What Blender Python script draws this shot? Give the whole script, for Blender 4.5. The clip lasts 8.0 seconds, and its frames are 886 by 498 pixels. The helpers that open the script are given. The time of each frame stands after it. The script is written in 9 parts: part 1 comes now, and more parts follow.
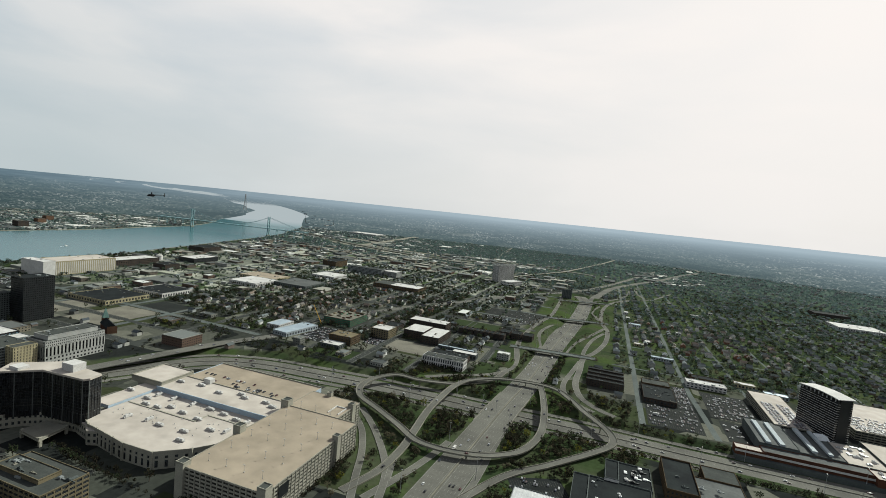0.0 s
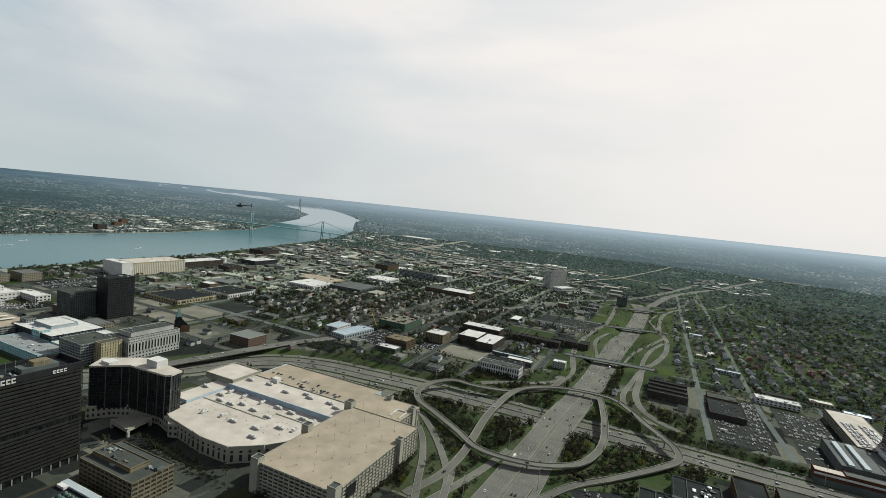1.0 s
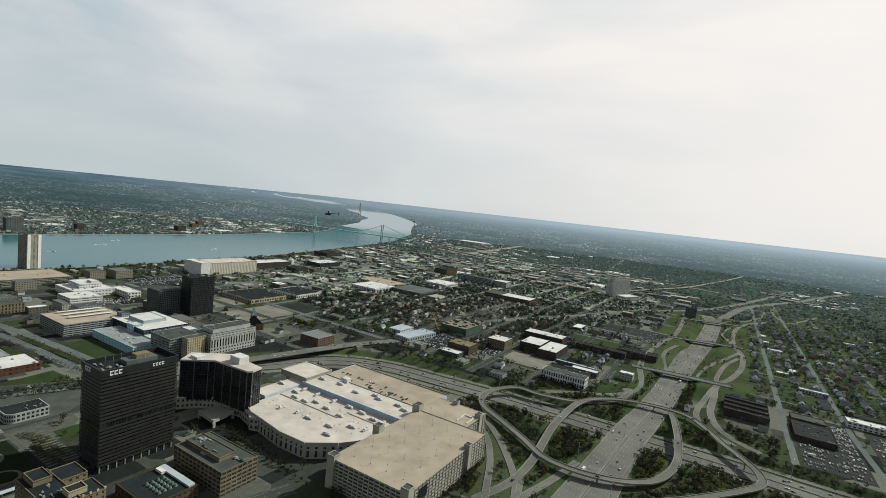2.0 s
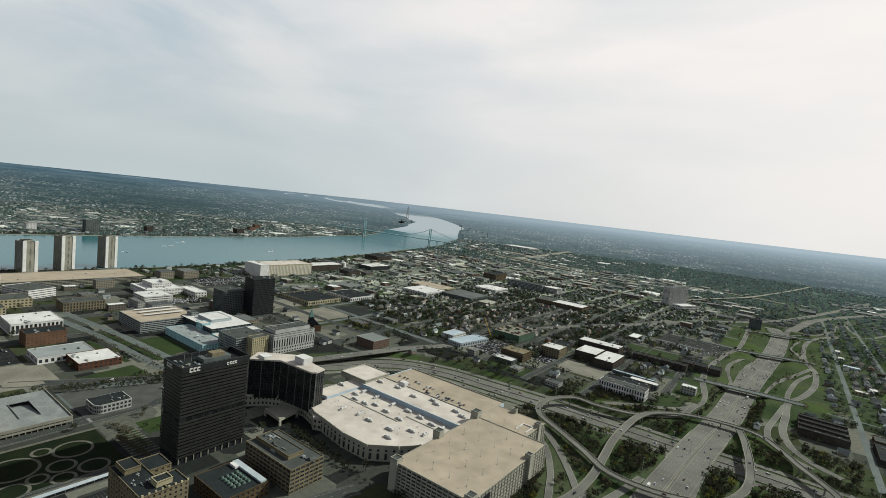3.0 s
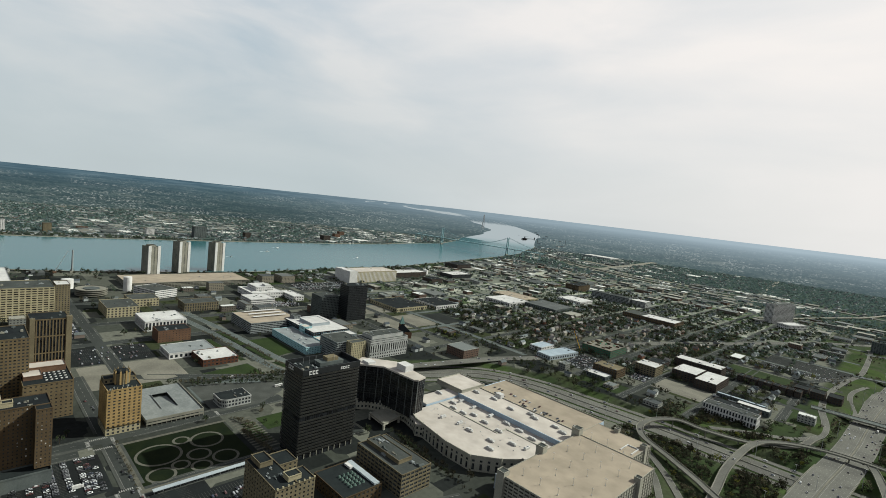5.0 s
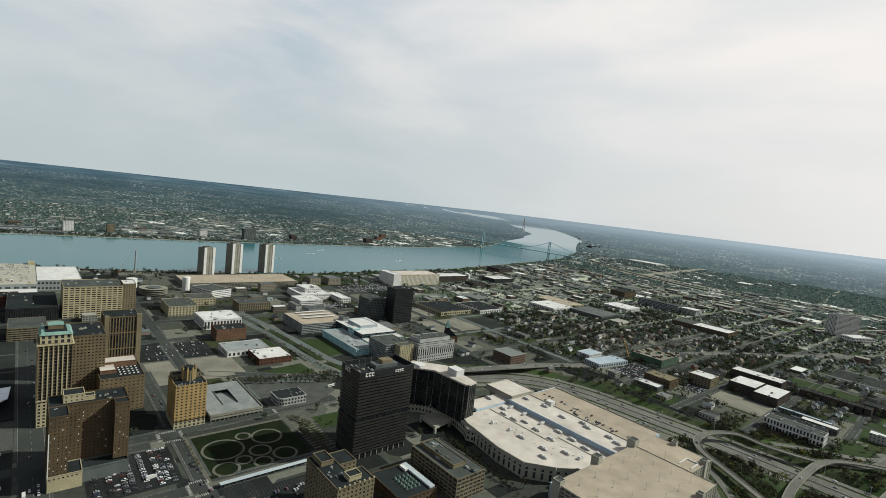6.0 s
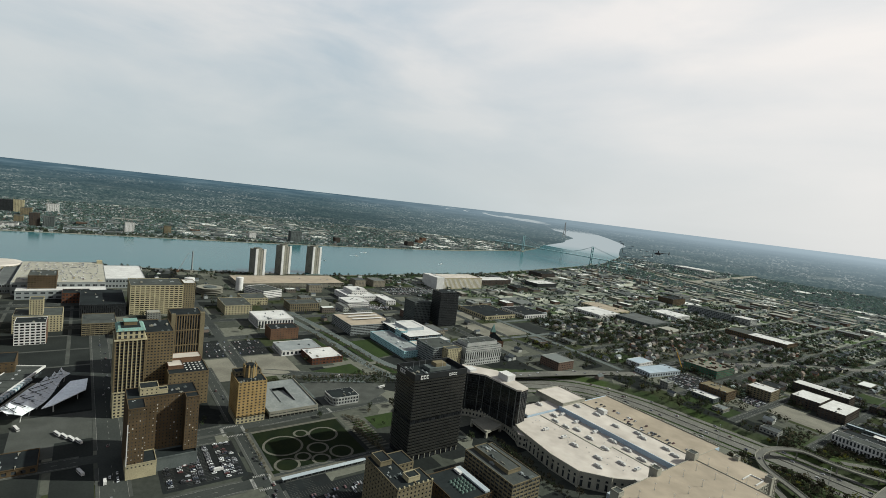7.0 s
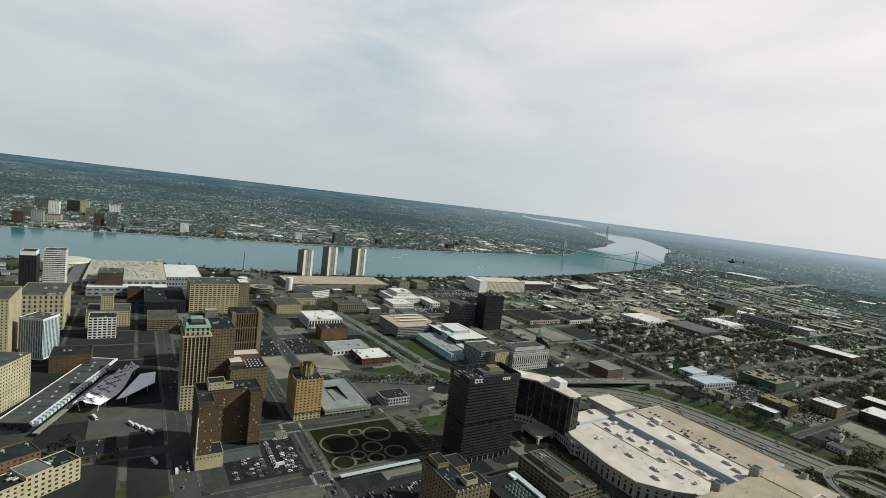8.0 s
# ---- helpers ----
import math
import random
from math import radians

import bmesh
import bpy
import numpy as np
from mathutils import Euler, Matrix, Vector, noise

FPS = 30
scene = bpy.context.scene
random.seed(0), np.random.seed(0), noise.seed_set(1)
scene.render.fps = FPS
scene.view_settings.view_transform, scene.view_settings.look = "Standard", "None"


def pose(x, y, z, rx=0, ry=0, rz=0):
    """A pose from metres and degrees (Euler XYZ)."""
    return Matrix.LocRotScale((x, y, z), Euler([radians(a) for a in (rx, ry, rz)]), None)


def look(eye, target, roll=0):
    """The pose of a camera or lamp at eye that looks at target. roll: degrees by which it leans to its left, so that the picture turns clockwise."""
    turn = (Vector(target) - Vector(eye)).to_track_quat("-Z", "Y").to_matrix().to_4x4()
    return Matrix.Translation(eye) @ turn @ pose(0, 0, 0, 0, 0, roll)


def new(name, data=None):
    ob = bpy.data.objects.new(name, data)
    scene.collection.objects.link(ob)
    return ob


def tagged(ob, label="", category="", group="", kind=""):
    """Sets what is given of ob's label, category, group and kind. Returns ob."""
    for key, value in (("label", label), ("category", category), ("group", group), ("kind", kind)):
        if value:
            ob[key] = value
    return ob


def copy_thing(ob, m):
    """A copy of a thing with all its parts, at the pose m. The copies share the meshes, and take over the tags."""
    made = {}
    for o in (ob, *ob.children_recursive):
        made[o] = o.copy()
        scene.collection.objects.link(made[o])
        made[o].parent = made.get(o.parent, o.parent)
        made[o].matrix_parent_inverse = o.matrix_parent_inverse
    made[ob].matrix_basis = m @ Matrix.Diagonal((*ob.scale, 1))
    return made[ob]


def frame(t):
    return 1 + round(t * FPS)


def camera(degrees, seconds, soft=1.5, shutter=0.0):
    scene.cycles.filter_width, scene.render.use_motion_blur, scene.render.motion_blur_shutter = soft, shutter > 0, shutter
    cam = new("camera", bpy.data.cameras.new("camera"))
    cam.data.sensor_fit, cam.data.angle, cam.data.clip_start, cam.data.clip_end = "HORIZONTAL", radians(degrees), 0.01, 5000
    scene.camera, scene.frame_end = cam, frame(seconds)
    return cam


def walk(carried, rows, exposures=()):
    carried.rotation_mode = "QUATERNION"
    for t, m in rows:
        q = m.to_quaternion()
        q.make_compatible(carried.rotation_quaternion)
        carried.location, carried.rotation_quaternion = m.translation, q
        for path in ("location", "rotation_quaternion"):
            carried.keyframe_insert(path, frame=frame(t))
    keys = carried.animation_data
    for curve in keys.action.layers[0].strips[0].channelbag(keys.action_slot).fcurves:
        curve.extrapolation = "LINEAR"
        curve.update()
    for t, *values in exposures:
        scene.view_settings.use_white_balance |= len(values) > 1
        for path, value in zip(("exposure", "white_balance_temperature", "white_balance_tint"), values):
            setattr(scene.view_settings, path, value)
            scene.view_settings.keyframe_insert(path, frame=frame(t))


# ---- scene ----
cam = camera(84.43, 8.0, soft=0.8)
# seconds, eye x y z in metres, yaw, pitch, roll in degrees
ROWS = [
    (0.0, 0.00, 0.00, 280.00, 19.340, -4.816, -5.707),
    (0.5, -7.73, -4.45, 281.13, 21.908, -4.843, -5.710),
    (1.0, -15.31, -9.92, 282.24, 24.829, -4.904, -5.737),
    (1.5, -22.51, -15.94, 283.19, 28.100, -5.008, -5.856),
    (2.0, -29.75, -21.57, 284.00, 31.300, -5.108, -6.009),
    (3.5, -52.48, -40.23, 286.07, 38.789, -5.243, -6.211),
    (4.0, -58.50, -47.85, 287.05, 40.825, -5.271, -6.193),
    (4.5, -64.27, -55.42, 287.99, 42.911, -5.273, -6.226),
    (6.0, -81.52, -78.89, 289.07, 49.537, -5.409, -6.423),
    (6.5, -86.86, -87.38, 288.77, 51.767, -5.469, -6.508),
    (7.0, -91.76, -96.37, 288.51, 53.972, -5.536, -6.599),
    (7.5, -96.56, -105.55, 288.32, 56.201, -5.638, -6.726),
    (8.0, -100.92, -115.19, 288.11, 58.373, -5.761, -6.829),
]
walk(cam, [(t, pose(x, y, z, 90 + pitch, roll, yaw)) for t, x, y, z, yaw, pitch, roll in ROWS])

# ---- world, sun, exposure ----
SUN_AZ, SUN_EL = 63.0, 36.5  # degrees, from +x towards +y; above the horizon
sun_dir = Vector((math.cos(radians(SUN_AZ)) * math.cos(radians(SUN_EL)), math.sin(radians(SUN_AZ)) * math.cos(radians(SUN_EL)), math.sin(radians(SUN_EL))))
world = bpy.data.worlds.new("hazy_sky")
scene.world = world
world.use_nodes = True
wn, wl = world.node_tree.nodes, world.node_tree.links
wn.clear()
w_out = wn.new("ShaderNodeOutputWorld")
w_bg = wn.new("ShaderNodeBackground")
w_sky = wn.new("ShaderNodeTexSky")
w_sky.sky_type = "NISHITA"
w_sky.sun_disc = False
w_sky.sun_elevation = radians(SUN_EL)
w_sky.sun_rotation = radians(90 - SUN_AZ)
w_sky.air_density, w_sky.dust_density, w_sky.ozone_density = 1.0, 3.0, 1.0
w_tc = wn.new("ShaderNodeTexCoord")
w_scale = wn.new("ShaderNodeVectorMath")
w_scale.operation = "SCALE"
w_scale.inputs["Scale"].default_value = 0.085
wl.new(w_sky.outputs[0], w_scale.inputs[0])
# thin high cloud sheet: streaky noise, brighter towards the sun
w_map = wn.new("ShaderNodeMapping")
w_map.inputs["Rotation"].default_value = (0, 0, radians(25))
w_map.inputs["Scale"].default_value = (1.0, 1.5, 4.2)
wl.new(w_tc.outputs["Generated"], w_map.inputs[0])
w_noise = wn.new("ShaderNodeTexNoise")
w_noise.inputs["Scale"].default_value, w_noise.inputs["Detail"].default_value, w_noise.inputs["Roughness"].default_value = 1.9, 7, 0.52
w_noise.inputs["Distortion"].default_value = 0.25
wl.new(w_map.outputs[0], w_noise.inputs["Vector"])
w_dot = wn.new("ShaderNodeVectorMath")
w_dot.operation = "DOT_PRODUCT"
w_dot.inputs[1].default_value = sun_dir
wl.new(w_tc.outputs["Generated"], w_dot.inputs[0])
w_glow = wn.new("ShaderNodeMapRange")
w_glow.inputs["From Min"].default_value, w_glow.inputs["From Max"].default_value = 0.1, 1.0
w_glow.inputs["To Min"].default_value, w_glow.inputs["To Max"].default_value = 0.0, 1.0
wl.new(w_dot.outputs["Value"], w_glow.inputs["Value"])
# wisps of white cloud over a pale veil with bluish gaps
w_wisp = wn.new("ShaderNodeMapRange")
w_wisp.inputs["From Min"].default_value, w_wisp.inputs["From Max"].default_value = 0.37, 0.63
wl.new(w_noise.outputs["Fac"], w_wisp.inputs["Value"])


def cloud_tone(gap, white):
    m = wn.new("ShaderNodeMix")
    m.data_type = "RGBA"
    m.inputs[6].default_value, m.inputs[7].default_value = (*gap, 1), (*white, 1)
    wl.new(w_wisp.outputs[0], m.inputs[0])
    return m.outputs[2]


w_cloud = wn.new("ShaderNodeMix")
w_cloud.data_type = "RGBA"
w_up = wn.new("ShaderNodeSeparateXYZ")
wl.new(w_tc.outputs["Generated"], w_up.inputs[0])
w_low = wn.new("ShaderNodeMapRange")
w_low.inputs["From Min"].default_value, w_low.inputs["From Max"].default_value = 0.02, 0.34
wl.new(w_up.outputs["Z"], w_low.inputs["Value"])
w_air = wn.new("ShaderNodeMix")
w_air.data_type = "RGBA"
w_air.inputs[6].default_value = (0.535, 0.605, 0.625, 1)
wl.new(w_low.outputs[0], w_air.inputs[0])
wl.new(cloud_tone((0.505, 0.600, 0.672), (0.755, 0.762, 0.768)), w_air.inputs[7])
wl.new(w_air.outputs[2], w_cloud.inputs[6])
wl.new(cloud_tone((0.945, 0.915, 0.885), (1.0, 0.95, 0.91)), w_cloud.inputs[7])
wl.new(w_glow.outputs[0], w_cloud.inputs[0])
w_ramp = wn.new("ShaderNodeMapRange")
w_ramp.inputs["From Min"].default_value, w_ramp.inputs["From Max"].default_value = 0.30, 0.62
w_ramp.inputs["To Min"].default_value, w_ramp.inputs["To Max"].default_value = 0.93, 1.0
wl.new(w_noise.outputs["Fac"], w_ramp.inputs["Value"])
w_mix = wn.new("ShaderNodeMix")
w_mix.data_type = "RGBA"
# the sheet thins out overhead, where the sky is clear
w_xyz = wn.new("ShaderNodeSeparateXYZ")
wl.new(w_tc.outputs["Generated"], w_xyz.inputs[0])
w_high = wn.new("ShaderNodeMapRange")
w_high.inputs["From Min"].default_value, w_high.inputs["From Max"].default_value = 0.40, 0.66
w_high.inputs["To Min"].default_value, w_high.inputs["To Max"].default_value = 1.0, 0.28
wl.new(w_xyz.outputs["Z"], w_high.inputs["Value"])
w_fac = wn.new("ShaderNodeMath")
w_fac.operation = "MULTIPLY"
wl.new(w_ramp.outputs[0], w_fac.inputs[0])
wl.new(w_high.outputs[0], w_fac.inputs[1])
wl.new(w_fac.outputs[0], w_mix.inputs[0])
wl.new(w_scale.outputs[0], w_mix.inputs[6])
wl.new(w_cloud.outputs[2], w_mix.inputs[7])
wl.new(w_mix.outputs[2], w_bg.inputs["Color"])
w_bg.inputs["Strength"].default_value = 0.64
wl.new(w_bg.outputs[0], w_out.inputs[0])

sun_data = bpy.data.lights.new("sun", "SUN")
sun_data.energy, sun_data.angle, sun_data.color = 4.3, radians(0.8), (0.96, 1.0, 0.91)
sun = new("sun", sun_data)
sun.matrix_world = look(sun_dir * 1000, (0, 0, 0))
scene.view_settings.exposure = 0.62

# ---- materials ----
def material(name, base, second=None, rough=0.85, scale=0.08, fine=1.2, metal=0.0, bump=0.0, island=0.0, spec=0.03, random_object=0.0):
    """A plain surface: two tones mixed by large stains, broken by fine grain, sizes in 1/metres."""
    m = bpy.data.materials.new(name)
    m.use_nodes = True
    n, l = m.node_tree.nodes, m.node_tree.links
    b = n["Principled BSDF"]
    b.inputs["Roughness"].default_value = rough
    b.inputs["Metallic"].default_value = metal
    b.inputs["Specular IOR Level"].default_value = spec
    second = second or tuple(c * 0.72 for c in base)
    geo = n.new("ShaderNodeNewGeometry")
    big = n.new("ShaderNodeTexNoise")
    big.inputs["Scale"].default_value, big.inputs["Detail"].default_value = scale, 5
    l.new(geo.outputs["Position"], big.inputs["Vector"])
    span = n.new("ShaderNodeMapRange")
    span.inputs["From Min"].default_value, span.inputs["From Max"].default_value = 0.35, 0.65
    l.new(big.outputs["Fac"], span.inputs["Value"])
    mix = n.new("ShaderNodeMix")
    mix.data_type = "RGBA"
    mix.inputs[6].default_value, mix.inputs[7].default_value = (*base, 1), (*second, 1)
    l.new(span.outputs[0], mix.inputs[0])
    grain = n.new("ShaderNodeTexNoise")
    grain.inputs["Scale"].default_value, grain.inputs["Detail"].default_value = fine, 4
    l.new(geo.outputs["Position"], grain.inputs["Vector"])
    hsv = n.new("ShaderNodeHueSaturation")
    gs = n.new("ShaderNodeMapRange")
    gs.inputs["To Min"].default_value, gs.inputs["To Max"].default_value = 0.70, 1.30
    l.new(grain.outputs["Fac"], gs.inputs["Value"])
    value = gs.outputs[0]
    for amount, source in ((island, geo.outputs["Random Per Island"]), (random_object, None)):
        if amount:
            if source is None:
                info = n.new("ShaderNodeObjectInfo")
                source = info.outputs["Random"]
            r = n.new("ShaderNodeMapRange")
            r.inputs["To Min"].default_value, r.inputs["To Max"].default_value = 1 - amount, 1 + amount
            l.new(source, r.inputs["Value"])
            mul = n.new("ShaderNodeMath")
            mul.operation = "MULTIPLY"
            l.new(value, mul.inputs[0])
            l.new(r.outputs[0], mul.inputs[1])
            value = mul.outputs[0]
    l.new(value, hsv.inputs["Value"])
    l.new(mix.outputs[2], hsv.inputs["Color"])
    l.new(hsv.outputs[0], b.inputs["Base Color"])
    if bump:
        bp = n.new("ShaderNodeBump")
        bp.inputs["Strength"].default_value = bump
        l.new(grain.outputs["Fac"], bp.inputs["Height"])
        l.new(bp.outputs[0], b.inputs["Normal"])
    return m


def palette(name, colours, rough=0.8, grain=2.0, per="island"):
    """One surface kind whose pieces take different colours, one colour a piece."""
    m = bpy.data.materials.new(name)
    m.use_nodes = True
    n, l = m.node_tree.nodes, m.node_tree.links
    b = n["Principled BSDF"]
    b.inputs["Roughness"].default_value = rough
    b.inputs["Specular IOR Level"].default_value = 0.4 if rough < 0.5 else 0.02
    geo = n.new("ShaderNodeNewGeometry")
    info = n.new("ShaderNodeObjectInfo")
    ramp = n.new("ShaderNodeValToRGB")
    ramp.color_ramp.interpolation = "CONSTANT"
    while len(ramp.color_ramp.elements) < len(colours):
        ramp.color_ramp.elements.new(0.5)
    for i, c in enumerate(colours):
        ramp.color_ramp.elements[i].position = i / len(colours)
        ramp.color_ramp.elements[i].color = (*c, 1)
    l.new(geo.outputs["Random Per Island"] if per == "island" else info.outputs["Random"], ramp.inputs[0])
    g = n.new("ShaderNodeTexNoise")
    g.inputs["Scale"].default_value = grain
    l.new(geo.outputs["Position"], g.inputs["Vector"])
    gs = n.new("ShaderNodeMapRange")
    gs.inputs["To Min"].default_value, gs.inputs["To Max"].default_value = 0.75, 1.25
    l.new(g.outputs["Fac"], gs.inputs["Value"])
    hsv = n.new("ShaderNodeHueSaturation")
    l.new(gs.outputs[0], hsv.inputs["Value"])
    l.new(ramp.outputs[0], hsv.inputs["Color"])
    l.new(hsv.outputs[0], b.inputs["Base Color"])
    return m


def leaves(name, colours, grain=2.0):
    """Foliage: as a palette, and some of the light passes through each leaf."""
    m = palette(name, colours, 0.95, grain)
    n, l = m.node_tree.nodes, m.node_tree.links
    b = n["Principled BSDF"]
    t = n.new("ShaderNodeBsdfTranslucent")
    l.new(b.inputs["Base Color"].links[0].from_socket, t.inputs["Color"])
    mix = n.new("ShaderNodeMixShader")
    mix.inputs[0].default_value = 0.4
    l.new(b.outputs[0], mix.inputs[1])
    l.new(t.outputs[0], mix.inputs[2])
    l.new(mix.outputs[0], n["Material Output"].inputs["Surface"])
    return m


ASPHALT = material("asphalt", (0.015, 0.018, 0.018), (0.011, 0.012, 0.012), 0.9, 0.03, 0.6)
FREEWAY = material("freeway_concrete", (0.113, 0.112, 0.097), (0.079, 0.078, 0.069), 0.9, 0.02, 0.5)
STREET = material("street_asphalt", (0.021, 0.024, 0.022), (0.014, 0.016, 0.015), 0.9, 0.02, 0.5)
CONCRETE = material("pale_concrete", (0.186, 0.179, 0.147), (0.143, 0.139, 0.113), 0.85, 0.05, 0.8)
WORN_STREET = material("worn_concrete_street", (0.087, 0.101, 0.095), (0.060, 0.070, 0.066), 0.9, 0.02, 0.5)
CITY_STREET = material("city_street_asphalt", (0.039, 0.043, 0.039), (0.027, 0.030, 0.028), 0.9, 0.02, 0.5)
SIDEWALK = material("sidewalk_concrete", (0.059, 0.062, 0.056), (0.042, 0.045, 0.040), 0.9, 0.05, 0.8)
CREAM = material("cream_stone", (0.290, 0.257, 0.164), (0.232, 0.205, 0.133), 0.85, 0.06, 0.9)
GARAGE_ROOF = material("garage_roof_concrete", (0.260, 0.220, 0.168), (0.220, 0.187, 0.143), 0.9, 0.025, 0.06)
WHITE_ROOF = material("white_membrane_roof", (0.379, 0.345, 0.305), (0.318, 0.288, 0.252), 0.75, 0.02, 0.06)
BRIGHT_ROOF = material("bright_white_roof", (0.43, 0.425, 0.405), (0.35, 0.345, 0.33), 0.75, 0.04, 0.3)
WHITE = material("white_paint", (0.447, 0.440, 0.422), (0.374, 0.368, 0.350), 0.7, 0.08, 0.8)
WALL_BLUE = material("light_blue_painted_wall", (0.300, 0.370, 0.430), (0.260, 0.325, 0.385), 0.6, 0.08, 0.8)
PALE_BLUE = material("pale_blue_metal_wall", (0.286, 0.319, 0.329), (0.248, 0.280, 0.296), 0.6, 0.08, 0.8)
TAN = material("tan_brick", (0.140, 0.118, 0.075), (0.106, 0.090, 0.058), 0.9, 0.06, 0.9)
YELLOW = material("yellow_brick", (0.270, 0.188, 0.084), (0.215, 0.148, 0.066), 0.9, 0.06, 0.9)
BROWN = material("brown_brick", (0.076, 0.054, 0.032), (0.055, 0.041, 0.025), 0.9, 0.06, 0.9)
OCHRE = material("ochre_brick", (0.119, 0.092, 0.053), (0.092, 0.070, 0.042), 0.9, 0.06, 0.9)
CASINO_STONE = material("pale_cast_stone", (0.273, 0.263, 0.217), (0.223, 0.215, 0.178), 0.85, 0.06, 0.9)
RED = material("red_brick", (0.088, 0.041, 0.025), (0.065, 0.031, 0.021), 0.9, 0.06, 0.9)
ORANGE = material("orange_brick", (0.113, 0.067, 0.043), (0.086, 0.052, 0.035), 0.9, 0.06, 0.9)
GREY = material("grey_concrete", (0.080, 0.091, 0.087), (0.058, 0.067, 0.065), 0.85, 0.06, 0.9)
OFFICE_STONE = material("pale_grey_stone", (0.300, 0.304, 0.285), (0.240, 0.245, 0.232), 0.85, 0.06, 0.9)
PANEL_GREY = material("light_grey_panel", (0.190, 0.205, 0.202), (0.150, 0.163, 0.162), 0.7, 0.06, 0.9)
DARK_ROOF = material("tar_roof", (0.017, 0.021, 0.021), (0.011, 0.013, 0.014), 0.9, 0.05, 0.5)
GREY_ROOF = material("gravel_roof", (0.055, 0.060, 0.055), (0.037, 0.041, 0.038), 0.95, 0.05, 0.5)
DARK_METAL = material("dark_anodised_metal", (0.019, 0.021, 0.022), (0.013, 0.015, 0.016), 0.45, 0.08, 0.9, 0.3, spec=0.3)
BRONZE_BAND = material("bronze_spandrel", (0.038, 0.038, 0.033), (0.029, 0.029, 0.026), 0.4, 0.08, 0.9, 0.4, spec=0.3)
STEEL = material("galvanised_steel", (0.42, 0.43, 0.43), (0.33, 0.34, 0.34), 0.45, 0.1, 1.5, 0.6)
COPPER = material("green_copper", (0.138, 0.225, 0.194), (0.106, 0.181, 0.162), 0.7, 0.1, 1.0)
TEAL_WALL = material("pale_teal_panel", (0.260, 0.419, 0.433), (0.209, 0.354, 0.376), 0.4, 0.08, 0.8)
BRIDGE_PAINT = material("blue_green_bridge_paint", (0.200, 0.310, 0.325), (0.165, 0.265, 0.280), 0.6, 0.02, 0.3)
GRASS = material("lawn_grass", (0.024, 0.038, 0.013), (0.018, 0.027, 0.012), 0.95, 0.03, 0.35)
GRASS_DARK = material("park_grass", (0.010, 0.014, 0.006), (0.006, 0.010, 0.005), 0.95, 0.05, 0.5)
EARTH = material("bare_earth", (0.150, 0.143, 0.116), (0.108, 0.104, 0.085), 0.95, 0.03, 0.4)
MARKING = material("road_marking_paint", (0.245, 0.239, 0.220), None, 0.8, 0.2, 2.0)
BARK = material("tree_bark", (0.085, 0.068, 0.050), None, 0.95, 0.3, 2.0)
TYRE = material("tyre_rubber", (0.02, 0.02, 0.02), None, 0.9, 0.5, 3.0)
FABRIC = leaves("white_tent_fabric", [(0.82, 0.84, 0.85), (0.80, 0.825, 0.84)], 0.3)
BLUE_ROOF = material("pale_blue_metal_roof", (0.286, 0.340, 0.374), (0.231, 0.279, 0.313), 0.5, 0.05, 0.5, 0.2)
BLUE_GREY = material("blue_grey_membrane_roof", (0.089, 0.095, 0.091), (0.066, 0.071, 0.069), 0.8, 0.04, 0.3)
LEAF = leaves("spring_leaves", [(0.031, 0.042, 0.022), (0.027, 0.035, 0.020), (0.041, 0.047, 0.027), (0.031, 0.048, 0.020), (0.043, 0.043, 0.031), (0.024, 0.032, 0.020)])
# lighter, bluer leaves: haze over the farther trees is put into the colour
LEAF_MID = leaves("hazed_spring_leaves", [(0.060, 0.086, 0.066), (0.051, 0.072, 0.059), (0.075, 0.097, 0.070), (0.063, 0.097, 0.056), (0.084, 0.093, 0.074), (0.045, 0.065, 0.056)])
BRICK_DARK = material("dark_brick", (0.050, 0.040, 0.032), (0.037, 0.030, 0.026), 0.9, 0.06, 0.9)
LEAF_YELLOW = leaves("yellow_green_leaves", [(0.080, 0.084, 0.016), (0.064, 0.072, 0.018), (0.100, 0.094, 0.022)])
LEAF_BUFF = leaves("budding_twigs", [(0.084, 0.076, 0.050), (0.067, 0.061, 0.041), (0.096, 0.087, 0.056)])
LEAF_DARK = leaves("dark_twigs_and_evergreens", [(0.020, 0.021, 0.013), (0.027, 0.025, 0.017), (0.015, 0.018, 0.011), (0.034, 0.029, 0.020)])
# aerial haze is painted into these pale blue-green leaf colours
LEAF_FAR = leaves("hazed_distant_woods", [(0.084, 0.129, 0.121), (0.071, 0.110, 0.106), (0.099, 0.140, 0.127), (0.087, 0.124, 0.120), (0.114, 0.147, 0.129)], 0.2)
# colours of the farther houses, lightened and cooled to hold some haze
HOUSE_WALL = palette("house_siding", [(0.352, 0.367, 0.339), (0.127, 0.102, 0.086), (0.287, 0.291, 0.264), (0.191, 0.189, 0.170), (0.488, 0.495, 0.474), (0.116, 0.114, 0.106), (0.256, 0.273, 0.268)])
HOUSE_ROOF = palette("shingle_roof", [(0.068, 0.077, 0.080), (0.090, 0.103, 0.103), (0.053, 0.062, 0.068), (0.100, 0.107, 0.101), (0.076, 0.085, 0.084), (0.163, 0.182, 0.182), (0.119, 0.135, 0.136)])
FLAT_ROOF = palette("mixed_flat_roofs", [(0.430, 0.440, 0.415), (0.120, 0.130, 0.124), (0.052, 0.058, 0.058), (0.215, 0.210, 0.178), (0.068, 0.074, 0.072), (0.090, 0.096, 0.092), (0.180, 0.180, 0.158)], per="object")
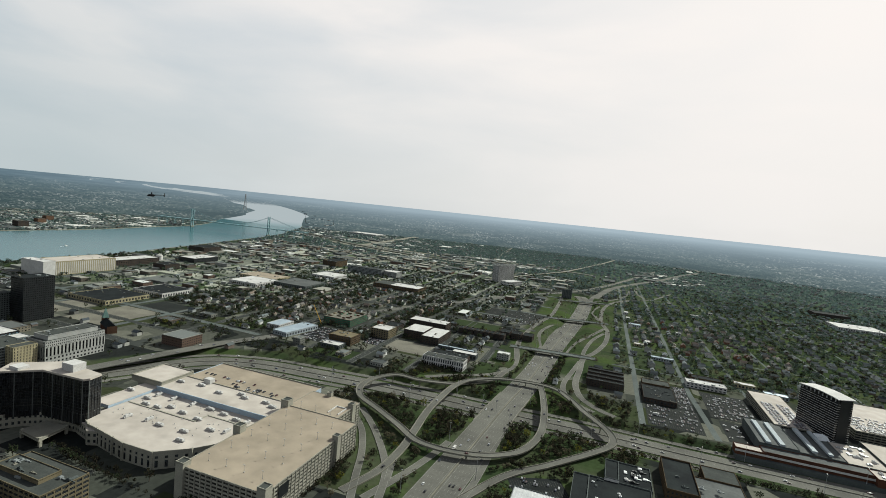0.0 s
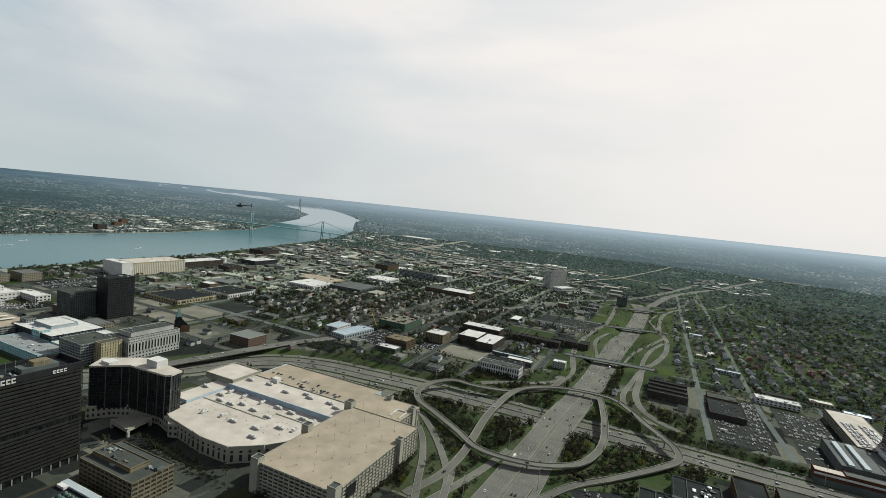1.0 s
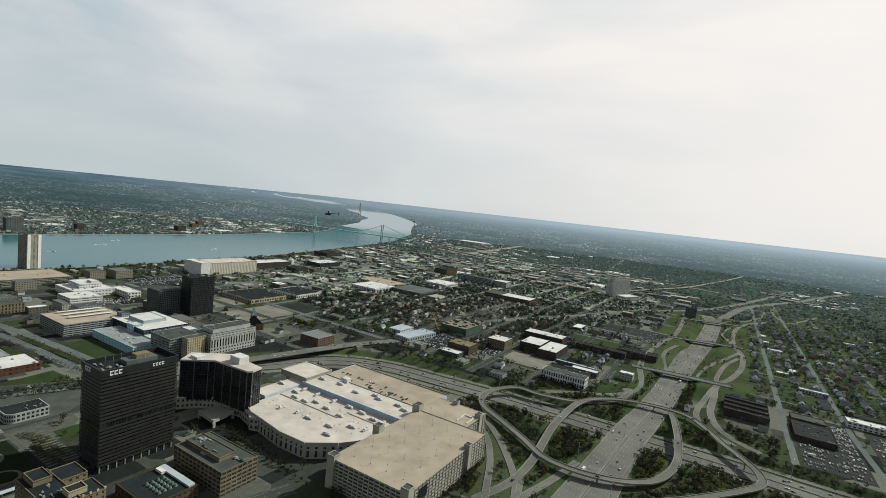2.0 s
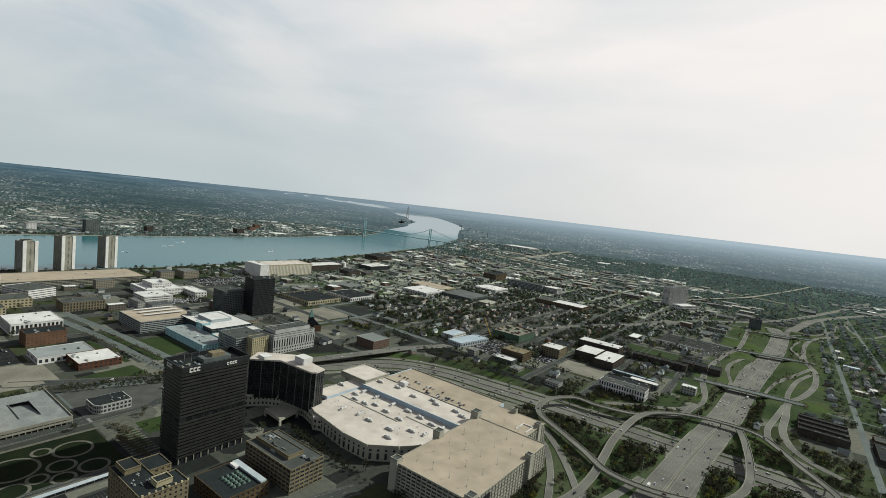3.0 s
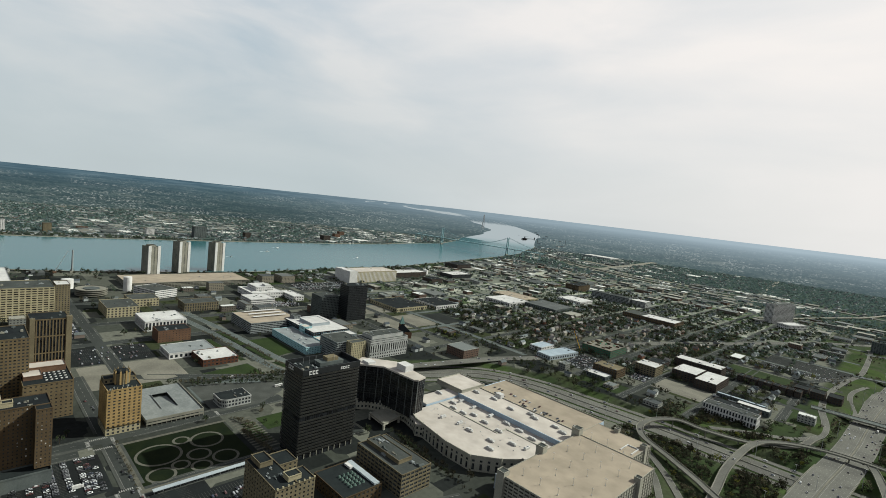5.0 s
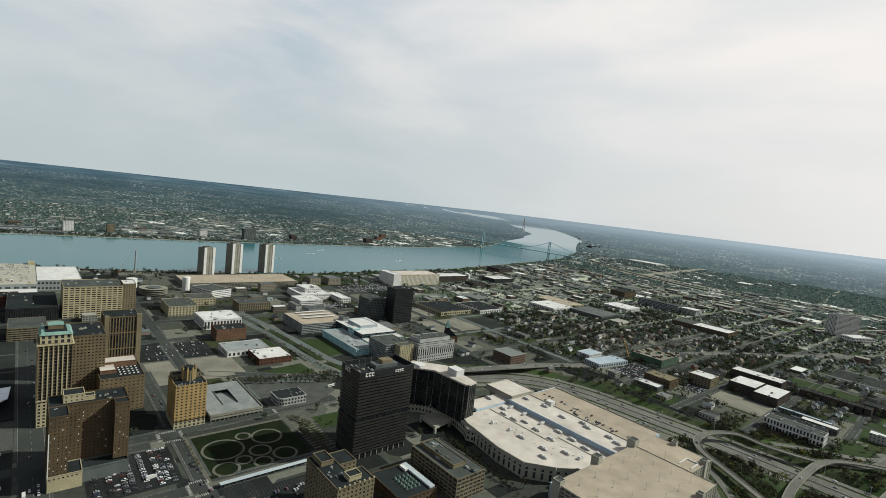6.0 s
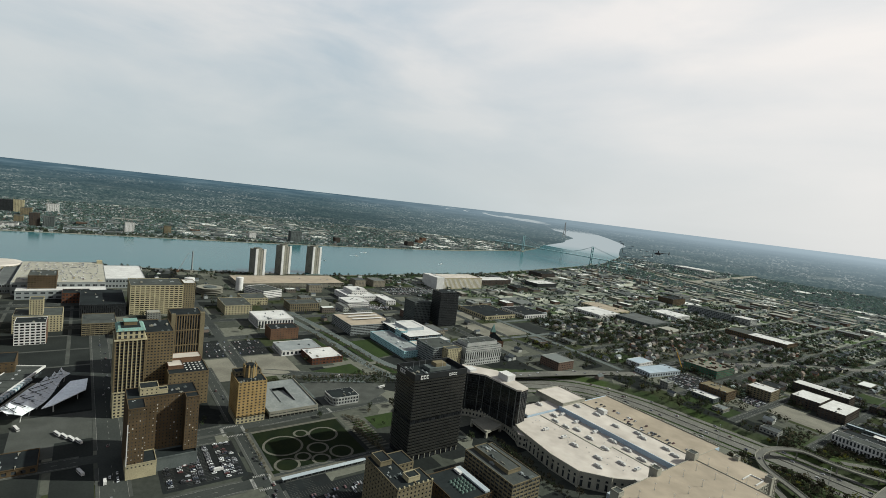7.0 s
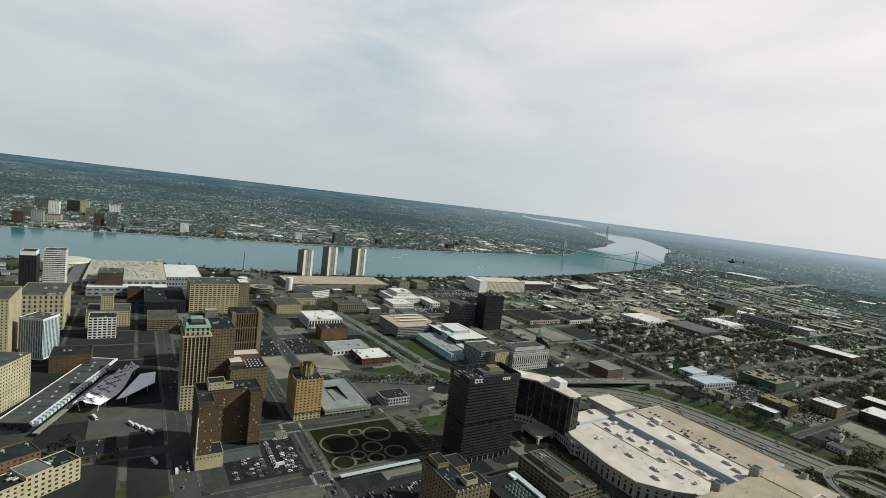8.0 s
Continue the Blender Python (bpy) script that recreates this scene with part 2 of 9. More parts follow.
FLAT_WALL = palette("mixed_walls", [(0.160, 0.160, 0.140), (0.096, 0.066, 0.051), (0.136, 0.138, 0.124), (0.240, 0.244, 0.220), (0.092, 0.080, 0.066), (0.160, 0.144, 0.112)], per="object")
FAR_ROOF = palette("distant_roofs", [(0.250, 0.258, 0.232), (0.080, 0.088, 0.084), (0.165, 0.170, 0.150), (0.440, 0.445, 0.410), (0.062, 0.068, 0.066), (0.125, 0.124, 0.105), (0.100, 0.107, 0.100)])
CAR_PAINT = palette("car_paint", [(0.30, 0.31, 0.32), (0.025, 0.026, 0.03), (0.11, 0.115, 0.12), (0.52, 0.53, 0.52), (0.04, 0.048, 0.065), (0.08, 0.028, 0.026), (0.07, 0.072, 0.076), (0.15, 0.152, 0.155), (0.02, 0.021, 0.022)], 0.35, 3.0, per="object")
CAR_FAR = palette("parked_car_paint", [(0.28, 0.29, 0.30), (0.03, 0.03, 0.035), (0.16, 0.165, 0.17), (0.42, 0.42, 0.41), (0.05, 0.06, 0.09), (0.09, 0.05, 0.05), (0.12, 0.12, 0.13)], 0.35)


def glass(name, tint, rough=0.12, spec=0.5):
    """Opaque tinted glazing: a dark room behind a reflecting pane."""
    m = bpy.data.materials.new(name)
    m.use_nodes = True
    n, l = m.node_tree.nodes, m.node_tree.links
    b = n["Principled BSDF"]
    b.inputs["Roughness"].default_value, b.inputs["Specular IOR Level"].default_value = rough, spec
    geo = n.new("ShaderNodeNewGeometry")
    cell = n.new("ShaderNodeTexWhiteNoise")
    snap = n.new("ShaderNodeVectorMath")
    snap.operation = "SNAP"
    snap.inputs[1].default_value = (2.7, 2.7, 3.6)
    l.new(geo.outputs["Position"], snap.inputs[0])
    l.new(snap.outputs[0], cell.inputs["Vector"])
    mr = n.new("ShaderNodeMapRange")
    mr.inputs["To Min"].default_value, mr.inputs["To Max"].default_value = 0.5, 1.9
    l.new(cell.outputs["Value"], mr.inputs["Value"])
    hsv = n.new("ShaderNodeHueSaturation")
    hsv.inputs["Color"].default_value = (*tint, 1)
    l.new(mr.outputs[0], hsv.inputs["Value"])
    l.new(hsv.outputs[0], b.inputs["Base Color"])
    return m


GLASS = glass("window_glass", (0.020, 0.023, 0.025))
GLASS_DARK = glass("smoked_glass", (0.010, 0.011, 0.012), 0.15, 0.4)
GLASS_BLUE = glass("blue_glass", (0.05, 0.09, 0.11), 0.1)

WATER = bpy.data.materials.new("river_water")
WATER.use_nodes = True
_n, _l = WATER.node_tree.nodes, WATER.node_tree.links
_b = _n["Principled BSDF"]
_b.inputs["Roughness"].default_value, _b.inputs["IOR"].default_value, _b.inputs["Specular IOR Level"].default_value = 0.16, 1.27, 0.44
_geo = _n.new("ShaderNodeNewGeometry")
_mp = _n.new("ShaderNodeMapping")
_mp.inputs["Scale"].default_value = (0.004, 0.0012, 0.004)
_l.new(_geo.outputs["Position"], _mp.inputs[0])
_nz = _n.new("ShaderNodeTexNoise")
_nz.inputs["Scale"].default_value, _nz.inputs["Detail"].default_value = 1.0, 6
_l.new(_mp.outputs[0], _nz.inputs["Vector"])
_mx = _n.new("ShaderNodeMix")
_mx.data_type = "RGBA"
_mx.inputs[6].default_value, _mx.inputs[7].default_value = (0.006, 0.066, 0.078, 1), (0.014, 0.092, 0.100, 1)
_l.new(_nz.outputs["Fac"], _mx.inputs[0])
_l.new(_mx.outputs[2], _b.inputs["Base Color"])
_w = _n.new("ShaderNodeTexNoise")
_w.inputs["Scale"].default_value, _w.inputs["Detail"].default_value = 0.12, 4
_l.new(_geo.outputs["Position"], _w.inputs["Vector"])
_bp = _n.new("ShaderNodeBump")
_bp.inputs["Strength"].default_value, _bp.inputs["Distance"].default_value = 0.06, 0.5
_l.new(_w.outputs["Fac"], _bp.inputs["Height"])
_l.new(_bp.outputs[0], _b.inputs["Normal"])

# ---- helpers for building ----
class Mesh:
    """Collects faces for one mesh object."""

    def __init__(self):
        self.v, self.f = [], []

    def quad(self, *pts):
        i = len(self.v)
        self.v.extend(tuple(p) for p in pts)
        self.f.append(tuple(range(i, i + len(pts))))
        return self

    def prism(self, poly, z0, z1, top=True, bottom=True, inset=0.0):
        """A solid over a polygon (counter-clockwise); inset shrinks the upper outline."""
        n, i = len(poly), len(self.v)
        cx, cy = sum(p[0] for p in poly) / n, sum(p[1] for p in poly) / n
        self.v.extend((x, y, z0) for x, y in poly)
        self.v.extend((x + (cx - x) * inset, y + (cy - y) * inset, z1) for x, y in poly)
        for k in range(n):
            j = (k + 1) % n
            self.f.append((i + k, i + j, i + n + j, i + n + k))
        if top:
            self.f.append(tuple(i + n + k for k in range(n)))
        if bottom:
            self.f.append(tuple(i + n - 1 - k for k in range(n)))
        return self

    def box(self, x0, y0, z0, x1, y1, z1, inset=0.0):
        return self.prism([(x0, y0), (x1, y0), (x1, y1), (x0, y1)], z0, z1, inset=inset)

    def tube(self, a, b, r, r2=None, n=6):
        """A round bar from a to b."""
        a, b = Vector(a), Vector(b)
        r2 = r if r2 is None else r2
        d = (b - a).normalized()
        s = d.orthogonal().normalized()
        t = d.cross(s)
        i = len(self.v)
        for c, q in ((a, r), (b, r2)):
            for k in range(n):
                w = 2 * math.pi * k / n
                self.v.append(tuple(c + s * (q * math.cos(w)) + t * (q * math.sin(w))))
        for k in range(n):
            j = (k + 1) % n
            self.f.append((i + k, i + j, i + n + j, i + n + k))
        self.f.append(tuple(i + n - 1 - k for k in range(n)))
        self.f.append(tuple(i + n + k for k in range(n)))
        return self

    def disc(self, cx, cy, r, z0, z1, n=24, r2=None):
        poly = [(cx + r * math.cos(2 * math.pi * k / n), cy + r * math.sin(2 * math.pi * k / n)) for k in range(n)]
        return self.prism(poly, z0, z1, inset=0.0 if r2 is None else 1 - r2 / r)

    def data(self, name):
        me = bpy.data.meshes.new(name)
        me.from_pydata(self.v, [], self.f)
        me.update()
        return me


def part(name, mesh, mat, parent=None, label="", kind=""):
    """Links a mesh as one object, under a thing or a part if one is given."""
    me = mesh.data(name) if isinstance(mesh, Mesh) else mesh
    if mat is not None and not me.materials:
        me.materials.append(mat)
    ob = new(name, me)
    ob.parent = parent
    return tagged(ob, label=label, kind=kind)


def thing(name, label, category, x=0.0, y=0.0, z=0.0, turn=0.0, group="", kind=""):
    ob = new(name)
    ob.matrix_world = pose(x, y, z, 0, 0, turn)
    ob.empty_display_size = 5
    return tagged(ob, label, category, group, kind)


# map of taken ground, 5 m cells, so that trees and houses keep clear of roads and buildings
MX0, MY0, CELL, MNX, MNY = -2700.0, -700.0, 5.0, 900, 1100
taken = np.zeros((MNX, MNY), bool)


def claim(x0, y0, x1, y1):
    i0, i1 = int((x0 - MX0) / CELL), int((x1 - MX0) / CELL) + 1
    j0, j1 = int((y0 - MY0) / CELL), int((y1 - MY0) / CELL) + 1
    taken[max(i0, 0):max(i1, 0), max(j0, 0):max(j1, 0)] = True


def is_taken(x, y):
    i, j = int((x - MX0) / CELL), int((y - MY0) / CELL)
    return 0 <= i < MNX and 0 <= j < MNY and taken[i, j]


# the earth's far curve: past FLAT metres the land is drawn in to stay within FAR, on the same lines of sight
HUB, FLAT, FAR, EYE_Z = (-50.0, -60.0), 4200.0, 4880.0, 285.0


def far_place(x, y, lift=0.0):
    dx, dy = x - HUB[0], y - HUB[1]
    d = math.hypot(dx, dy)
    if d <= FLAT:
        return (x, y, lift)
    r = FLAT + (FAR - FLAT) * (1 - math.exp(-(d - FLAT) / (FAR - FLAT)))
    return (HUB[0] + dx * r / d, HUB[1] + dy * r / d, EYE_Z * (1 - r / d) + lift * r / d)


def smooth_line(pts, step=12.0):
    """A soft curve through the points (any number of values each)."""
    p = [np.array(q, float) for q in pts]
    p = [2 * p[0] - p[1]] + p + [2 * p[-1] - p[-2]]
    out = []
    for k in range(1, len(p) - 2):
        a, b, c, d = p[k - 1], p[k], p[k + 1], p[k + 2]
        n = max(1, int(np.hypot(*(c - b)[:2]) / step))
        for i in range(n):
            t = i / n
            out.append(0.5 * (2 * b + (c - a) * t + (2 * a - 5 * b + 4 * c - d) * t * t + (3 * b - a - 3 * c + d) * t ** 3))
    out.append(p[-2])
    return np.array(out)


# ---- lines of the main roads: x, y, z ----
FISHER = smooth_line([(-728, 372, -1.0), (-690, 440, -4), (-652, 520, -6), (-600, 610, -6), (-520, 652, -6), (-420, 666, -6), (-300, 678, -6), (-150, 682, -6), (0, 688, -6), (120, 686, -6), (350, 690, -6), (700, 700, -6), (1200, 715, -5)], 15)
LODGE = smooth_line([(-152, 210, 0.6), (-141, 350, 0.6), (-134, 440, 0.6), (-128, 530, 0.8), (-122, 620, 1.2), (-116, 700, 1.2), (-108, 790, 0.0), (-102, 900, -4), (-99, 1000, -6), (-91, 1140, -6), (-67, 1460, -6), (-60, 1690, -6), (-62, 1830, -6), (-90, 1930, -5)], 15)

# ---- ground ----
def axis(lo, hi, step, far):
    core = list(np.arange(lo, hi + 1, step))
    out, s, v = [], step, hi
    while v < far:
        s = min(s * 1.2, 190 if v < 9000 else 1500)
        v += s
        out.append(v)
    low, s, v = [], step, lo
    while v > -far:
        s = min(s * 1.2, 190 if v > -9000 else 1500)
        v -= s
        low.append(v)
    return np.array(low[::-1] + core + out)


gx, gy = axis(-1000, 440, 6.5, 31000), axis(120, 1850, 6.5, 31000)
GX, GY = np.meshgrid(gx, gy, indexing="ij")
GZ = np.zeros_like(GX)


def nearest(line, half, bank):
    """1 at the floor of a cutting along the line, falling to 0 over its banks; and the floor's height there."""
    best, zz = np.full(GX.shape, 1e9), np.zeros(GX.shape)
    for a, b in zip(line[:-1], line[1:]):
        lo, hi = np.minimum(a, b)[:2] - half - bank - 5, np.maximum(a, b)[:2] + half + bank + 5
        i0, i1 = np.searchsorted(gx, lo[0]), np.searchsorted(gx, hi[0])
        j0, j1 = np.searchsorted(gy, lo[1]), np.searchsorted(gy, hi[1])
        if i1 <= i0 or j1 <= j0:
            continue
        x, y = GX[i0:i1, j0:j1], GY[i0:i1, j0:j1]
        d = (b - a)[:2]
        t = np.clip(((x - a[0]) * d[0] + (y - a[1]) * d[1]) / (d @ d), 0, 1)
        w = np.hypot(x - a[0] - t * d[0], y - a[1] - t * d[1])
        z = a[2] + t * (b[2] - a[2])
        sel = w < best[i0:i1, j0:j1]
        best[i0:i1, j0:j1][sel] = w[sel]
        zz[i0:i1, j0:j1][sel] = z[sel]
    return np.clip(1 - (best - half) / bank, 0, 1), zz


f, z = nearest(FISHER, 37, 16)
GZ = np.minimum(GZ, f * (z - 0.5))
f, z = nearest(LODGE[LODGE[:, 1] > 780], 28, 16)
GZ = np.minimum(GZ, f * (np.minimum(z, 0) - 0.5))
verts, green = [], []
nx, ny = GX.shape
for i in range(nx):
    for j in range(ny):
        x, y = float(gx[i]), float(gy[j])
        px, py, pz = far_place(x, y)
        verts.append((px, py, pz + GZ[i, j]))
idx = np.arange(nx * ny).reshape(nx, ny)
faces = np.stack([idx[:-1, :-1], idx[1:, :-1], idx[1:, 1:], idx[:-1, 1:]], -1).reshape(-1, 4)
dist = np.hypot(GX - HUB[0], GY - HUB[1])
face_d = dist.ravel()[faces].max(1)
gme = bpy.data.meshes.new("ground")
gme.from_pydata(verts, [], faces[face_d <= FLAT].tolist())
gme.update()
bme0 = bpy.data.meshes.new("backdrop")
bme0.from_pydata(verts, [], faces[face_d > FLAT].tolist())
bme0.update()
# where land is: 0 city blocks, 1 leafy suburbs; 0 near, 1 far off, where the colour holds haze
suburb = np.clip((GX - 10) / 60, 0, 1) * np.clip((GY - 960) / 120, 0, 1)
suburb = np.maximum(suburb, np.clip((GY - 2100) / 500, 0, 1))
suburb = np.maximum(suburb, np.clip((-GX - 2560) / 250, 0, 1))
cut = np.clip(-GZ / 1.0, 0, 1)
inter = np.clip(1 - np.maximum(np.abs(GX + 130) / 210, np.abs(GY - 610) / 215) , 0, 0.15) / 0.15
verge = np.clip(1 - np.maximum(np.abs(GX + 68) / 118, np.abs(GY - 1400) / 520), 0, 0.06) / 0.06
leafy = np.maximum(np.maximum(np.maximum(suburb, cut), inter), verge)
flatx, flaty = GX.ravel(), GY.ravel()
for me in (gme, bme0):
    uv = me.uv_layers.new(name="true_place")
    loop_vi = np.zeros(len(me.loops), np.int32)
    me.loops.foreach_get("vertex_index", loop_vi)
    uv.data.foreach_set("uv", np.stack([flatx[loop_vi] / 1000, flaty[loop_vi] / 1000], 1).ravel().astype(np.float32))
uv = bme0.uv_layers.new(name="sight_place")
turned = (np.arctan2(GY - HUB[1], GX - HUB[0]) - radians(125) + math.pi) % (2 * math.pi) - math.pi
loop_vi = np.zeros(len(bme0.loops), np.int32)
bme0.loops.foreach_get("vertex_index", loop_vi)
uv.data.foreach_set("uv", np.stack([turned.ravel()[loop_vi] * 90, (EYE_Z / dist.ravel()[loop_vi]) * 330], 1).ravel().astype(np.float32))
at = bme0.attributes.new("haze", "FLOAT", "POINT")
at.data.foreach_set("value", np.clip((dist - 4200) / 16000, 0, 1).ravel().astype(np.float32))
# haze painted into the backdrop is brighter on the side of the sun
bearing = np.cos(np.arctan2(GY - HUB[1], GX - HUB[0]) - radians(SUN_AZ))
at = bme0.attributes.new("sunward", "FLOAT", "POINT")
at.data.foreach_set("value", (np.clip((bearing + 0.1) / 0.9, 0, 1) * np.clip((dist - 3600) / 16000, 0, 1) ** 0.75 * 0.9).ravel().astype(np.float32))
for nm, arr in (("leafy", leafy), ("far_haze", np.clip((dist - 2000) / 1800, 0, 1)), ("yards", np.clip((-GX - 180) / 250, 0, 1) * np.clip((GX + 2000) / 300, 0, 1) * np.clip((GY - np.interp(-GX, [600, 900], [1330, 760])) / 250, 0, 1) * np.clip((2450 - GY) / 300, 0, 1) * 0.8)):
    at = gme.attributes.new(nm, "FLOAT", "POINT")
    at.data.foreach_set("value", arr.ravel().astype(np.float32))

GROUND = bpy.data.materials.new("city_ground")
GROUND.use_nodes = True
_n, _l = GROUND.node_tree.nodes, GROUND.node_tree.links
_b = _n["Principled BSDF"]
_b.inputs["Roughness"].default_value, _b.inputs["Specular IOR Level"].default_value = 0.95, 0.0
_uv = _n.new("ShaderNodeUVMap")
_uv.uv_map = "true_place"


def ramp_of(src, stops):
    r = _n.new("ShaderNodeValToRGB")
    while len(r.color_ramp.elements) < len(stops):
        r.color_ramp.elements.new(0.5)
    for e, (p, c) in zip(r.color_ramp.elements, stops):
        e.position, e.color = p, (*c, 1)
    _l.new(src, r.inputs[0])
    return r


def mix_of(fac, a, b):
    m = _n.new("ShaderNodeMix")
    m.data_type = "RGBA"
    _l.new(fac, m.inputs[0])
    _l.new(a, m.inputs[6])
    _l.new(b, m.inputs[7])
    return m.outputs[2]


def noise_of(scale, detail=5, rough=0.55):
    t = _n.new("ShaderNodeTexNoise")
    t.inputs["Scale"].default_value, t.inputs["Detail"].default_value, t.inputs["Roughness"].default_value = scale, detail, rough
    _l.new(_uv.outputs[0], t.inputs["Vector"])
    return t.outputs["Fac"]


_vor = _n.new("ShaderNodeTexVoronoi")
_vor.distance = "CHEBYCHEV"
_vor.inputs["Scale"].default_value = 17
_vor.inputs["Randomness"].default_value = 0.75
_l.new(_uv.outputs[0], _vor.inputs["Vector"])
_sep = _n.new("ShaderNodeSeparateColor")
_l.new(_vor.outputs["Color"], _sep.inputs[0])
city = ramp_of(_sep.outputs[0], [(0.0, (0.016, 0.018, 0.017)), (0.14, (0.032, 0.035, 0.030)), (0.32, (0.064, 0.067, 0.055)), (0.47, (0.014, 0.016, 0.015)), (0.55, (0.030, 0.036, 0.019)), (0.66, (0.042, 0.046, 0.038)), (0.80, (0.098, 0.100, 0.081))])
city.color_ramp.interpolation = "CONSTANT"
lawn = ramp_of(noise_of(9, 6), [(0.3, (0.021, 0.031, 0.016)), (0.44, (0.031, 0.046, 0.020)), (0.53, (0.044, 0.052, 0.030)), (0.60, (0.042, 0.062, 0.022)), (0.72, (0.029, 0.040, 0.019))])
_at = _n.new("ShaderNodeAttribute")
_at.attribute_name = "leafy"
_at2 = _n.new("ShaderNodeAttribute")
_at2.attribute_name = "far_haze"
# haze is put into this woodland ground colour, paler and bluer than near
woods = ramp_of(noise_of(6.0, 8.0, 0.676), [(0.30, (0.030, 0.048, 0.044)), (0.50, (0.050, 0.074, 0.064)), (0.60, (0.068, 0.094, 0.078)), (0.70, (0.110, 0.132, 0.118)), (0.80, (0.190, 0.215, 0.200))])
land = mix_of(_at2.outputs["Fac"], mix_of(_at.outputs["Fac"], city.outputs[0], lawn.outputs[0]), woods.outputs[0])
_at3 = _n.new("ShaderNodeAttribute")
_at3.attribute_name = "yards"
yards = ramp_of(_sep.outputs[1], [(0.0, (0.130, 0.140, 0.115)), (0.25, (0.220, 0.230, 0.188)), (0.45, (0.062, 0.090, 0.042)), (0.62, (0.150, 0.160, 0.130)), (0.80, (0.066, 0.072, 0.064)), (0.90, (0.320, 0.330, 0.270))])
yards.color_ramp.interpolation = "CONSTANT"
land = mix_of(_at3.outputs["Fac"], land, yards.outputs[0])
_gr = _n.new("ShaderNodeMapRange")
_gr.inputs["To Min"].default_value, _gr.inputs["To Max"].default_value = 0.55, 1.45
_l.new(noise_of(160, 5, 0.6), _gr.inputs["Value"])
_h = _n.new("ShaderNodeHueSaturation")
_l.new(_gr.outputs[0], _h.inputs["Value"])
_l.new(land, _h.inputs["Color"])
_l.new(_h.outputs[0], _b.inputs["Base Color"])
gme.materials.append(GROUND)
gme.polygons.foreach_set("use_smooth", np.ones(len(gme.polygons), bool))
# hazy land beyond, a plain glowing backdrop of distance
BACKDROP = bpy.data.materials.new("hazy_distance")
BACKDROP.use_nodes = True
_n, _l = BACKDROP.node_tree.nodes, BACKDROP.node_tree.links
_n.remove(_n["Principled BSDF"])
_uv = _n.new("ShaderNodeUVMap")
_uv.uv_map = "sight_place"
_e = _n.new("ShaderNodeEmission")
def streak_of(along_view, across_view, detail=4, rough=0.6):
    """Noise drawn out sideways, as land is when seen at a low angle."""
    mp = _n.new("ShaderNodeMapping")
    mp.inputs["Scale"].default_value = (along_view, across_view, 1)
    _l.new(_uv.outputs[0], mp.inputs[0])
    t = _n.new("ShaderNodeTexNoise")
    t.inputs["Scale"].default_value, t.inputs["Detail"].default_value, t.inputs["Roughness"].default_value = 1.0, detail, rough
    _l.new(mp.outputs[0], t.inputs["Vector"])
    return t.outputs["Fac"]


def times(a, b):
    m = _n.new("ShaderNodeMath")
    m.operation = "MULTIPLY"
    _l.new(a, m.inputs[0])
    _l.new(b, m.inputs[1])
    return m.outputs[0]


def plain(colour):
    c = _n.new("ShaderNodeRGB")
    c.outputs[0].default_value = (*colour, 1)
    return c.outputs[0]


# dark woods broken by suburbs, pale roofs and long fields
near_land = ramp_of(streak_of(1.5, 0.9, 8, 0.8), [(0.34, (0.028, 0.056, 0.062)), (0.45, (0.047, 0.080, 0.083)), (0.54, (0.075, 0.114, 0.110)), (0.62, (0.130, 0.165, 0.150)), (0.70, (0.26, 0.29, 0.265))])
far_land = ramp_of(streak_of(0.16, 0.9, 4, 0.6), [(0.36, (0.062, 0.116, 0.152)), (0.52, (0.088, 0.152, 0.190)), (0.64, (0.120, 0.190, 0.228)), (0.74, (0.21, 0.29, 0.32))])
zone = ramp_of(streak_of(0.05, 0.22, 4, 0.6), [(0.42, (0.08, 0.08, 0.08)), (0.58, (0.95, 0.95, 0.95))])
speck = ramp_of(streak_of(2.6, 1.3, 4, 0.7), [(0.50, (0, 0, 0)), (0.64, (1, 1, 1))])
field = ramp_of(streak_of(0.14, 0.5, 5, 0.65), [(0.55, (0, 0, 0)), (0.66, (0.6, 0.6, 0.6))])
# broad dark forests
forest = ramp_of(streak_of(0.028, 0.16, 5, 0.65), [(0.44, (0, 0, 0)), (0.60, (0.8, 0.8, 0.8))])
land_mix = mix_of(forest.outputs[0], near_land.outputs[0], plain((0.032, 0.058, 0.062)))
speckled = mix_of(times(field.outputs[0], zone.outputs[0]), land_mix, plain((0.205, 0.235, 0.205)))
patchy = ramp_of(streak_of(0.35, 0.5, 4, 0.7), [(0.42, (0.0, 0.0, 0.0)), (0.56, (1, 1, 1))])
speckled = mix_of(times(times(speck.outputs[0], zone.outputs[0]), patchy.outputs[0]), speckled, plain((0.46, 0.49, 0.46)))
# haze mixed into the glow colour: bluer with distance, paler towards the sun
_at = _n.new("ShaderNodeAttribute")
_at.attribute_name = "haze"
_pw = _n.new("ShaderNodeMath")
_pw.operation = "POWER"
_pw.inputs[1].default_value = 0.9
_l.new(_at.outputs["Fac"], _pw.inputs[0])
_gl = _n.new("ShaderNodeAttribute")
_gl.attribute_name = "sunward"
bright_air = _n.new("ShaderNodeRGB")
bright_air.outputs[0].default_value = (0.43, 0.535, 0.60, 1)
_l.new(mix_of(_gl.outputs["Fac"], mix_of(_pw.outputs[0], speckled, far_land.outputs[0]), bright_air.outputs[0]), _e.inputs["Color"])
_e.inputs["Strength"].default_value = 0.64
_l.new(_e.outputs[0], _n["Material Output"].inputs["Surface"])
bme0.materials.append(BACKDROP)
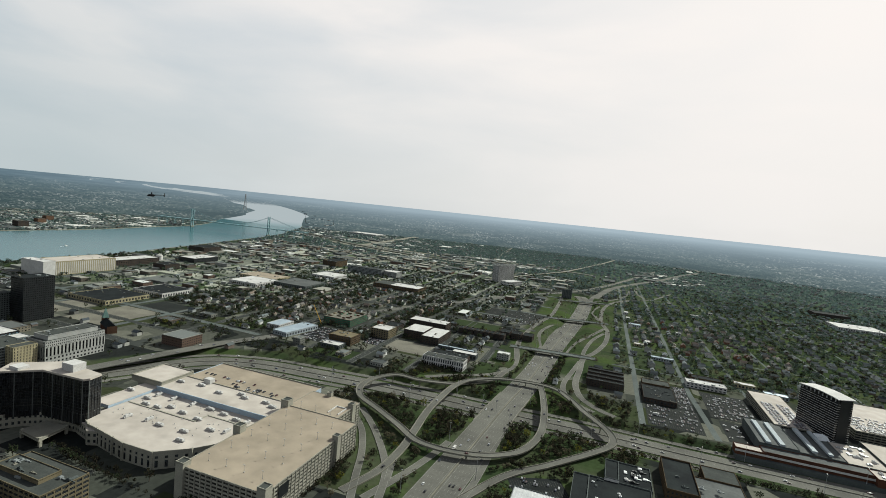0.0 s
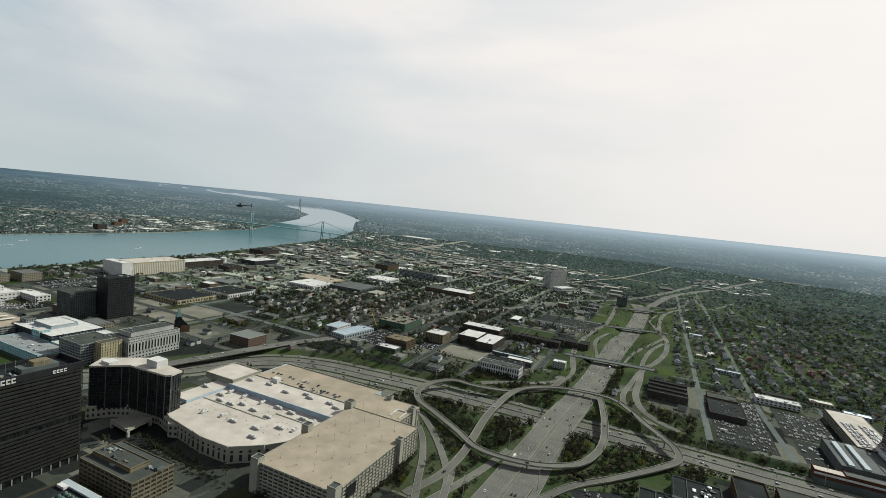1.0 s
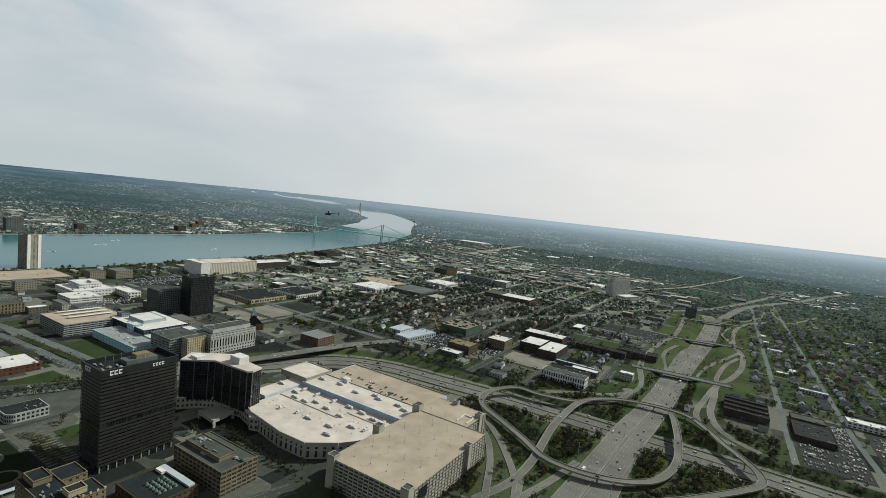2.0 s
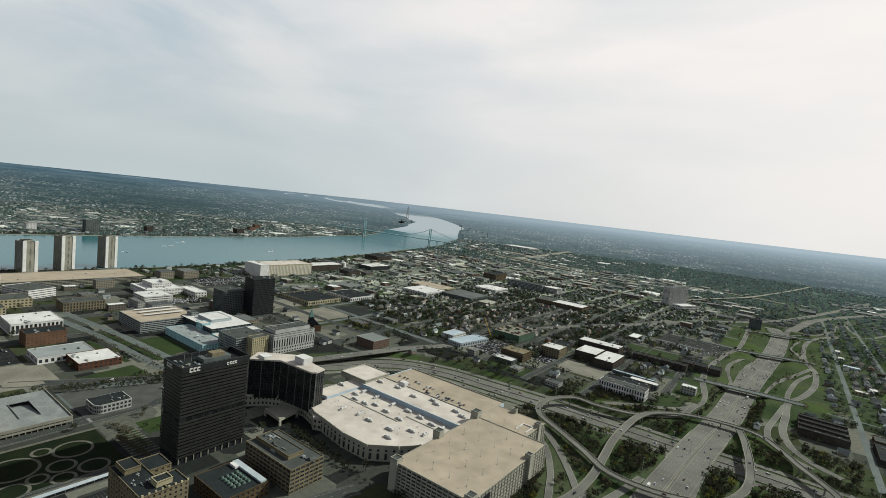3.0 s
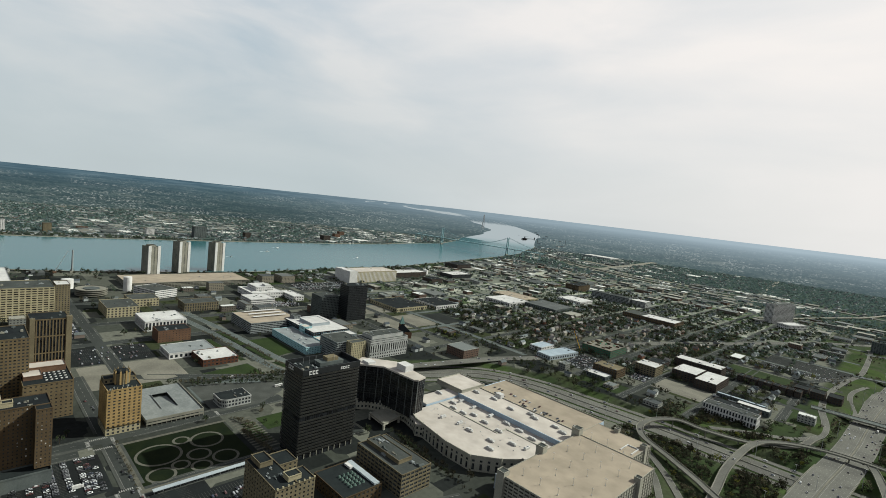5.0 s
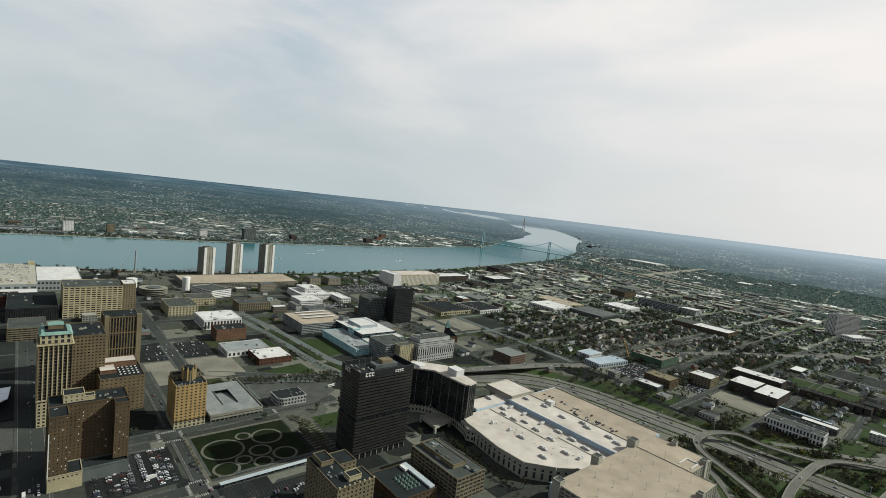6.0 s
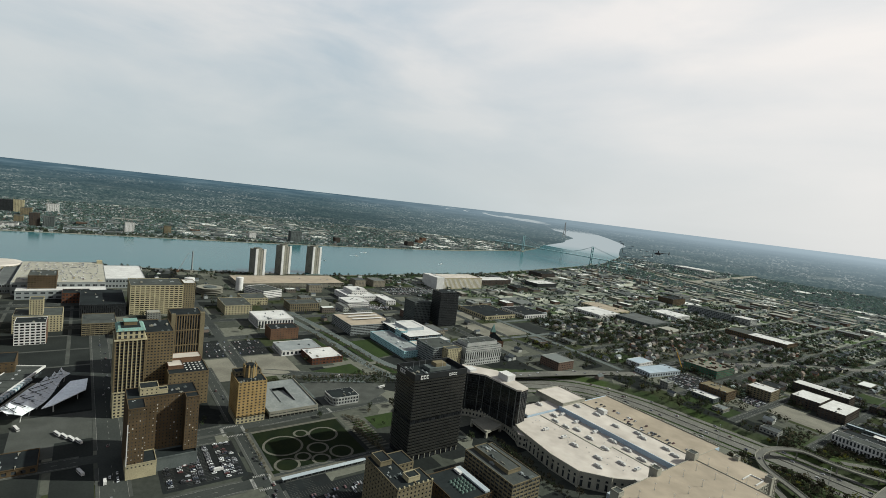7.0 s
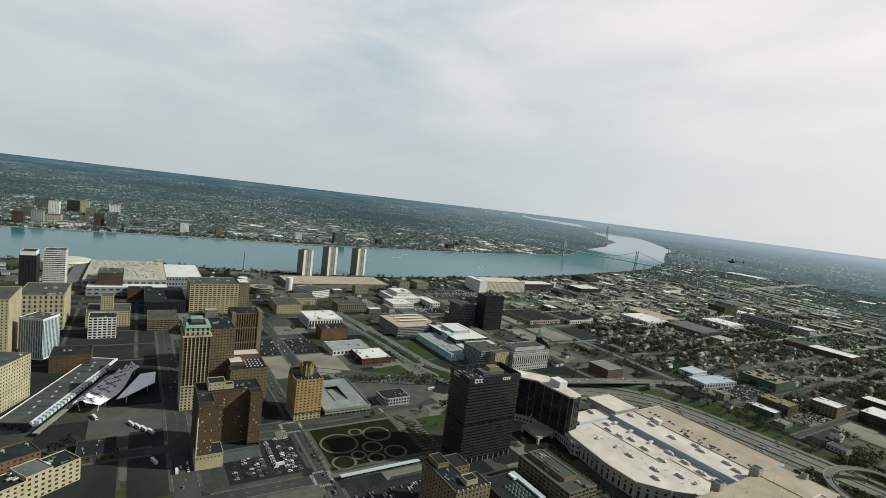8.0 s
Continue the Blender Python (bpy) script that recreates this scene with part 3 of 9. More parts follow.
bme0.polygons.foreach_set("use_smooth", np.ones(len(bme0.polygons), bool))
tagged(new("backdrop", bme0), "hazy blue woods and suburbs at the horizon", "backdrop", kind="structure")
tagged(new("ground", gme), "city blocks, lawns, lots and woods reaching the horizon", "ground", kind="structure")

def ground_z(x, y):
    i, j = np.searchsorted(gx, x) - 1, np.searchsorted(gy, y) - 1
    u, v = (x - gx[i]) / (gx[i + 1] - gx[i]), (y - gy[j]) / (gy[j + 1] - gy[j])
    return float((GZ[i, j] * (1 - u) + GZ[i + 1, j] * u) * (1 - v) + (GZ[i, j + 1] * (1 - u) + GZ[i + 1, j + 1] * u) * v)


# ---- river ----
near_bank = smooth_line([(-1790, -3300), (-1790, -2700), (-1790, -2100), (-1790, -1500), (-1790, -900), (-1775, -395), (-1763, -118), (-1671, 183), (-1610, 566), (-1618, 777), (-1635, 962), (-1655, 1276), (-1712, 1480), (-1765, 1700), (-1858, 2030), (-1958, 2400), (-2092, 2770), (-2215, 2984), (-2430, 3430), (-2745, 3900), (-3230, 4638), (-3540, 5180), (-4290, 6020), (-5420, 7180), (-6300, 8000), (-6960, 8800), (-8143, 10672)], 60)
far_bank = smooth_line([(-2470, -3300), (-2470, -2700), (-2470, -2100), (-2470, -1500), (-2470, -900), (-2460, -540), (-2455, -197), (-2425, 229), (-2400, 616), (-2400, 1181), (-2420, 1500), (-2440, 1780), (-2525, 2112), (-2600, 2480), (-2820, 2890), (-3050, 3200), (-3560, 4080), (-3760, 4330), (-4020, 4720), (-4320, 5150), (-4800, 5560), (-5330, 6120), (-5850, 6500), (-6650, 7280), (-7600, 8150), (-8333, 8968), (-9400, 10461)], 60)


def along(line, t):
    s = np.concatenate([[0], np.cumsum(np.hypot(*np.diff(line[:, :2], axis=0).T))])
    return np.array([np.interp(t * s[-1], s, line[:, k]) for k in range(line.shape[1])])


wm, wf = Mesh(), Mesh()
WN, WC = 420, 10
rows = []
for k in range(WN + 1):
    t = (k / WN) ** 1.15
    a, b = along(near_bank, t), along(far_bank, t)
    rows.append([far_place(*(a + (b - a) * c / WC), 0.5 + 4.0 * min(1, max(0, (math.hypot(*a) - 3200) / 2000)) + 14.0 * min(1, max(0, (math.hypot(*a) - 5000) / 3000))) for c in range(WC + 1)])
for k in range(WN):
    for c in range(WC):
        q = (rows[k][c], rows[k + 1][c], rows[k + 1][c + 1], rows[k][c + 1])
        mid = rows[k][WC // 2]
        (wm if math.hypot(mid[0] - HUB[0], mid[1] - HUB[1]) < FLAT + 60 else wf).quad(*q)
# wide water far off, pale by the same glow as the far river
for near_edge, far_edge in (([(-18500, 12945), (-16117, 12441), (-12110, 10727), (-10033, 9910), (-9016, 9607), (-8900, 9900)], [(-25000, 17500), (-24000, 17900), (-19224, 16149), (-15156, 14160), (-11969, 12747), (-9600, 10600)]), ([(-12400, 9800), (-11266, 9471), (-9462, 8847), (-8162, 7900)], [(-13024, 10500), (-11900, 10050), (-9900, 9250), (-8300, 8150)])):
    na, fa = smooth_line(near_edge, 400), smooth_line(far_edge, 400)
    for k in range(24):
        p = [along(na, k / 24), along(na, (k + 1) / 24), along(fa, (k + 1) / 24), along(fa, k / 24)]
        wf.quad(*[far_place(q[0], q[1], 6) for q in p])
# emission in place of reflected sky; the colour pales with distance as haze
FAR_WATER = bpy.data.materials.new("hazed_glowing_water")
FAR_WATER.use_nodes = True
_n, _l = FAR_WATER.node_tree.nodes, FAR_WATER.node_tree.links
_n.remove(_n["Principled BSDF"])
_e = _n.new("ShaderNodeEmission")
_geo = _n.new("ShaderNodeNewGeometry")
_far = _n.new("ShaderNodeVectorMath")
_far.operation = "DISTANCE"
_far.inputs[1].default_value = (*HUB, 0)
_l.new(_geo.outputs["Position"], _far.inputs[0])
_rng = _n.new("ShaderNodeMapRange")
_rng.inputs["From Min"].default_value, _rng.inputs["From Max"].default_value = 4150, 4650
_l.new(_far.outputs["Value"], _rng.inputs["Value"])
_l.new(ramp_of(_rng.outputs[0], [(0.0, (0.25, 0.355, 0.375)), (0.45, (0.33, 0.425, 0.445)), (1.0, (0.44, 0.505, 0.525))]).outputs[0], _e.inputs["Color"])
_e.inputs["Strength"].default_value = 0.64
_l.new(_e.outputs[0], _n["Material Output"].inputs["Surface"])
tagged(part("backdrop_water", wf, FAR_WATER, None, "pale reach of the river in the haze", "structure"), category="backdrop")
water = part("water", wm, WATER, None, "pale teal river with a rippled surface", "structure")
water["category"] = "river"
NEAR_Y, NEAR_X = near_bank[:, 1], near_bank[:, 0]


def bank_x(y):
    return np.interp(y, NEAR_Y, NEAR_X)


def far_bank_x(y):
    return np.interp(y, far_bank[:, 1], far_bank[:, 0])


# a stony embankment along both shores
for line, side in ((near_bank, 1), (far_bank, -1)):
    em = Mesh()
    for a, b in zip(line[:-1], line[1:]):
        if max(abs(a[1]), abs(b[1])) > 3600:
            continue
        pa, pb = far_place(a[0], a[1]), far_place(b[0], b[1])
        s = side * 7
        em.quad((pa[0] - s * 0.5, pa[1], 0.3), (pa[0], pa[1], 1.9), (pb[0], pb[1], 1.9), (pb[0] - s * 0.5, pb[1], 0.3))
        em.quad((pa[0], pa[1], 1.9), (pa[0] + s, pa[1], 1.7), (pb[0] + s, pb[1], 1.7), (pb[0], pb[1], 1.9))
    tagged(part("embankment", em, EARTH, None, "low stone and earth embankment at the river", "structure"), category="embankment")

# ---- roads ----
def offset(line, o):
    d = np.gradient(line[:, :2], axis=0)
    d /= np.maximum(np.hypot(d[:, 0], d[:, 1]), 1e-6)[:, None]
    out = line.copy()
    out[:, 0] += d[:, 1] * o
    out[:, 1] -= d[:, 0] * o
    return out


def ribbon(mesh, line, w0, w1, z0, z1=None):
    """A band beside a line, from w0 to w1 metres to its right; a slab between z0 and z1 if both are given."""
    a, b = offset(line, w0), offset(line, w1)
    for k in range(len(line) - 1):
        p = [a[k], b[k], b[k + 1], a[k + 1]]
        top = [(q[0], q[1], q[2] + (z0 if z1 is None else z1)) for q in p]
        mesh.quad(*top[::-1]) if w1 < w0 else mesh.quad(*top[::1])
        if z1 is not None:
            low = [(q[0], q[1], q[2] + z0) for q in p]
            mesh.quad(low[0], low[3], top[3], top[0])
            mesh.quad(low[2], low[1], top[1], top[2])
            mesh.quad(low[3], low[2], low[1], low[0])


def claim_line(line, half):
    for q in line:
        claim(q[0] - half, q[1] - half, q[0] + half, q[1] + half)


def dashes(mesh, line, o, every=14.0, long=4.5, wide=0.22, lift=0.06):
    s = np.concatenate([[0], np.cumsum(np.hypot(*np.diff(line[:, :2], axis=0).T))])
    lo = offset(line, o)
    t = 0.0
    while t + long < s[-1]:
        a = np.array([np.interp(t, s, lo[:, k]) for k in range(3)])
        b = np.array([np.interp(t + long, s, lo[:, k]) for k in range(3)])
        d = (b - a)[:2] / long
        n = np.array([d[1], -d[0]]) * wide / 2
        mesh.quad((a[0] - n[0], a[1] - n[1], a[2] + lift), (a[0] + n[0], a[1] + n[1], a[2] + lift), (b[0] + n[0], b[1] + n[1], b[2] + lift), (b[0] - n[0], b[1] - n[1], b[2] + lift))
        t += every


def road(name, label, line, half, mat, lift=0.15, lanes=(), edge=0.0, solid=(), thick=None, parapet=False, piers=None, kerb=0.0):
    th = thing(name, label, "road", kind="structure")
    m = Mesh()
    if thick:
        ribbon(m, line, -half, half, lift - thick, lift)
    else:
        ribbon(m, line, -half, half, lift)
    part("roadway", m, mat, th)
    if lanes or solid:
        d = Mesh()
        for o in lanes:
            dashes(d, line, o, lift=lift + 0.06)
        for o in solid:
            ribbon(d, line, o - 0.12, o + 0.12, lift + 0.06)
        part("lane_markings", d, MARKING, th, "white painted lane lines", "stuff")
    if parapet:
        for o in (-half, half):
            m = Mesh()
            ribbon(m, line, o - 0.25, o + 0.25, lift - (thick or 0.2) * 0.6, lift + 1.0)
            part("parapet", m, CONCRETE, th, "pale concrete parapet")
    if kerb:
        for o in (-half - kerb / 2, half + kerb / 2):
            m = Mesh()
            ribbon(m, line, o - kerb / 2, o + kerb / 2, lift - 0.1, lift + 0.15)
            part("pavement", m, SIDEWALK, th, "concrete pavement with a raised kerb")
    if piers:
        for k in range(2, len(line) - 2, piers):
            q, d = line[k], line[k + 1] - line[k - 1]
            if q[2] < 3:
                continue
            m = Mesh()
            m.tube((q[0], q[1], -6), (q[0], q[1], q[2] + lift - (thick or 0.3)), 0.9, n=8)
            part("pier", m, CONCRETE, th)
    leafy_street = name == "street" and line[:, 0].mean() > 20 and line[:, 1].mean() > 950
    claim_line(line, (3.0 if half > 3.5 else 0.5) if leafy_street else (half + 2 if half > 3.6 else half - 2))
    return th


# the cross-town freeway in its cutting: two carriageways and frontage lanes
th = road("freeway", "sunken concrete freeway running through a grassy cutting", FISHER, 19, FREEWAY, 0.1, lanes=(-15, -11.3, -7.6, 7.6, 11.3, 15), solid=(-18.4, -3.6, 3.6, 18.4))
m = Mesh()
ribbon(m, FISHER, -0.35, 0.35, 0.1, 1.0)
part("median_barrier", m, CONCRETE, th)
for o, half in ((-30, 5), (30, 5)):
    road("slip_road", "concrete slip road beside the sunken freeway", offset(FISHER, o), half, FREEWAY, 0.12, lanes=(0,), solid=(-half + 0.5, half - 0.5))
th = road("freeway", "wide concrete freeway with five lanes each way", LODGE, 23, FREEWAY, 0.12, lanes=(-18, -14.3, -10.6, -6.9, 6.9, 10.6, 14.3, 18), solid=(-22.2, -2.6, 2.6, 22.2))
m = Mesh()
ribbon(m, LODGE, -0.8, 0.8, 0.1, 0.9)
part("median_barrier", m, EARTH, th, "brown weathered median barrier")
# deck of the freeway where it spans the cutting
span = LODGE[(LODGE[:, 1] > 618) & (LODGE[:, 1] < 752)]
m = Mesh()
ribbon(m, span, -23.5, 23.5, -1.6, 0.05)
part("bridge_deck", m, CONCRETE, th)
for o in (-23.4, 23.4):
    m = Mesh()
    ribbon(m, span, o - 0.25, o + 0.25, -1.6, 1.0)
    part("parapet", m, CONCRETE, th)
for y in (655, 683, 711):
    for dx in (-18, -9, 0, 9, 18):
        m = Mesh()
        m.tube((-118 + dx, y, -6.6), (-118 + dx, y, 0), 0.7, n=8)
        part("pier", m, CONCRETE, th)

for pts in ([(-1165, 262, 0), (-1010, 284, 0), (-900, 294, 0), (-800, 300, 0), (-725, 318, 0), (-690, 350, 0), (-664, 420, 0)], [(-1165, 288, 0), (-1010, 311, 0), (-900, 322, 0), (-810, 330, 0), (-762, 350, 0), (-735, 390, 0)]):
    road("boulevard", "grey boulevard with a grassy median", smooth_line(pts, 12), 7, WORN_STREET, 0.2, lanes=(-2.4, 2.4), solid=(-6.5, 6.5))
for pts in ([(-1000, 293), (-905, 303), (-905, 313), (-1000, 303)], [(-893, 304), (-812, 310), (-812, 320), (-893, 314)], [(-800, 311), (-752, 322), (-745, 338), (-800, 322)]):
    th = thing("lawn", "grassy median strip between the carriageways", "lawn", kind="structure")
    part("surface", Mesh().prism(pts, -0.2, 0.24), GRASS, th)

RAMP = "curved concrete ramp with pale parapets"
loop_a = smooth_line([(-150, 850, 0.3), (-162, 790, 1), (-205, 735, 3), (-259, 711, 5), (-297, 709, 6), (-320, 676, 6), (-324, 637, 6), (-306, 602, 6), (-268, 577, 6), (-222, 546, 6), (-188, 521, 6), (-153, 514, 7), (-116, 521, 7), (-88, 539, 6), (-68, 566, 5), (-56, 617, 5), (-59, 681, 6), (-72, 760, 6), (-82, 800, 6)], 8)
loop_b = smooth_line([(-215, 400, 0.3), (-200, 450, 0.5), (-196, 500, 3), (-199, 545, 6), (-205, 600, 6.5), (-206, 650, 6.5), (-203, 713, 6.5), (-187, 755, 6.5), (-150, 788, 6.5), (-105, 800, 7), (-60, 799, 6.5), (-31, 768, 5.5), (-8, 730, 5), (12, 702, 5), (29, 672, 5), (32, 640, 5), (12, 608, 4), (-36, 551, 2), (-80, 500, 0.6), (-125, 400, 0.4), (-170, 310, 0.4)], 8)
road("ramp", RAMP, loop_a, 4.6, FREEWAY, 0.2, solid=(-4, 4), thick=1.2, parapet=True, piers=5)
road("ramp", RAMP, loop_b, 4.6, FREEWAY, 0.2, solid=(-4, 4), thick=1.2, parapet=True, piers=5)
for k, (pts, half) in enumerate((([(-155, 549, 0.2), (-161, 513, 0.2), (-169, 477, 0.2), (-178, 444, 0.2), (-192, 399, 0.2)], 4.6),
                  ([(-103, 670, 0.2), (-102, 610, 0.2), (-103, 552, 0.2), (-103, 506, 0.2), (-104, 471, 0.2), (-107, 442, 0.2)], 4.0),
                  ([(-291, 579, 0.2), (-252, 537, 0.2), (-221, 497, 0.2), (-198, 462, 0.2), (-187, 437, 0.2), (-178, 404, 0.2)], 4.2),
                  ([(-287, 554, 0.2), (-259, 521, 0.2), (-234, 475, 0.2), (-217, 432, 0.2), (-201, 392, 0.2)], 4.0),
                  ([(-201, 517, 0.2), (-197, 485, 0.2), (-190, 457, 0.2), (-184, 436, 0.2)], 3.4))):
    road("slip_road", "narrow concrete slip road across grass", smooth_line(pts, 10), half, FREEWAY, 0.35 + 0.07 * k, solid=(-half + 0.5, half - 0.5))


def laid(pts, step=10.0):
    """A smooth line through plan points, laid on the ground."""
    line = smooth_line([(x, y, 0.0) for x, y in pts], step)
    line[:, 2] = [ground_z(q[0], q[1]) for q in line]
    return line


for pts in ([(-262, 742), (-225, 776), (-178, 812), (-152, 851), (-144, 895), (-148, 950), (-162, 1027), (-168, 1120), (-160, 1275), (-140, 1425), (-138, 1560), (-142, 1760), (-150, 1830)],
            [(36, 748), (8, 767), (-17, 803), (-29, 865), (-27, 951), (-25, 1033), (-3, 1107), (16, 1219), (18, 1346), (3, 1441), (-3, 1565), (6, 1732), (36, 1866), (90, 1960)]):
    road("service_road", "pale concrete service road beside the freeway", laid(pts), 5.5, FREEWAY, 0.45, lanes=(0,), solid=(-4.9, 4.9))
for (xa, ya, xb, yb) in ((-178, 1028, 0, 1046), (-150, 1398, 20, 1442), (-150, 1736, 30, 1806)):
    line = smooth_line([(xa, ya, 0.2), ((xa + xb) / 2, (ya + yb) / 2, 0.8), (xb, yb, 0.2)], 10)
    th = road("overpass", "grey concrete road bridge over the sunken freeway", line, 10, WORN_STREET, 0.45, lanes=(-4, 4), solid=(-0.2, 0.2), thick=1.6, parapet=True)
    for t in (0.36, 0.52, 0.68):
        q = line[int(t * (len(line) - 1))]
        part("pier", Mesh().box(q[0] - 0.9, q[1] - 8, -6.5, q[0] + 0.9, q[1] + 8, q[2] - 1.0), CONCRETE, th, "concrete bridge pier")
for pts, half in (([(-119, 1320), (-136, 1228), (-134, 1152), (-119, 1080), (-122, 1046)], 4.2), ([(-98, 1330), (-110, 1256), (-112, 1161), (-113, 1078)], 4.2), ([(10, 1371), (-19, 1263), (-44, 1177), (-58, 1090), (-60, 1050)], 4.2), ([(10, 1310), (-14, 1215), (-26, 1110), (-28, 1050)], 4.2), ([(-10, 1740), (-26, 1640), (-26, 1580), (-6, 1470)], 4.2), ([(-30, 1010), (-40, 925), (-48, 849), (-40, 798), (-19, 766), (6, 748)], 4.4)):
    road("slip_road", "curving concrete slip road on a grassy bank", laid(pts), half, FREEWAY, 0.5, solid=(-half + 0.5, half - 0.5))

# interlacing junction far up the freeway
for half, pts in ((14, [(-62, 1815), (-45, 1850), (-10, 2060), (30, 2274), (127, 2556), (272, 2917), (425, 3373), (625, 3902)]), (5, [(-60, 1800), (17, 1898), (66, 2028), (95, 2190), (88, 2290), (40, 2206)]), (5, [(280, 2372), (210, 2172), (169, 2075), (138, 2131), (127, 2321), (156, 2440), (203, 2479)]), (5, [(100, 2380), (203, 2479), (382, 2674), (557, 2779), (900, 2950)]), (5, [(36, 1870), (90, 1985), (169, 2064), (240, 2080)])):
    road("slip_road", "winding pale concrete slip road among lawns", laid(pts, 25), half, FREEWAY, 0.4)

# streets: start, end, half width
streets = [
    (74, 745, 55, 2400, 4.5), (172, 745, 160, 930, 4.5), (160, 930, 140, 2600, 4), (262, 720, 240, 2300, 3), (360, 1030, 340, 2200, 2.4), (470, 1030, 450, 2400, 2.4), (590, 1030, 570, 2100, 2.4), (720, 1030, 700, 2300, 2.4),
    (30, 1035, 700, 1030, 3), (30, 1215, 640, 1225, 2.4), (30, 1430, 900, 1440, 2.6), (70, 1700, 760, 1710, 2.4), (150, 2000, 900, 2010, 2.4),
    (-545, -420, -536, 300, 8), (-652, -420, -640, 30, 8), (-655, -30, -668, 262, 9), (-860, 58, -430, 58, 7), (-1500, -70, -480, -65, 11), (-1000, 30, -1000, 330, 9), (-1350, 110, -820, 110, 8), (-1120, -400, -1120, 620, 8), (-1290, -300, -1290, 700, 9), (-690, 330, -560, 420, 6), (-430, 58, -360, 300, 7), (-500, 300, -430, 310, 6),
    (-1240, -420, -1250, 100, 8), (-840, 100, -740, 290, 8), (-1130, 470, -700, 440, 8), (-1400, 620, -720, 600, 8), (-1300, 700, -700, 690, 6),
    (-1500, 800, -620, 770, 6), (-1500, 1000, -180, 985, 6), (-1500, 1110, -200, 1100, 6), (-1500, 1210, -150, 1205, 5), (-1550, 1320, -200, 1310, 5), (-1550, 1430, -150, 1420, 6), (-1600, 1570, -150, 1560, 6), (-1650, 1800, -150, 1790, 6), (-1700, 2100, -100, 2080, 6), (-1800, 2400, 50, 2380, 6),
    (-300, 720, -300, 1200, 5), (-400, 720, -400, 2400, 5), (-500, 760, -505, 2400, 5), (-610, 900, -610, 2400, 5), (-740, 600, -740, 2400, 6), (-860, 500, -860, 2400, 5), (-980, 760, -980, 2400, 5), (-1100, 620, -1100, 2400, 6), (-1220, 620, -1225, 2400, 6), (-1350, 620, -1360, 2400, 6), (-200, 880, -205, 1060, 5), (-215, 1200, -130, 1420, 5),
]
def crosses(q, i):
    """Whether a point of street i lies in a crossing."""
    for j, (xa, ya, xb, yb, half) in enumerate(streets):
        if j != i:
            L2 = (xb - xa) ** 2 + (yb - ya) ** 2
            t = min(1, max(0, ((q[0] - xa) * (xb - xa) + (q[1] - ya) * (yb - ya)) / L2))
            if math.hypot(q[0] - xa - t * (xb - xa), q[1] - ya - t * (yb - ya)) < half + 5:
                return True
    return False


for si, (xa, ya, xb, yb, half) in enumerate(streets):
    n = max(2, int(math.hypot(xb - xa, yb - ya) / 12))
    line = np.array([(xa + (xb - xa) * k / n, ya + (yb - ya) * k / n, 0.0) for k in range(n + 1)])
    level = (0.10 if abs(xb - xa) < abs(yb - ya) else 0.13) + 0.0015 * (si % 7)
    # a street does not cross a cutting: keep only the runs on level ground
    keep = [min(np.hypot(FISHER[:, 0] - q[0], FISHER[:, 1] - q[1])) > 56 and min(np.hypot(LODGE[:, 0] - q[0], LODGE[:, 1] - q[1])) > 40 for q in line]
    free = [not crosses(q, si) for q in line]
    run, runs = [], []
    for k, ok in enumerate(keep + [False]):
        if ok:
            run.append(k)
        else:
            if len(run) > 2:
                runs.append(run)
            run = []
    for run in runs:
        r = line[run]
        near = r[0][1] < 1500 and -1600 < r[0][0] < 30
        th = road("street", "grey asphalt city street with pavements" if r[0][1] < 1250 else "pale worn concrete city street", r, half, CITY_STREET if r[0][1] < 1250 and r[:, 0].mean() < 20 and not (r[:, 0].mean() < -850 and r[:, 1].mean() > 700) else WORN_STREET, level)
        if not near:
            continue
        pv, dm, seg = Mesh(), Mesh(), []
        for k in run + [-1]:
            if k >= 0 and free[k]:
                seg.append(k)
                continue
            if len(seg) > 2:
                sl = line[seg]
                for o in (-half - 1.3, half + 1.3):
                    ribbon(pv, sl, o - 1.3, o + 1.3, level - 0.1, level + 0.16)
                dashes(dm, sl, 0, lift=level + 0.02)
                for o in (-half + 0.4, half - 0.4):
                    ribbon(dm, sl, o - 0.1, o + 0.1, level + 0.02)
            seg = []
        if pv.f:
            part("pavement", pv, SIDEWALK, th, "concrete pavement with a raised kerb")
            part("lane_markings", dm, MARKING, th, "white painted lane lines", "stuff")
michigan = smooth_line([(-700, 430, 0.0), (-660, 560, 3.0), (-625, 690, 3.0), (-595, 780, 0.2), (-585, 917, 0.2), (-543, 1115, 0.2), (-400, 1440, 0.2), (-257, 1761, 0.2), (-149, 1935, 0.2), (-40, 2200, 0.2), (100, 2700, 0.2), (300, 3500, 0.2)], 25)
road("avenue", "broad pale avenue running out through the city", michigan, 11, FREEWAY, 0.25, lanes=(-6, -3, 3, 6), thick=1.0, parapet=False)
road("avenue", "straight avenue running through distant woods", smooth_line([(-560, 2200, 0), (-580, 2362, 0), (-638, 2795, 0), (-735, 3635, 0), (-790, 4100, 0)], 80), 11, CONCRETE, 0.4)
road("railway_viaduct", "pale curving railway viaduct", smooth_line([(-480, 2010, 3), (-400, 2150, 4), (-352, 2297, 5), (-288, 2481, 5), (-216, 2687, 5), (-141, 3041, 5), (-49, 3513, 5), (40, 4050, 5)], 30), 7, CONCRETE, 0.5, thick=2.0)
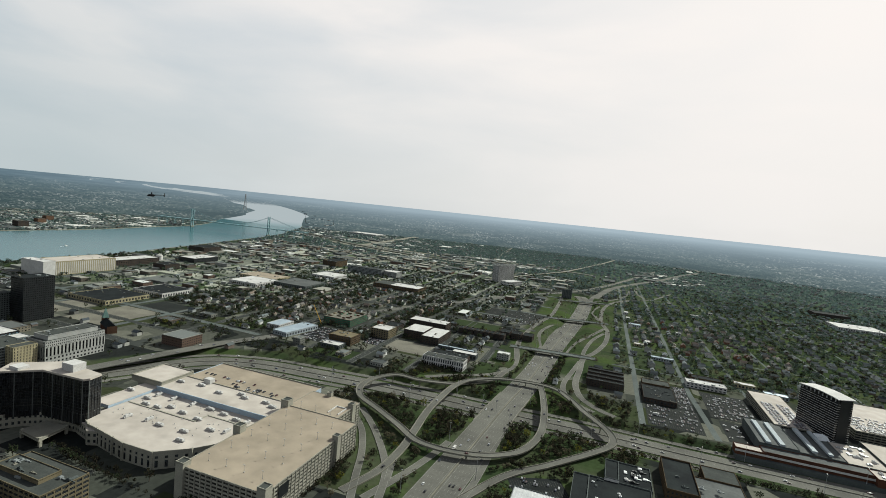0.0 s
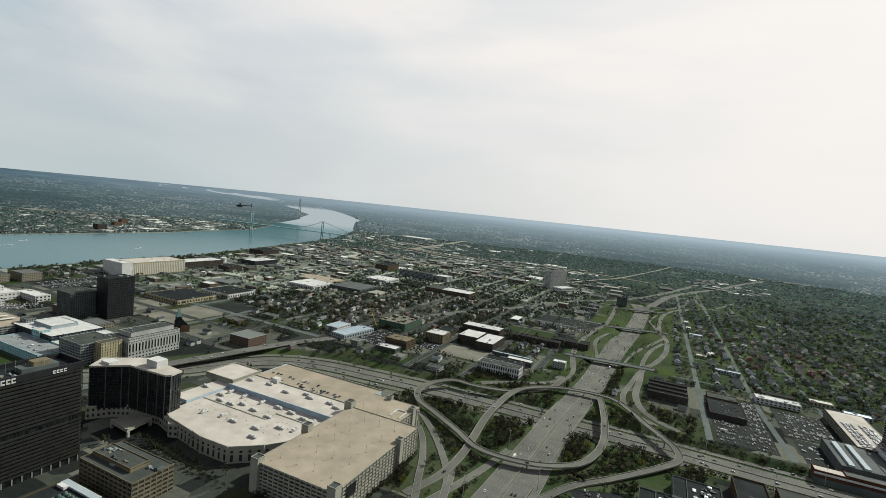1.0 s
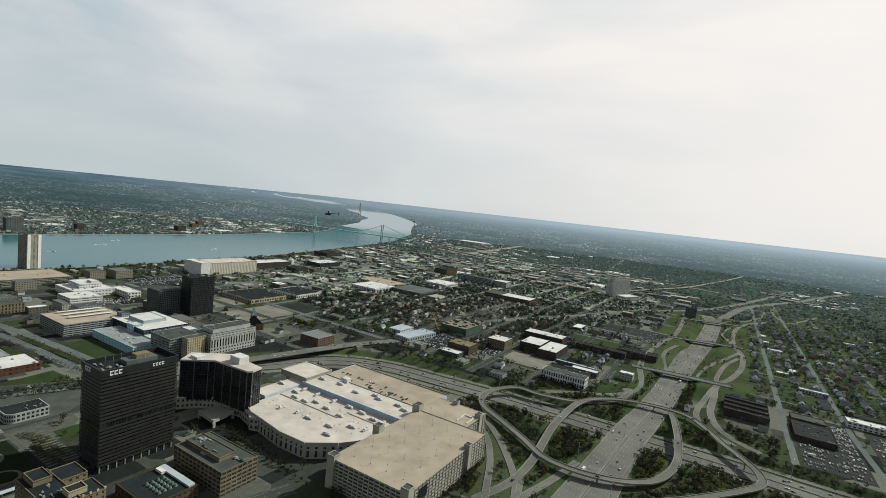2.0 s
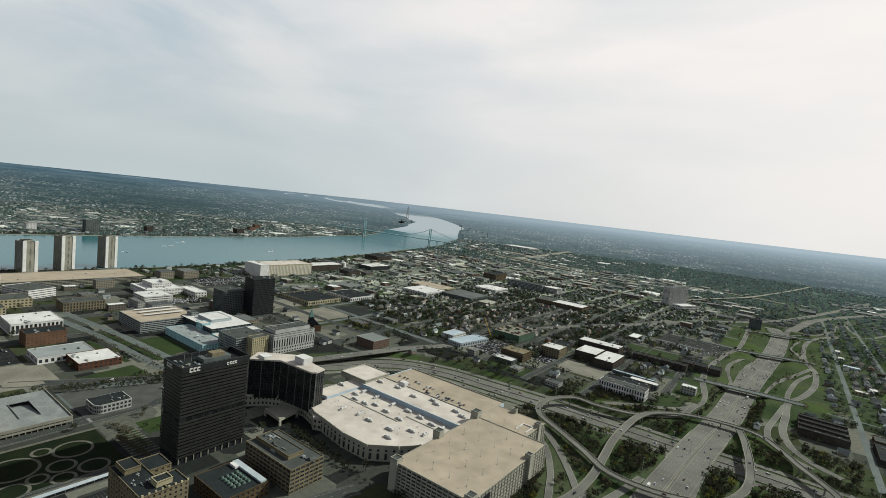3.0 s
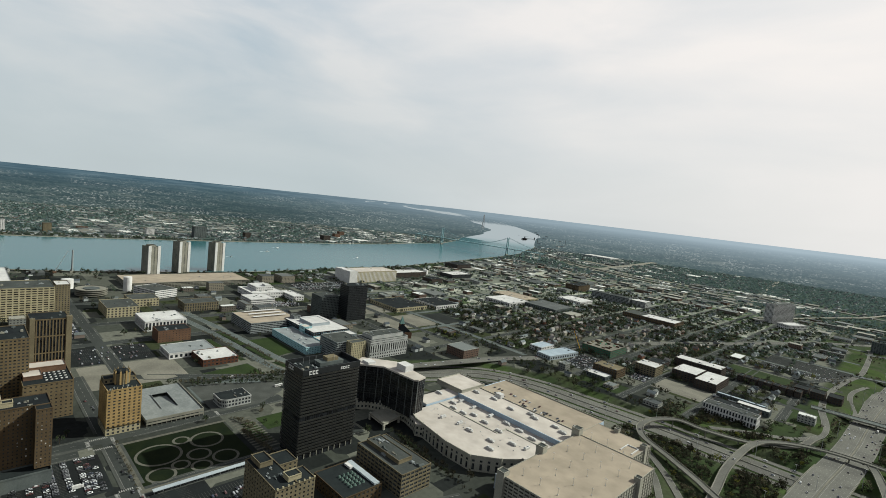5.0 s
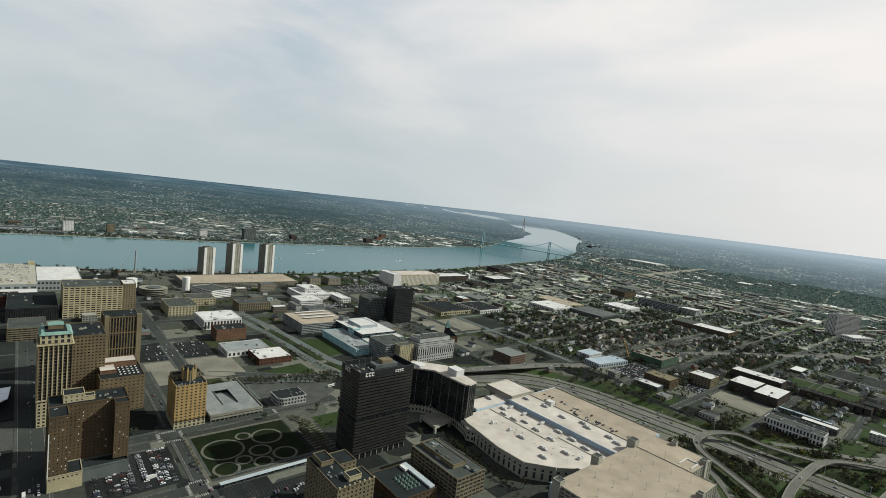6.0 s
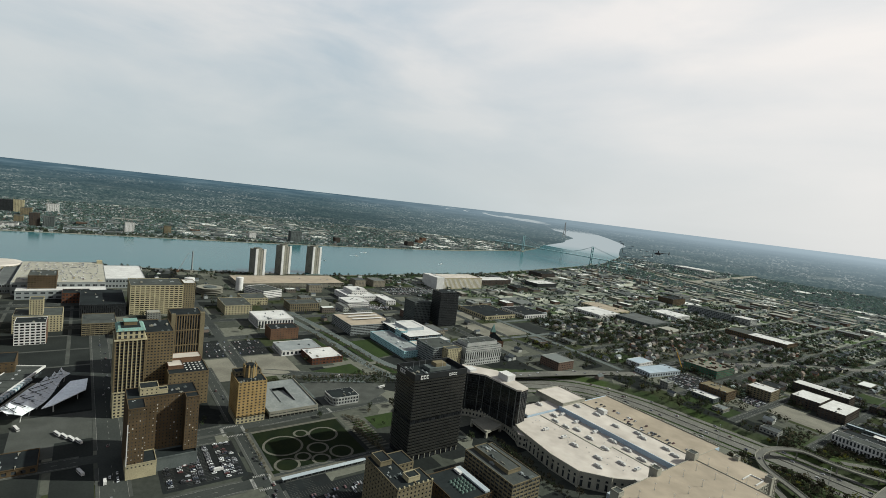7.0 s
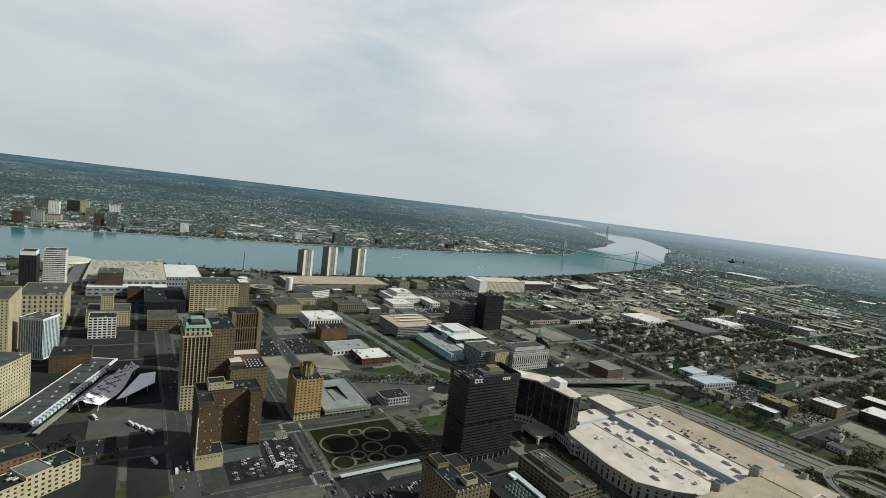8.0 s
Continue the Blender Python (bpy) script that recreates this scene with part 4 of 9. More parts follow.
road("freeway", "distant freeway in pale concrete", smooth_line([(-1990, 2911, 1), (-1652, 2758, 2), (-1326, 2628, 3), (-1078, 2550, 3), (-859, 2575, 2), (-736, 2634, 2), (-560, 2700, 2), (-330, 2760, 2), (-60, 2700, 2)], 40), 20, FREEWAY, 0.4, thick=1.5)
road("freeway", "distant freeway in pale concrete", smooth_line([(-1440, 2660, 1), (-1499, 3077, 1), (-1555, 3488, 1), (-1640, 4100, 1)], 60), 26, CONCRETE, 0.4)
# pale rail yards and aprons beside the far freeway
for pts, half in (([(-1700, 2700, 0), (-1350, 2570, 0), (-1080, 2480, 0), (-850, 2500, 0), (-700, 2560, 0)], 30), ([(-1500, 2760, 0), (-1200, 2700, 0), (-900, 2690, 0)], 34), ([(-1250, 2050, 0), (-1000, 2120, 0), (-700, 2240, 0)], 18), ([(-1750, 3050, 0), (-1500, 3000, 0)], 60)):
    road("rail_yard", "pale gravel rail yard beside the freeway", smooth_line(pts, 40), half, EARTH, 0.3)

# ---- buildings ----
class Welded(Mesh):
    """A mesh whose faces share their corners."""

    def __init__(self):
        self.v, self.f, self.seen = [], [], {}

    def quad(self, *pts):
        ids = []
        for p in pts:
            key = (round(p[0], 3), round(p[1], 3), round(p[2], 3))
            if key not in self.seen:
                self.seen[key] = len(self.v)
                self.v.append(tuple(p))
            ids.append(self.seen[key])
        self.f.append(tuple(ids))
        return self


def lattice(m, x0, y0, x1, y1, z0, floors, fh, nx, ny, open_w, open_h, deep=0.45, sill=0.5):
    """One connected wall round a rectangle, with a recessed opening in every bay of every storey."""
    z1 = z0 + floors * fh
    gap = fh * (1 - open_h)
    zs = [z0]
    for k in range(floors):
        zs += [z0 + k * fh + gap * sill, z0 + (k + 1) * fh - gap * (1 - sill)]
    zs.append(z1)
    for ax, ay, bx, by, n in ((x0, y0, x1, y0, nx), (x1, y0, x1, y1, ny), (x1, y1, x0, y1, nx), (x0, y1, x0, y0, ny)):
        L = math.hypot(bx - ax, by - ay)
        ux, uy = (bx - ax) / L, (by - ay) / L
        bay = L / n
        us = [0.0]
        for k in range(n):
            us += [k * bay + bay * (1 - open_w) / 2, (k + 1) * bay - bay * (1 - open_w) / 2]
        us.append(L)

        def at(u, z, d=0.0):
            return (ax + ux * u - uy * d, ay + uy * u + ux * d, z)

        for j in range(len(zs) - 1):
            if j % 2 == 0:
                m.quad(*[at(u, zs[j]) for u in us], *[at(u, zs[j + 1]) for u in us[::-1]])
                continue
            for i in range(len(us) - 1):
                a, b, c, d = us[i], us[i + 1], zs[j], zs[j + 1]
                if i % 2 == 0:
                    m.quad(at(a, c), at(b, c), at(b, d), at(a, d))
                else:
                    m.quad(at(a, c), at(b, c), at(b, c, deep), at(a, c, deep))
                    m.quad(at(b, c), at(b, d), at(b, d, deep), at(b, c, deep))
                    m.quad(at(b, d), at(a, d), at(a, d, deep), at(b, d, deep))
                    m.quad(at(a, d), at(a, c), at(a, c, deep), at(a, d, deep))


def wing(th, x0, y0, x1, y1, z0, z1, floors, nx, ny, wall, pane=None, roof=None, open_w=0.5, open_h=0.5, deep=0.45, parapet=0.9, sill=0.5, bands=True):
    """One rectangular wing of a building: wall, a glazed band for each storey, roof and parapet."""
    pane, roof = pane or GLASS, roof or DARK_ROOF
    if floors:
        fh = (z1 - z0) / floors
        m = Welded()
        lattice(m, x0, y0, x1, y1, z0, floors, fh, nx, ny, open_w, open_h, deep, sill)
        part("wall", m, wall, th)
        if bands:
            g = Mesh()
            g.box(x0 + deep * 0.7, y0 + deep * 0.7, 0, x1 - deep * 0.7, y1 - deep * 0.7, fh - 0.02)
            me = g.data("window_band")
            for k in range(floors):
                ob = part("window_band", me, pane, th)
                ob.location.z = z0 + k * fh
        else:
            part("window_band", Mesh().box(x0 + deep * 0.7, y0 + deep * 0.7, z0, x1 - deep * 0.7, y1 - deep * 0.7, z1 - 0.02), pane, th)
    else:
        part("wall", Mesh().box(x0, y0, z0, x1, y1, z1), wall, th)
    r = Mesh().box(x0 + 0.5, y0 + 0.5, z1 - 0.3, x1 - 0.5, y1 - 0.5, z1 + 0.15)
    part("roof", r, roof, th)
    if parapet:
        m = Mesh()
        for a in ((x0, y0, x1, y0 + 0.5), (x0, y1 - 0.5, x1, y1), (x0, y0 + 0.5, x0 + 0.5, y1 - 0.5), (x1 - 0.5, y0 + 0.5, x1, y1 - 0.5)):
            m.box(a[0], a[1], z1 - 0.35, a[2], a[3], z1 + parapet)
        part("parapet", m, wall, th)


def rooftop(th, x0, y0, x1, y1, z, n, seed=0, mats=None, big=6.0):
    """Air handlers, ducts, hatches and vents on a roof."""
    rnd = random.Random(seed)
    mats = mats or [PANEL_GREY, GREY, PANEL_GREY, CONCRETE]
    for k in range(n):
        w, d, h = rnd.uniform(0.3, 1) * big, rnd.uniform(0.3, 0.7) * big, rnd.uniform(0.16, 0.34) * big
        if rnd.random() < 0.5:
            w, d = d, w
        x, y = rnd.uniform(x0 + 1, max(x0 + 1.1, x1 - w - 1)), rnd.uniform(y0 + 1, max(y0 + 1.1, y1 - d - 1))
        m = Mesh().box(x, y, z, x + w, y + d, z + h * 0.8)
        m.box(x + w * 0.12, y + d * 0.12, z + h * 0.8, x + w * 0.88, y + d * 0.88, z + h, inset=0.15)
        if rnd.random() < 0.6:
            m.tube((x + w / 2, y + d / 2, z + h), (x + w / 2, y + d / 2, z + h + 0.7), min(w, d) * 0.22, n=8)
        if rnd.random() < 0.5:
            m.box(x + w, y + d * 0.3, z + 0.2, x + w + rnd.uniform(2, 5), y + d * 0.6, z + 0.9)
        part("rooftop_unit", m, rnd.choice(mats), th)


def building(name, label, x0, y0, x1, y1, h, floors, nx, ny, wall, pane=None, roof=None, turn=0.0, units=3, category="building", group="", open_w=0.55, open_h=0.5, seed=0, z0=0.0, deep=0.45, big=5.0, parapet=0.9, sill=0.5):
    """A plain rectangular building, placed by its outline in plan."""
    cx, cy = (x0 + x1) / 2, (y0 + y1) / 2
    th = thing(name, label, category, cx, cy, 0, turn, group)
    w, d = (x1 - x0) / 2, (y1 - y0) / 2
    wing(th, -w, -d, w, d, z0 - 0.4, h, floors, nx, ny, wall, pane, roof, open_w, open_h, deep, parapet, sill, bands=h > 13 and x1 > -2300)
    if units:
        rooftop(th, -w, -d, w, d, h + 0.15, units, seed or int(abs(x0 * 7 + y0 * 3)), big=big)
    claim(x0 - 2, y0 - 2, x1 + 2, y1 + 2)
    return th


# dark office tower with louvred storeys
th = thing("office_tower", "tall dark bronze office tower with louvred storeys", "building", -529, 234, 0, 0)
W, D, H, FL = 19.0, 36.0, 94.5, 25
fh = (H - 6) / FL
part("core", Mesh().box(-W + 0.8, -D + 0.8, -0.5, W - 0.8, D - 0.8, H), GLASS_DARK, th, "smoked glass walls")
band = Mesh().box(-W, -D, 0, W, D, fh * 0.5)
bme = band.data("spandrel")
for k in range(FL):
    if k == 11:
        continue
    ob = part("spandrel", bme, BRONZE_BAND, th)
    ob.location.z = 6 + k * fh
m = Mesh()
for k in range(27):
    y = -D + 0.5 + k * (2 * D - 1) / 26
    for x in (-W, W):
        m.box(x - 0.1, y - 0.1, 6, x + 0.1, y + 0.1, H)
for k in range(12):
    x = -W + 0.5 + k * (2 * W - 1) / 11
    for y in (-D, D):
        m.box(x - 0.1, y - 0.1, 6, x + 0.1, y + 0.1, H)
part("mullions", m, DARK_METAL, th, "", "stuff")
for x0, y0, x1, y1 in ((-W - 0.3, -D - 0.3, -W + 0.5, D + 0.3), (W - 0.5, -D - 0.3, W + 0.3, D + 0.3), (-W + 0.5, -D - 0.3, W - 0.5, -D + 0.5), (-W + 0.5, D - 0.5, W - 0.5, D + 0.3)):
    part("crown_panel", Mesh().box(x0, y0, H - 1, x1, y1, H + 5.5), DARK_METAL, th, "dark metal screen round the roof")
part("roof", Mesh().box(-W + 0.5, -D + 0.5, H - 0.3, W - 0.5, D - 0.5, H + 1), DARK_ROOF, th)
part("penthouse", Mesh().box(-8, -8, H + 1, 6, 22, H + 5), GREY, th)
part("penthouse", Mesh().box(-6, 2, H + 5, 4, 16, H + 9), TAN, th, "tan penthouse block")
rooftop(th, -W, -D, W, -10, H + 1, 8, 5, big=5)
for k in range(6):
    part("mast", Mesh().tube((-10 + 3 * k, -20 + 6 * k, H + 1), (-10 + 3 * k, -20 + 6 * k, H + 8 + (k % 3) * 2), 0.12), STEEL, th)
for k in range(10):
    y = -D + 2 + k * (2 * D - 4) / 9
    for x in (W - 0.9, -W + 0.9):
        part("column", Mesh().box(x - 0.6, y - 0.5, -0.5, x + 0.6, y + 0.5, 6), CONCRETE, th)


# the sign is a company mark: plain blocks in its shape
def block_sign(th, m, widths, size):
    x = 0.0
    for w in widths:
        s = Mesh()
        s.box(x, -0.2, 0, x + w * 0.32, 0.2, size)
        s.box(x + w * 0.32, -0.2, size * 0.72, x + w, 0.2, size)
        s.box(x + w * 0.32, -0.2, 0, x + w, 0.2, size * 0.28)
        x += w + 0.8
        ob = part("sign_letter", s, WHITE, th, "white raised sign block")
        ob.matrix_basis = m


block_sign(th, pose(W + 0.5, -D + 7, H - 0.5, 0, 0, 90), (3.0, 3.0, 3.0), 4.4)
block_sign(th, pose(W + 0.5, D - 26, H - 0.5, 0, 0, 90), (2.2, 2.2, 2.2, 2.2), 3.0)
block_sign(th, pose(-W + 8, -D - 0.5, H - 0.5), (3.0, 3.0, 3.0), 4.4)
claim(-555, 198, -510, 282)

def blinds(th, x, y0, y1, z0, z1, floors, n, open_w, open_h, share, seed):
    """Drawn pale blinds behind some of the windows of a wall that faces +x."""
    r = random.Random(seed)
    fh, bay = (z1 - z0) / floors, (y1 - y0) / n
    w, h = bay * open_w, fh * open_h
    drop = [Mesh().box(-0.03, -w / 2, h * (1 - k), 0.03, w / 2, h).data("blind") for k in (0.98, 0.6, 0.4)]
    for f in range(floors):
        for k in range(n):
            if r.random() < share:
                ob = part("blind", r.choice(drop), WHITE, th, "drawn pale blind")
                ob.location = (x, y0 + (k + 0.5) * bay, z0 + f * fh + (fh - h) / 2)


# brown brick hotel block round a court, on a pale podium
th = thing("hotel_block", "tall brown brick hotel round a court, on a cream podium", "building", -615, -26)
wing(th, 0, -31, 23, -17, 14, 68, 16, 8, 5, BROWN, None, None, 0.32, 0.42, 0.3)
wing(th, -27, -31, 0, 30, 0, 68, 20, 9, 20, BROWN, None, None, 0.32, 0.42, 0.3)
wing(th, 0, 18, 12, 30, 14, 68, 16, 4, 4, BROWN, None, None, 0.32, 0.42, 0.3)
wing(th, 0.3, -30.8, 23.3, -6, 0, 14, 0, 0, 0, CREAM, None, DARK_ROOF)
wing(th, 0.3, -6, 18, 30, 0, 12, 0, 0, 0, GREY, None, DARK_ROOF, parapet=1.6)
wing(th, -22, -20, -6, -4, 68, 75, 2, 4, 4, CREAM, None, DARK_ROOF, 0.3, 0.4)
wing(th, -14, -4, -6, 4, 68, 72, 0, 0, 0, CREAM)
m = Mesh()
for k in range(7):
    m.box(22.9, -30 + k * 3.2, 11.2, 23.35, -28.6 + k * 3.2, 12.4)
part("window", m, GLASS, th, "", "stuff")
part("sign", Mesh().box(23.1, -31.2, 14, 24.2, -30.4, 54), WHITE, th, "tall narrow pale fin at the corner")
rooftop(th, -26, 5, -2, 28, 68, 5, 3, big=4)
rooftop(th, 1, -30, 22, -18, 68, 2, 4, big=3)
blinds(th, -0.17, -31, 30, 0, 68, 20, 20, 0.32, 0.42, 0.14, 4)
blinds(th, 22.83, -31, -17, 14, 68, 16, 5, 0.32, 0.42, 0.16, 5)
blinds(th, 11.83, 18, 30, 14, 68, 16, 4, 0.32, 0.42, 0.16, 6)
claim(-645, -60, -590, 6)

# stepped stone tower with a copper roof, and the slab behind it
th = thing("stone_tower", "ornate tan stone tower with a green copper cornice", "building", -748, -48)
wing(th, -18, -14, 18, 15, 0, 30, 8, 8, 7, CREAM, None, None, 0.5, 0.6)
wing(th, -18, -14, 18, 15, 30, 92, 17, 8, 7, OCHRE, None, None, 0.62, 0.72)
for k in range(8):
    y = -14 + k * 29 / 7
    part("pier", Mesh().box(17.6, y - 0.5, 30, 18.8, y + 0.5, 91), OCHRE if k in (0, 7) else CREAM, th, "pale stone pier")
for k in range(9):
    x = -18 + k * 36 / 8
    part("pier", Mesh().box(x - 0.5, -14.8, 30, x + 0.5, -13.6, 91), CREAM, th, "pale stone pier")
wing(th, -17, -13, 17, 14, 92, 102, 2, 6, 5, CREAM, None, COPPER, 0.5, 0.7)
part("cornice", Mesh().box(-19.5, -15.5, 90.8, 19.5, 16.5, 92.3), CREAM, th, "carved cream cornice")
part("cornice", Mesh().box(-19, -15, 29.3, 19, 16, 30.6), CREAM, th)
part("roof", Mesh().prism([(-18, -14), (18, -14), (18, 15), (-18, 15)], 102, 104.5, inset=0.14), COPPER, th, "low green copper hipped roof")
part("roof_deck", Mesh().box(-13, -9, 104.3, 13, 10, 104.9), DARK_ROOF, th, "flat tar deck within the copper slopes")
part("penthouse", Mesh().box(-10, -6, 104.9, 4, 7, 109), OCHRE, th, "brick penthouse")
part("penthouse_roof", Mesh().box(-10.4, -6.4, 109, 4.4, 7.4, 109.6), COPPER, th)
for k in range(6):
    part("finial", Mesh().tube((17, -12 + k * 5, 102), (17, -12 + k * 5, 104.5), 0.6, 0.1), CREAM, th)
claim(-768, -64, -728, -31)
building("brown_slab", "long brown brick office slab with rows of windows", -832, -56, -772, 2, 86, 23, 18, 16, OCHRE, units=9, open_w=0.55, open_h=0.45, big=7)
th = building("dark_slab", "brown ribbed office slab with dark window strips", -885, 8, -846, 48, 87, 4, 12, 12, OCHRE, GLASS_DARK, units=4, open_w=0.6, open_h=0.93)
part("pier", Mesh().box(19.4, -20.2, 0, 23, -15, 90), TAN, th, "brown brick pier")
part("pier", Mesh().box(14.5, 17, 0, 20.2, 23, 90), TAN, th, "brown brick pier")
th = building("brick_block", "square brown brick block with a pale penthouse", -800, -6, -738, 39, 42, 10, 14, 10, OCHRE, units=0, open_w=0.4, open_h=0.35)
wing(th, -29, -21, -8, 20, 42, 48, 0, 0, 0, ORANGE, None, WHITE_ROOF)
wing(th, -8, -21, 14, -4, 42, 46, 0, 0, 0, ORANGE, None, WHITE_ROOF)
for i in range(4):
    for k in range(5):
        part("skylight", Mesh().box(-4 + i * 8, -2 + k * 4.5, 42.2, -2.5 + i * 8, 0 + k * 4.5, 43), WHITE, th)

# yellow brick tower with an octagonal crown
th = thing("yellow_tower", "yellow brick tower with an octagonal stone crown", "building", -684, 73.5)
wing(th, -19, -16.5, 19, 16.5, 0, 8, 2, 7, 7, CREAM, None, None, 0.5, 0.6)
wing(th, -19, -16.5, 19, 16.5, 8, 50, 12, 7, 7, YELLOW, None, None, 0.45, 0.48)
wing(th, -18, -15.5, -4, 15.5, 50, 55, 1, 4, 7, TAN, None, None, 0.4, 0.5)
m = Mesh()
m.disc(-2, 1, 7.5, 50, 63, 8)
part("crown", m, TAN, th, "octagonal brick crown")
part("crown_roof", Mesh().disc(-2, 1, 8.0, 63, 65.5, 8, 5.5), DARK_ROOF, th)
for k in range(8):
    a = math.pi * (k + 0.5) / 4
    x, y = -2 + 7.2 * math.cos(a), 1 + 7.2 * math.sin(a)
    part("buttress", Mesh().box(x - 0.8, y - 0.8, 50, x + 0.8, y + 0.8, 65), YELLOW, th)
    part("finial", Mesh().tube((x, y, 65), (x, y, 68), 0.7, 0.1), TAN, th)
for k in range(8):
    part("pinnacle", Mesh().tube((18.3, -16 + k * 4.5, 50.5), (18.3, -16 + k * 4.5, 53.0), 0.6, 0.15), CREAM, th)
rooftop(th, 6, -15, 18, 15, 50, 6, 9, big=3)
claim(-705, 55, -662, 92)

# low parking deck with sloping concrete roofs
th = thing("parking_deck", "low two-level parking deck of pale concrete", "parking deck", -712, 127)
DECK_TOP = material("weathered_deck_concrete", (0.165, 0.176, 0.168), (0.122, 0.132, 0.128), 0.9, 0.07, 0.4)
for x0, y0, x1, y1 in ((-49, -31, 47, -9), (-49, 9, 47, 31), (-49, -9, -24, 9), (22, -9, 47, 9)):
    part("deck", Mesh().box(x0, y0, 7.2, x1, y1, 7.8), DECK_TOP, th, "weathered concrete parking floor")
m = Mesh()
m.quad((-24, -9, 3.6), (22, -9, 7.6), (22, 9, 7.6), (-24, 9, 3.6))
m.quad((-24, 9, 3.2), (22, 9, 7.2), (22, -9, 7.2), (-24, -9, 3.2))
part("ramp", m, DECK_TOP, th, "sloping ramp between the levels")
for y in (-9.4, 9.0):
    part("upstand", Mesh().box(-24, y, 7.2, 22, y + 0.4, 8.8), PANEL_GREY, th)
part("upstand", Mesh().box(-24.4, -9.4, 7.2, -24, 9.4, 8.8), PANEL_GREY, th)
part("upstand", Mesh().box(-49, -31.4, 5.6, 47, -30.9, 8.8), PANEL_GREY, th)
part("deck", Mesh().box(-49, -31, 3, 47, 31, 3.5), GREY, th)
for k in range(13):
    for x in (-48.6, 46.6):
        part("column", Mesh().box(x - 0.4, -30.6 + k * 5.1, -0.3, x + 0.4, -29.8 + k * 5.1, 6), CONCRETE, th)
part("upstand", Mesh().box(46.8, -31, 5.8, 47.4, 31, 9.1), CONCRETE, th)
part("upstand", Mesh().box(46.8, -31, 2.6, 47.4, 31, 4.6), CONCRETE, th)
part("upstand", Mesh().box(-49.2, 30.4, 5.8, 47, 31.2, 9.1), CONCRETE, th)
# dark solid fill stands for the shade under the deck
part("inner_wall", Mesh().box(-47, -30, 0, 40, -9.6, 6).box(-47, 9.6, 0, 40, 30, 6), DARK_METAL, th, "dark fill in place of the shade inside the parking level")
claim(-764, 94, -662, 162)

th = thing("corner_building", "low cream building with a rounded corner and black roof", "building", -684, 200)
poly = [(-14, -19)] + [(6 + 8 * math.sin(a), -11 - 8 * math.cos(a)) for a in [k * math.pi / 12 for k in range(7)]] + [(14, 19), (-14, 19)]
part("wall", Mesh().prism(poly, -0.3, 11), OFFICE_STONE, th)
part("roof", Mesh().prism([(x * 0.97, y * 0.97) for x, y in poly], 10.8, 11.4), DARK_ROOF, th)
m = Mesh()
for z in (2.2, 6.6):
    for k in range(len(poly) - 1):
        (xa, ya), (xb, yb) = poly[k], poly[k + 1]
        L = math.hypot(xb - xa, yb - ya)
        n = max(1, int(L / 4))
        nxn, nyn = (yb - ya) / L * 0.12, -(xb - xa) / L * 0.12
        for i in range(n):
            a, b = (i + 0.2) / n, (i + 0.8) / n
            p, q = (xa + (xb - xa) * a + nxn, ya + (yb - ya) * a + nyn), (xa + (xb - xa) * b + nxn, ya + (yb - ya) * b + nyn)
            m.quad((*p, z), (*q, z), (*q, z + 2.6), (*p, z + 2.6))
part("window", m, GLASS, th, "", "stuff")
part("cornice", Mesh().prism([(x * 1.02, y * 1.02) for x, y in poly], 10.2, 11.2), OFFICE_STONE, th)
rooftop(th, -13, -10, 10, 17, 11.4, 6, 2, big=3)
claim(-716, 178, -666, 222)

# tan apartment building in two wings
th = thing("apartment_building", "old tan brick apartment building with two wings", "building", -440, 135)
wing(th, -28, -12, 30, 8, 0, 45, 12, 12, 5, TAN, None, None, 0.4, 0.5)
wing(th, -28, 8, -6, 27, 0, 43, 12, 5, 4, TAN, None, None, 0.4, 0.5)
wing(th, 8, 8, 30, 24, 0, 45, 12, 5, 4, TAN, None, None, 0.4, 0.5)
wing(th, -26, -8, -8, 4, 45, 49, 0, 0, 0, TAN)
wing(th, 14, 2, 24, 14, 45, 49, 0, 0, 0, CREAM)
rooftop(th, -6, -10, 12, 6, 45, 8, 6, big=3)
for k in range(8):
    part("pinnacle", Mesh().box(29.2, -11 + k * 4.8, 45.5, 30.2, -9.6 + k * 4.8, 47.2), CREAM, th)
claim(-470, 120, -408, 165)

DOME_GREEN = material("weathered_green_dome", (0.085, 0.125, 0.105), (0.065, 0.098, 0.084), 0.5, 0.1, 0.8)
th = thing("domed_hall", "low dark hall with a grid of green dome skylights", "building", -436, 215)
wing(th, -26, -24, 26, 20, 0, 13, 3, 10, 9, BROWN, None, DARK_ROOF)
for i in range(5):
    for k in range(4):
        m = Mesh()
        for z, r in ((13.2, 1.9), (14.0, 1.5), (14.6, 0.7)):
            m.disc(-6 + i * 4.8, -8 + k * 4.8, r, z, z + 0.7, 8, r * 0.8)
        part("dome_skylight", m, DOME_GREEN, th)
part("roof_canopy", Mesh().box(-24, 12, 13.3, 24, 18, 15), PALE_BLUE, th, "pale blue metal roof strip")
part("roof_canopy", Mesh().box(-22, 8, 13.3, -12, 12, 15.5), WHITE, th)
claim(-465, 188, -408, 238)

th = building("office_block", "six-storey tan office block with horizontal window bands", -470, 247, -396, 286, 24, 6, 12, 7, TAN, roof=GREY_ROOF, units=7, open_w=0.82, open_h=0.55, sill=0.6, big=7)
wing(th, -34, -10, 20, 8, 24, 27.5, 0, 0, 0, TAN, None, GREY_ROOF)
rooftop(th, -32, -9, 18, 7, 27.5, 9, 12, big=5)

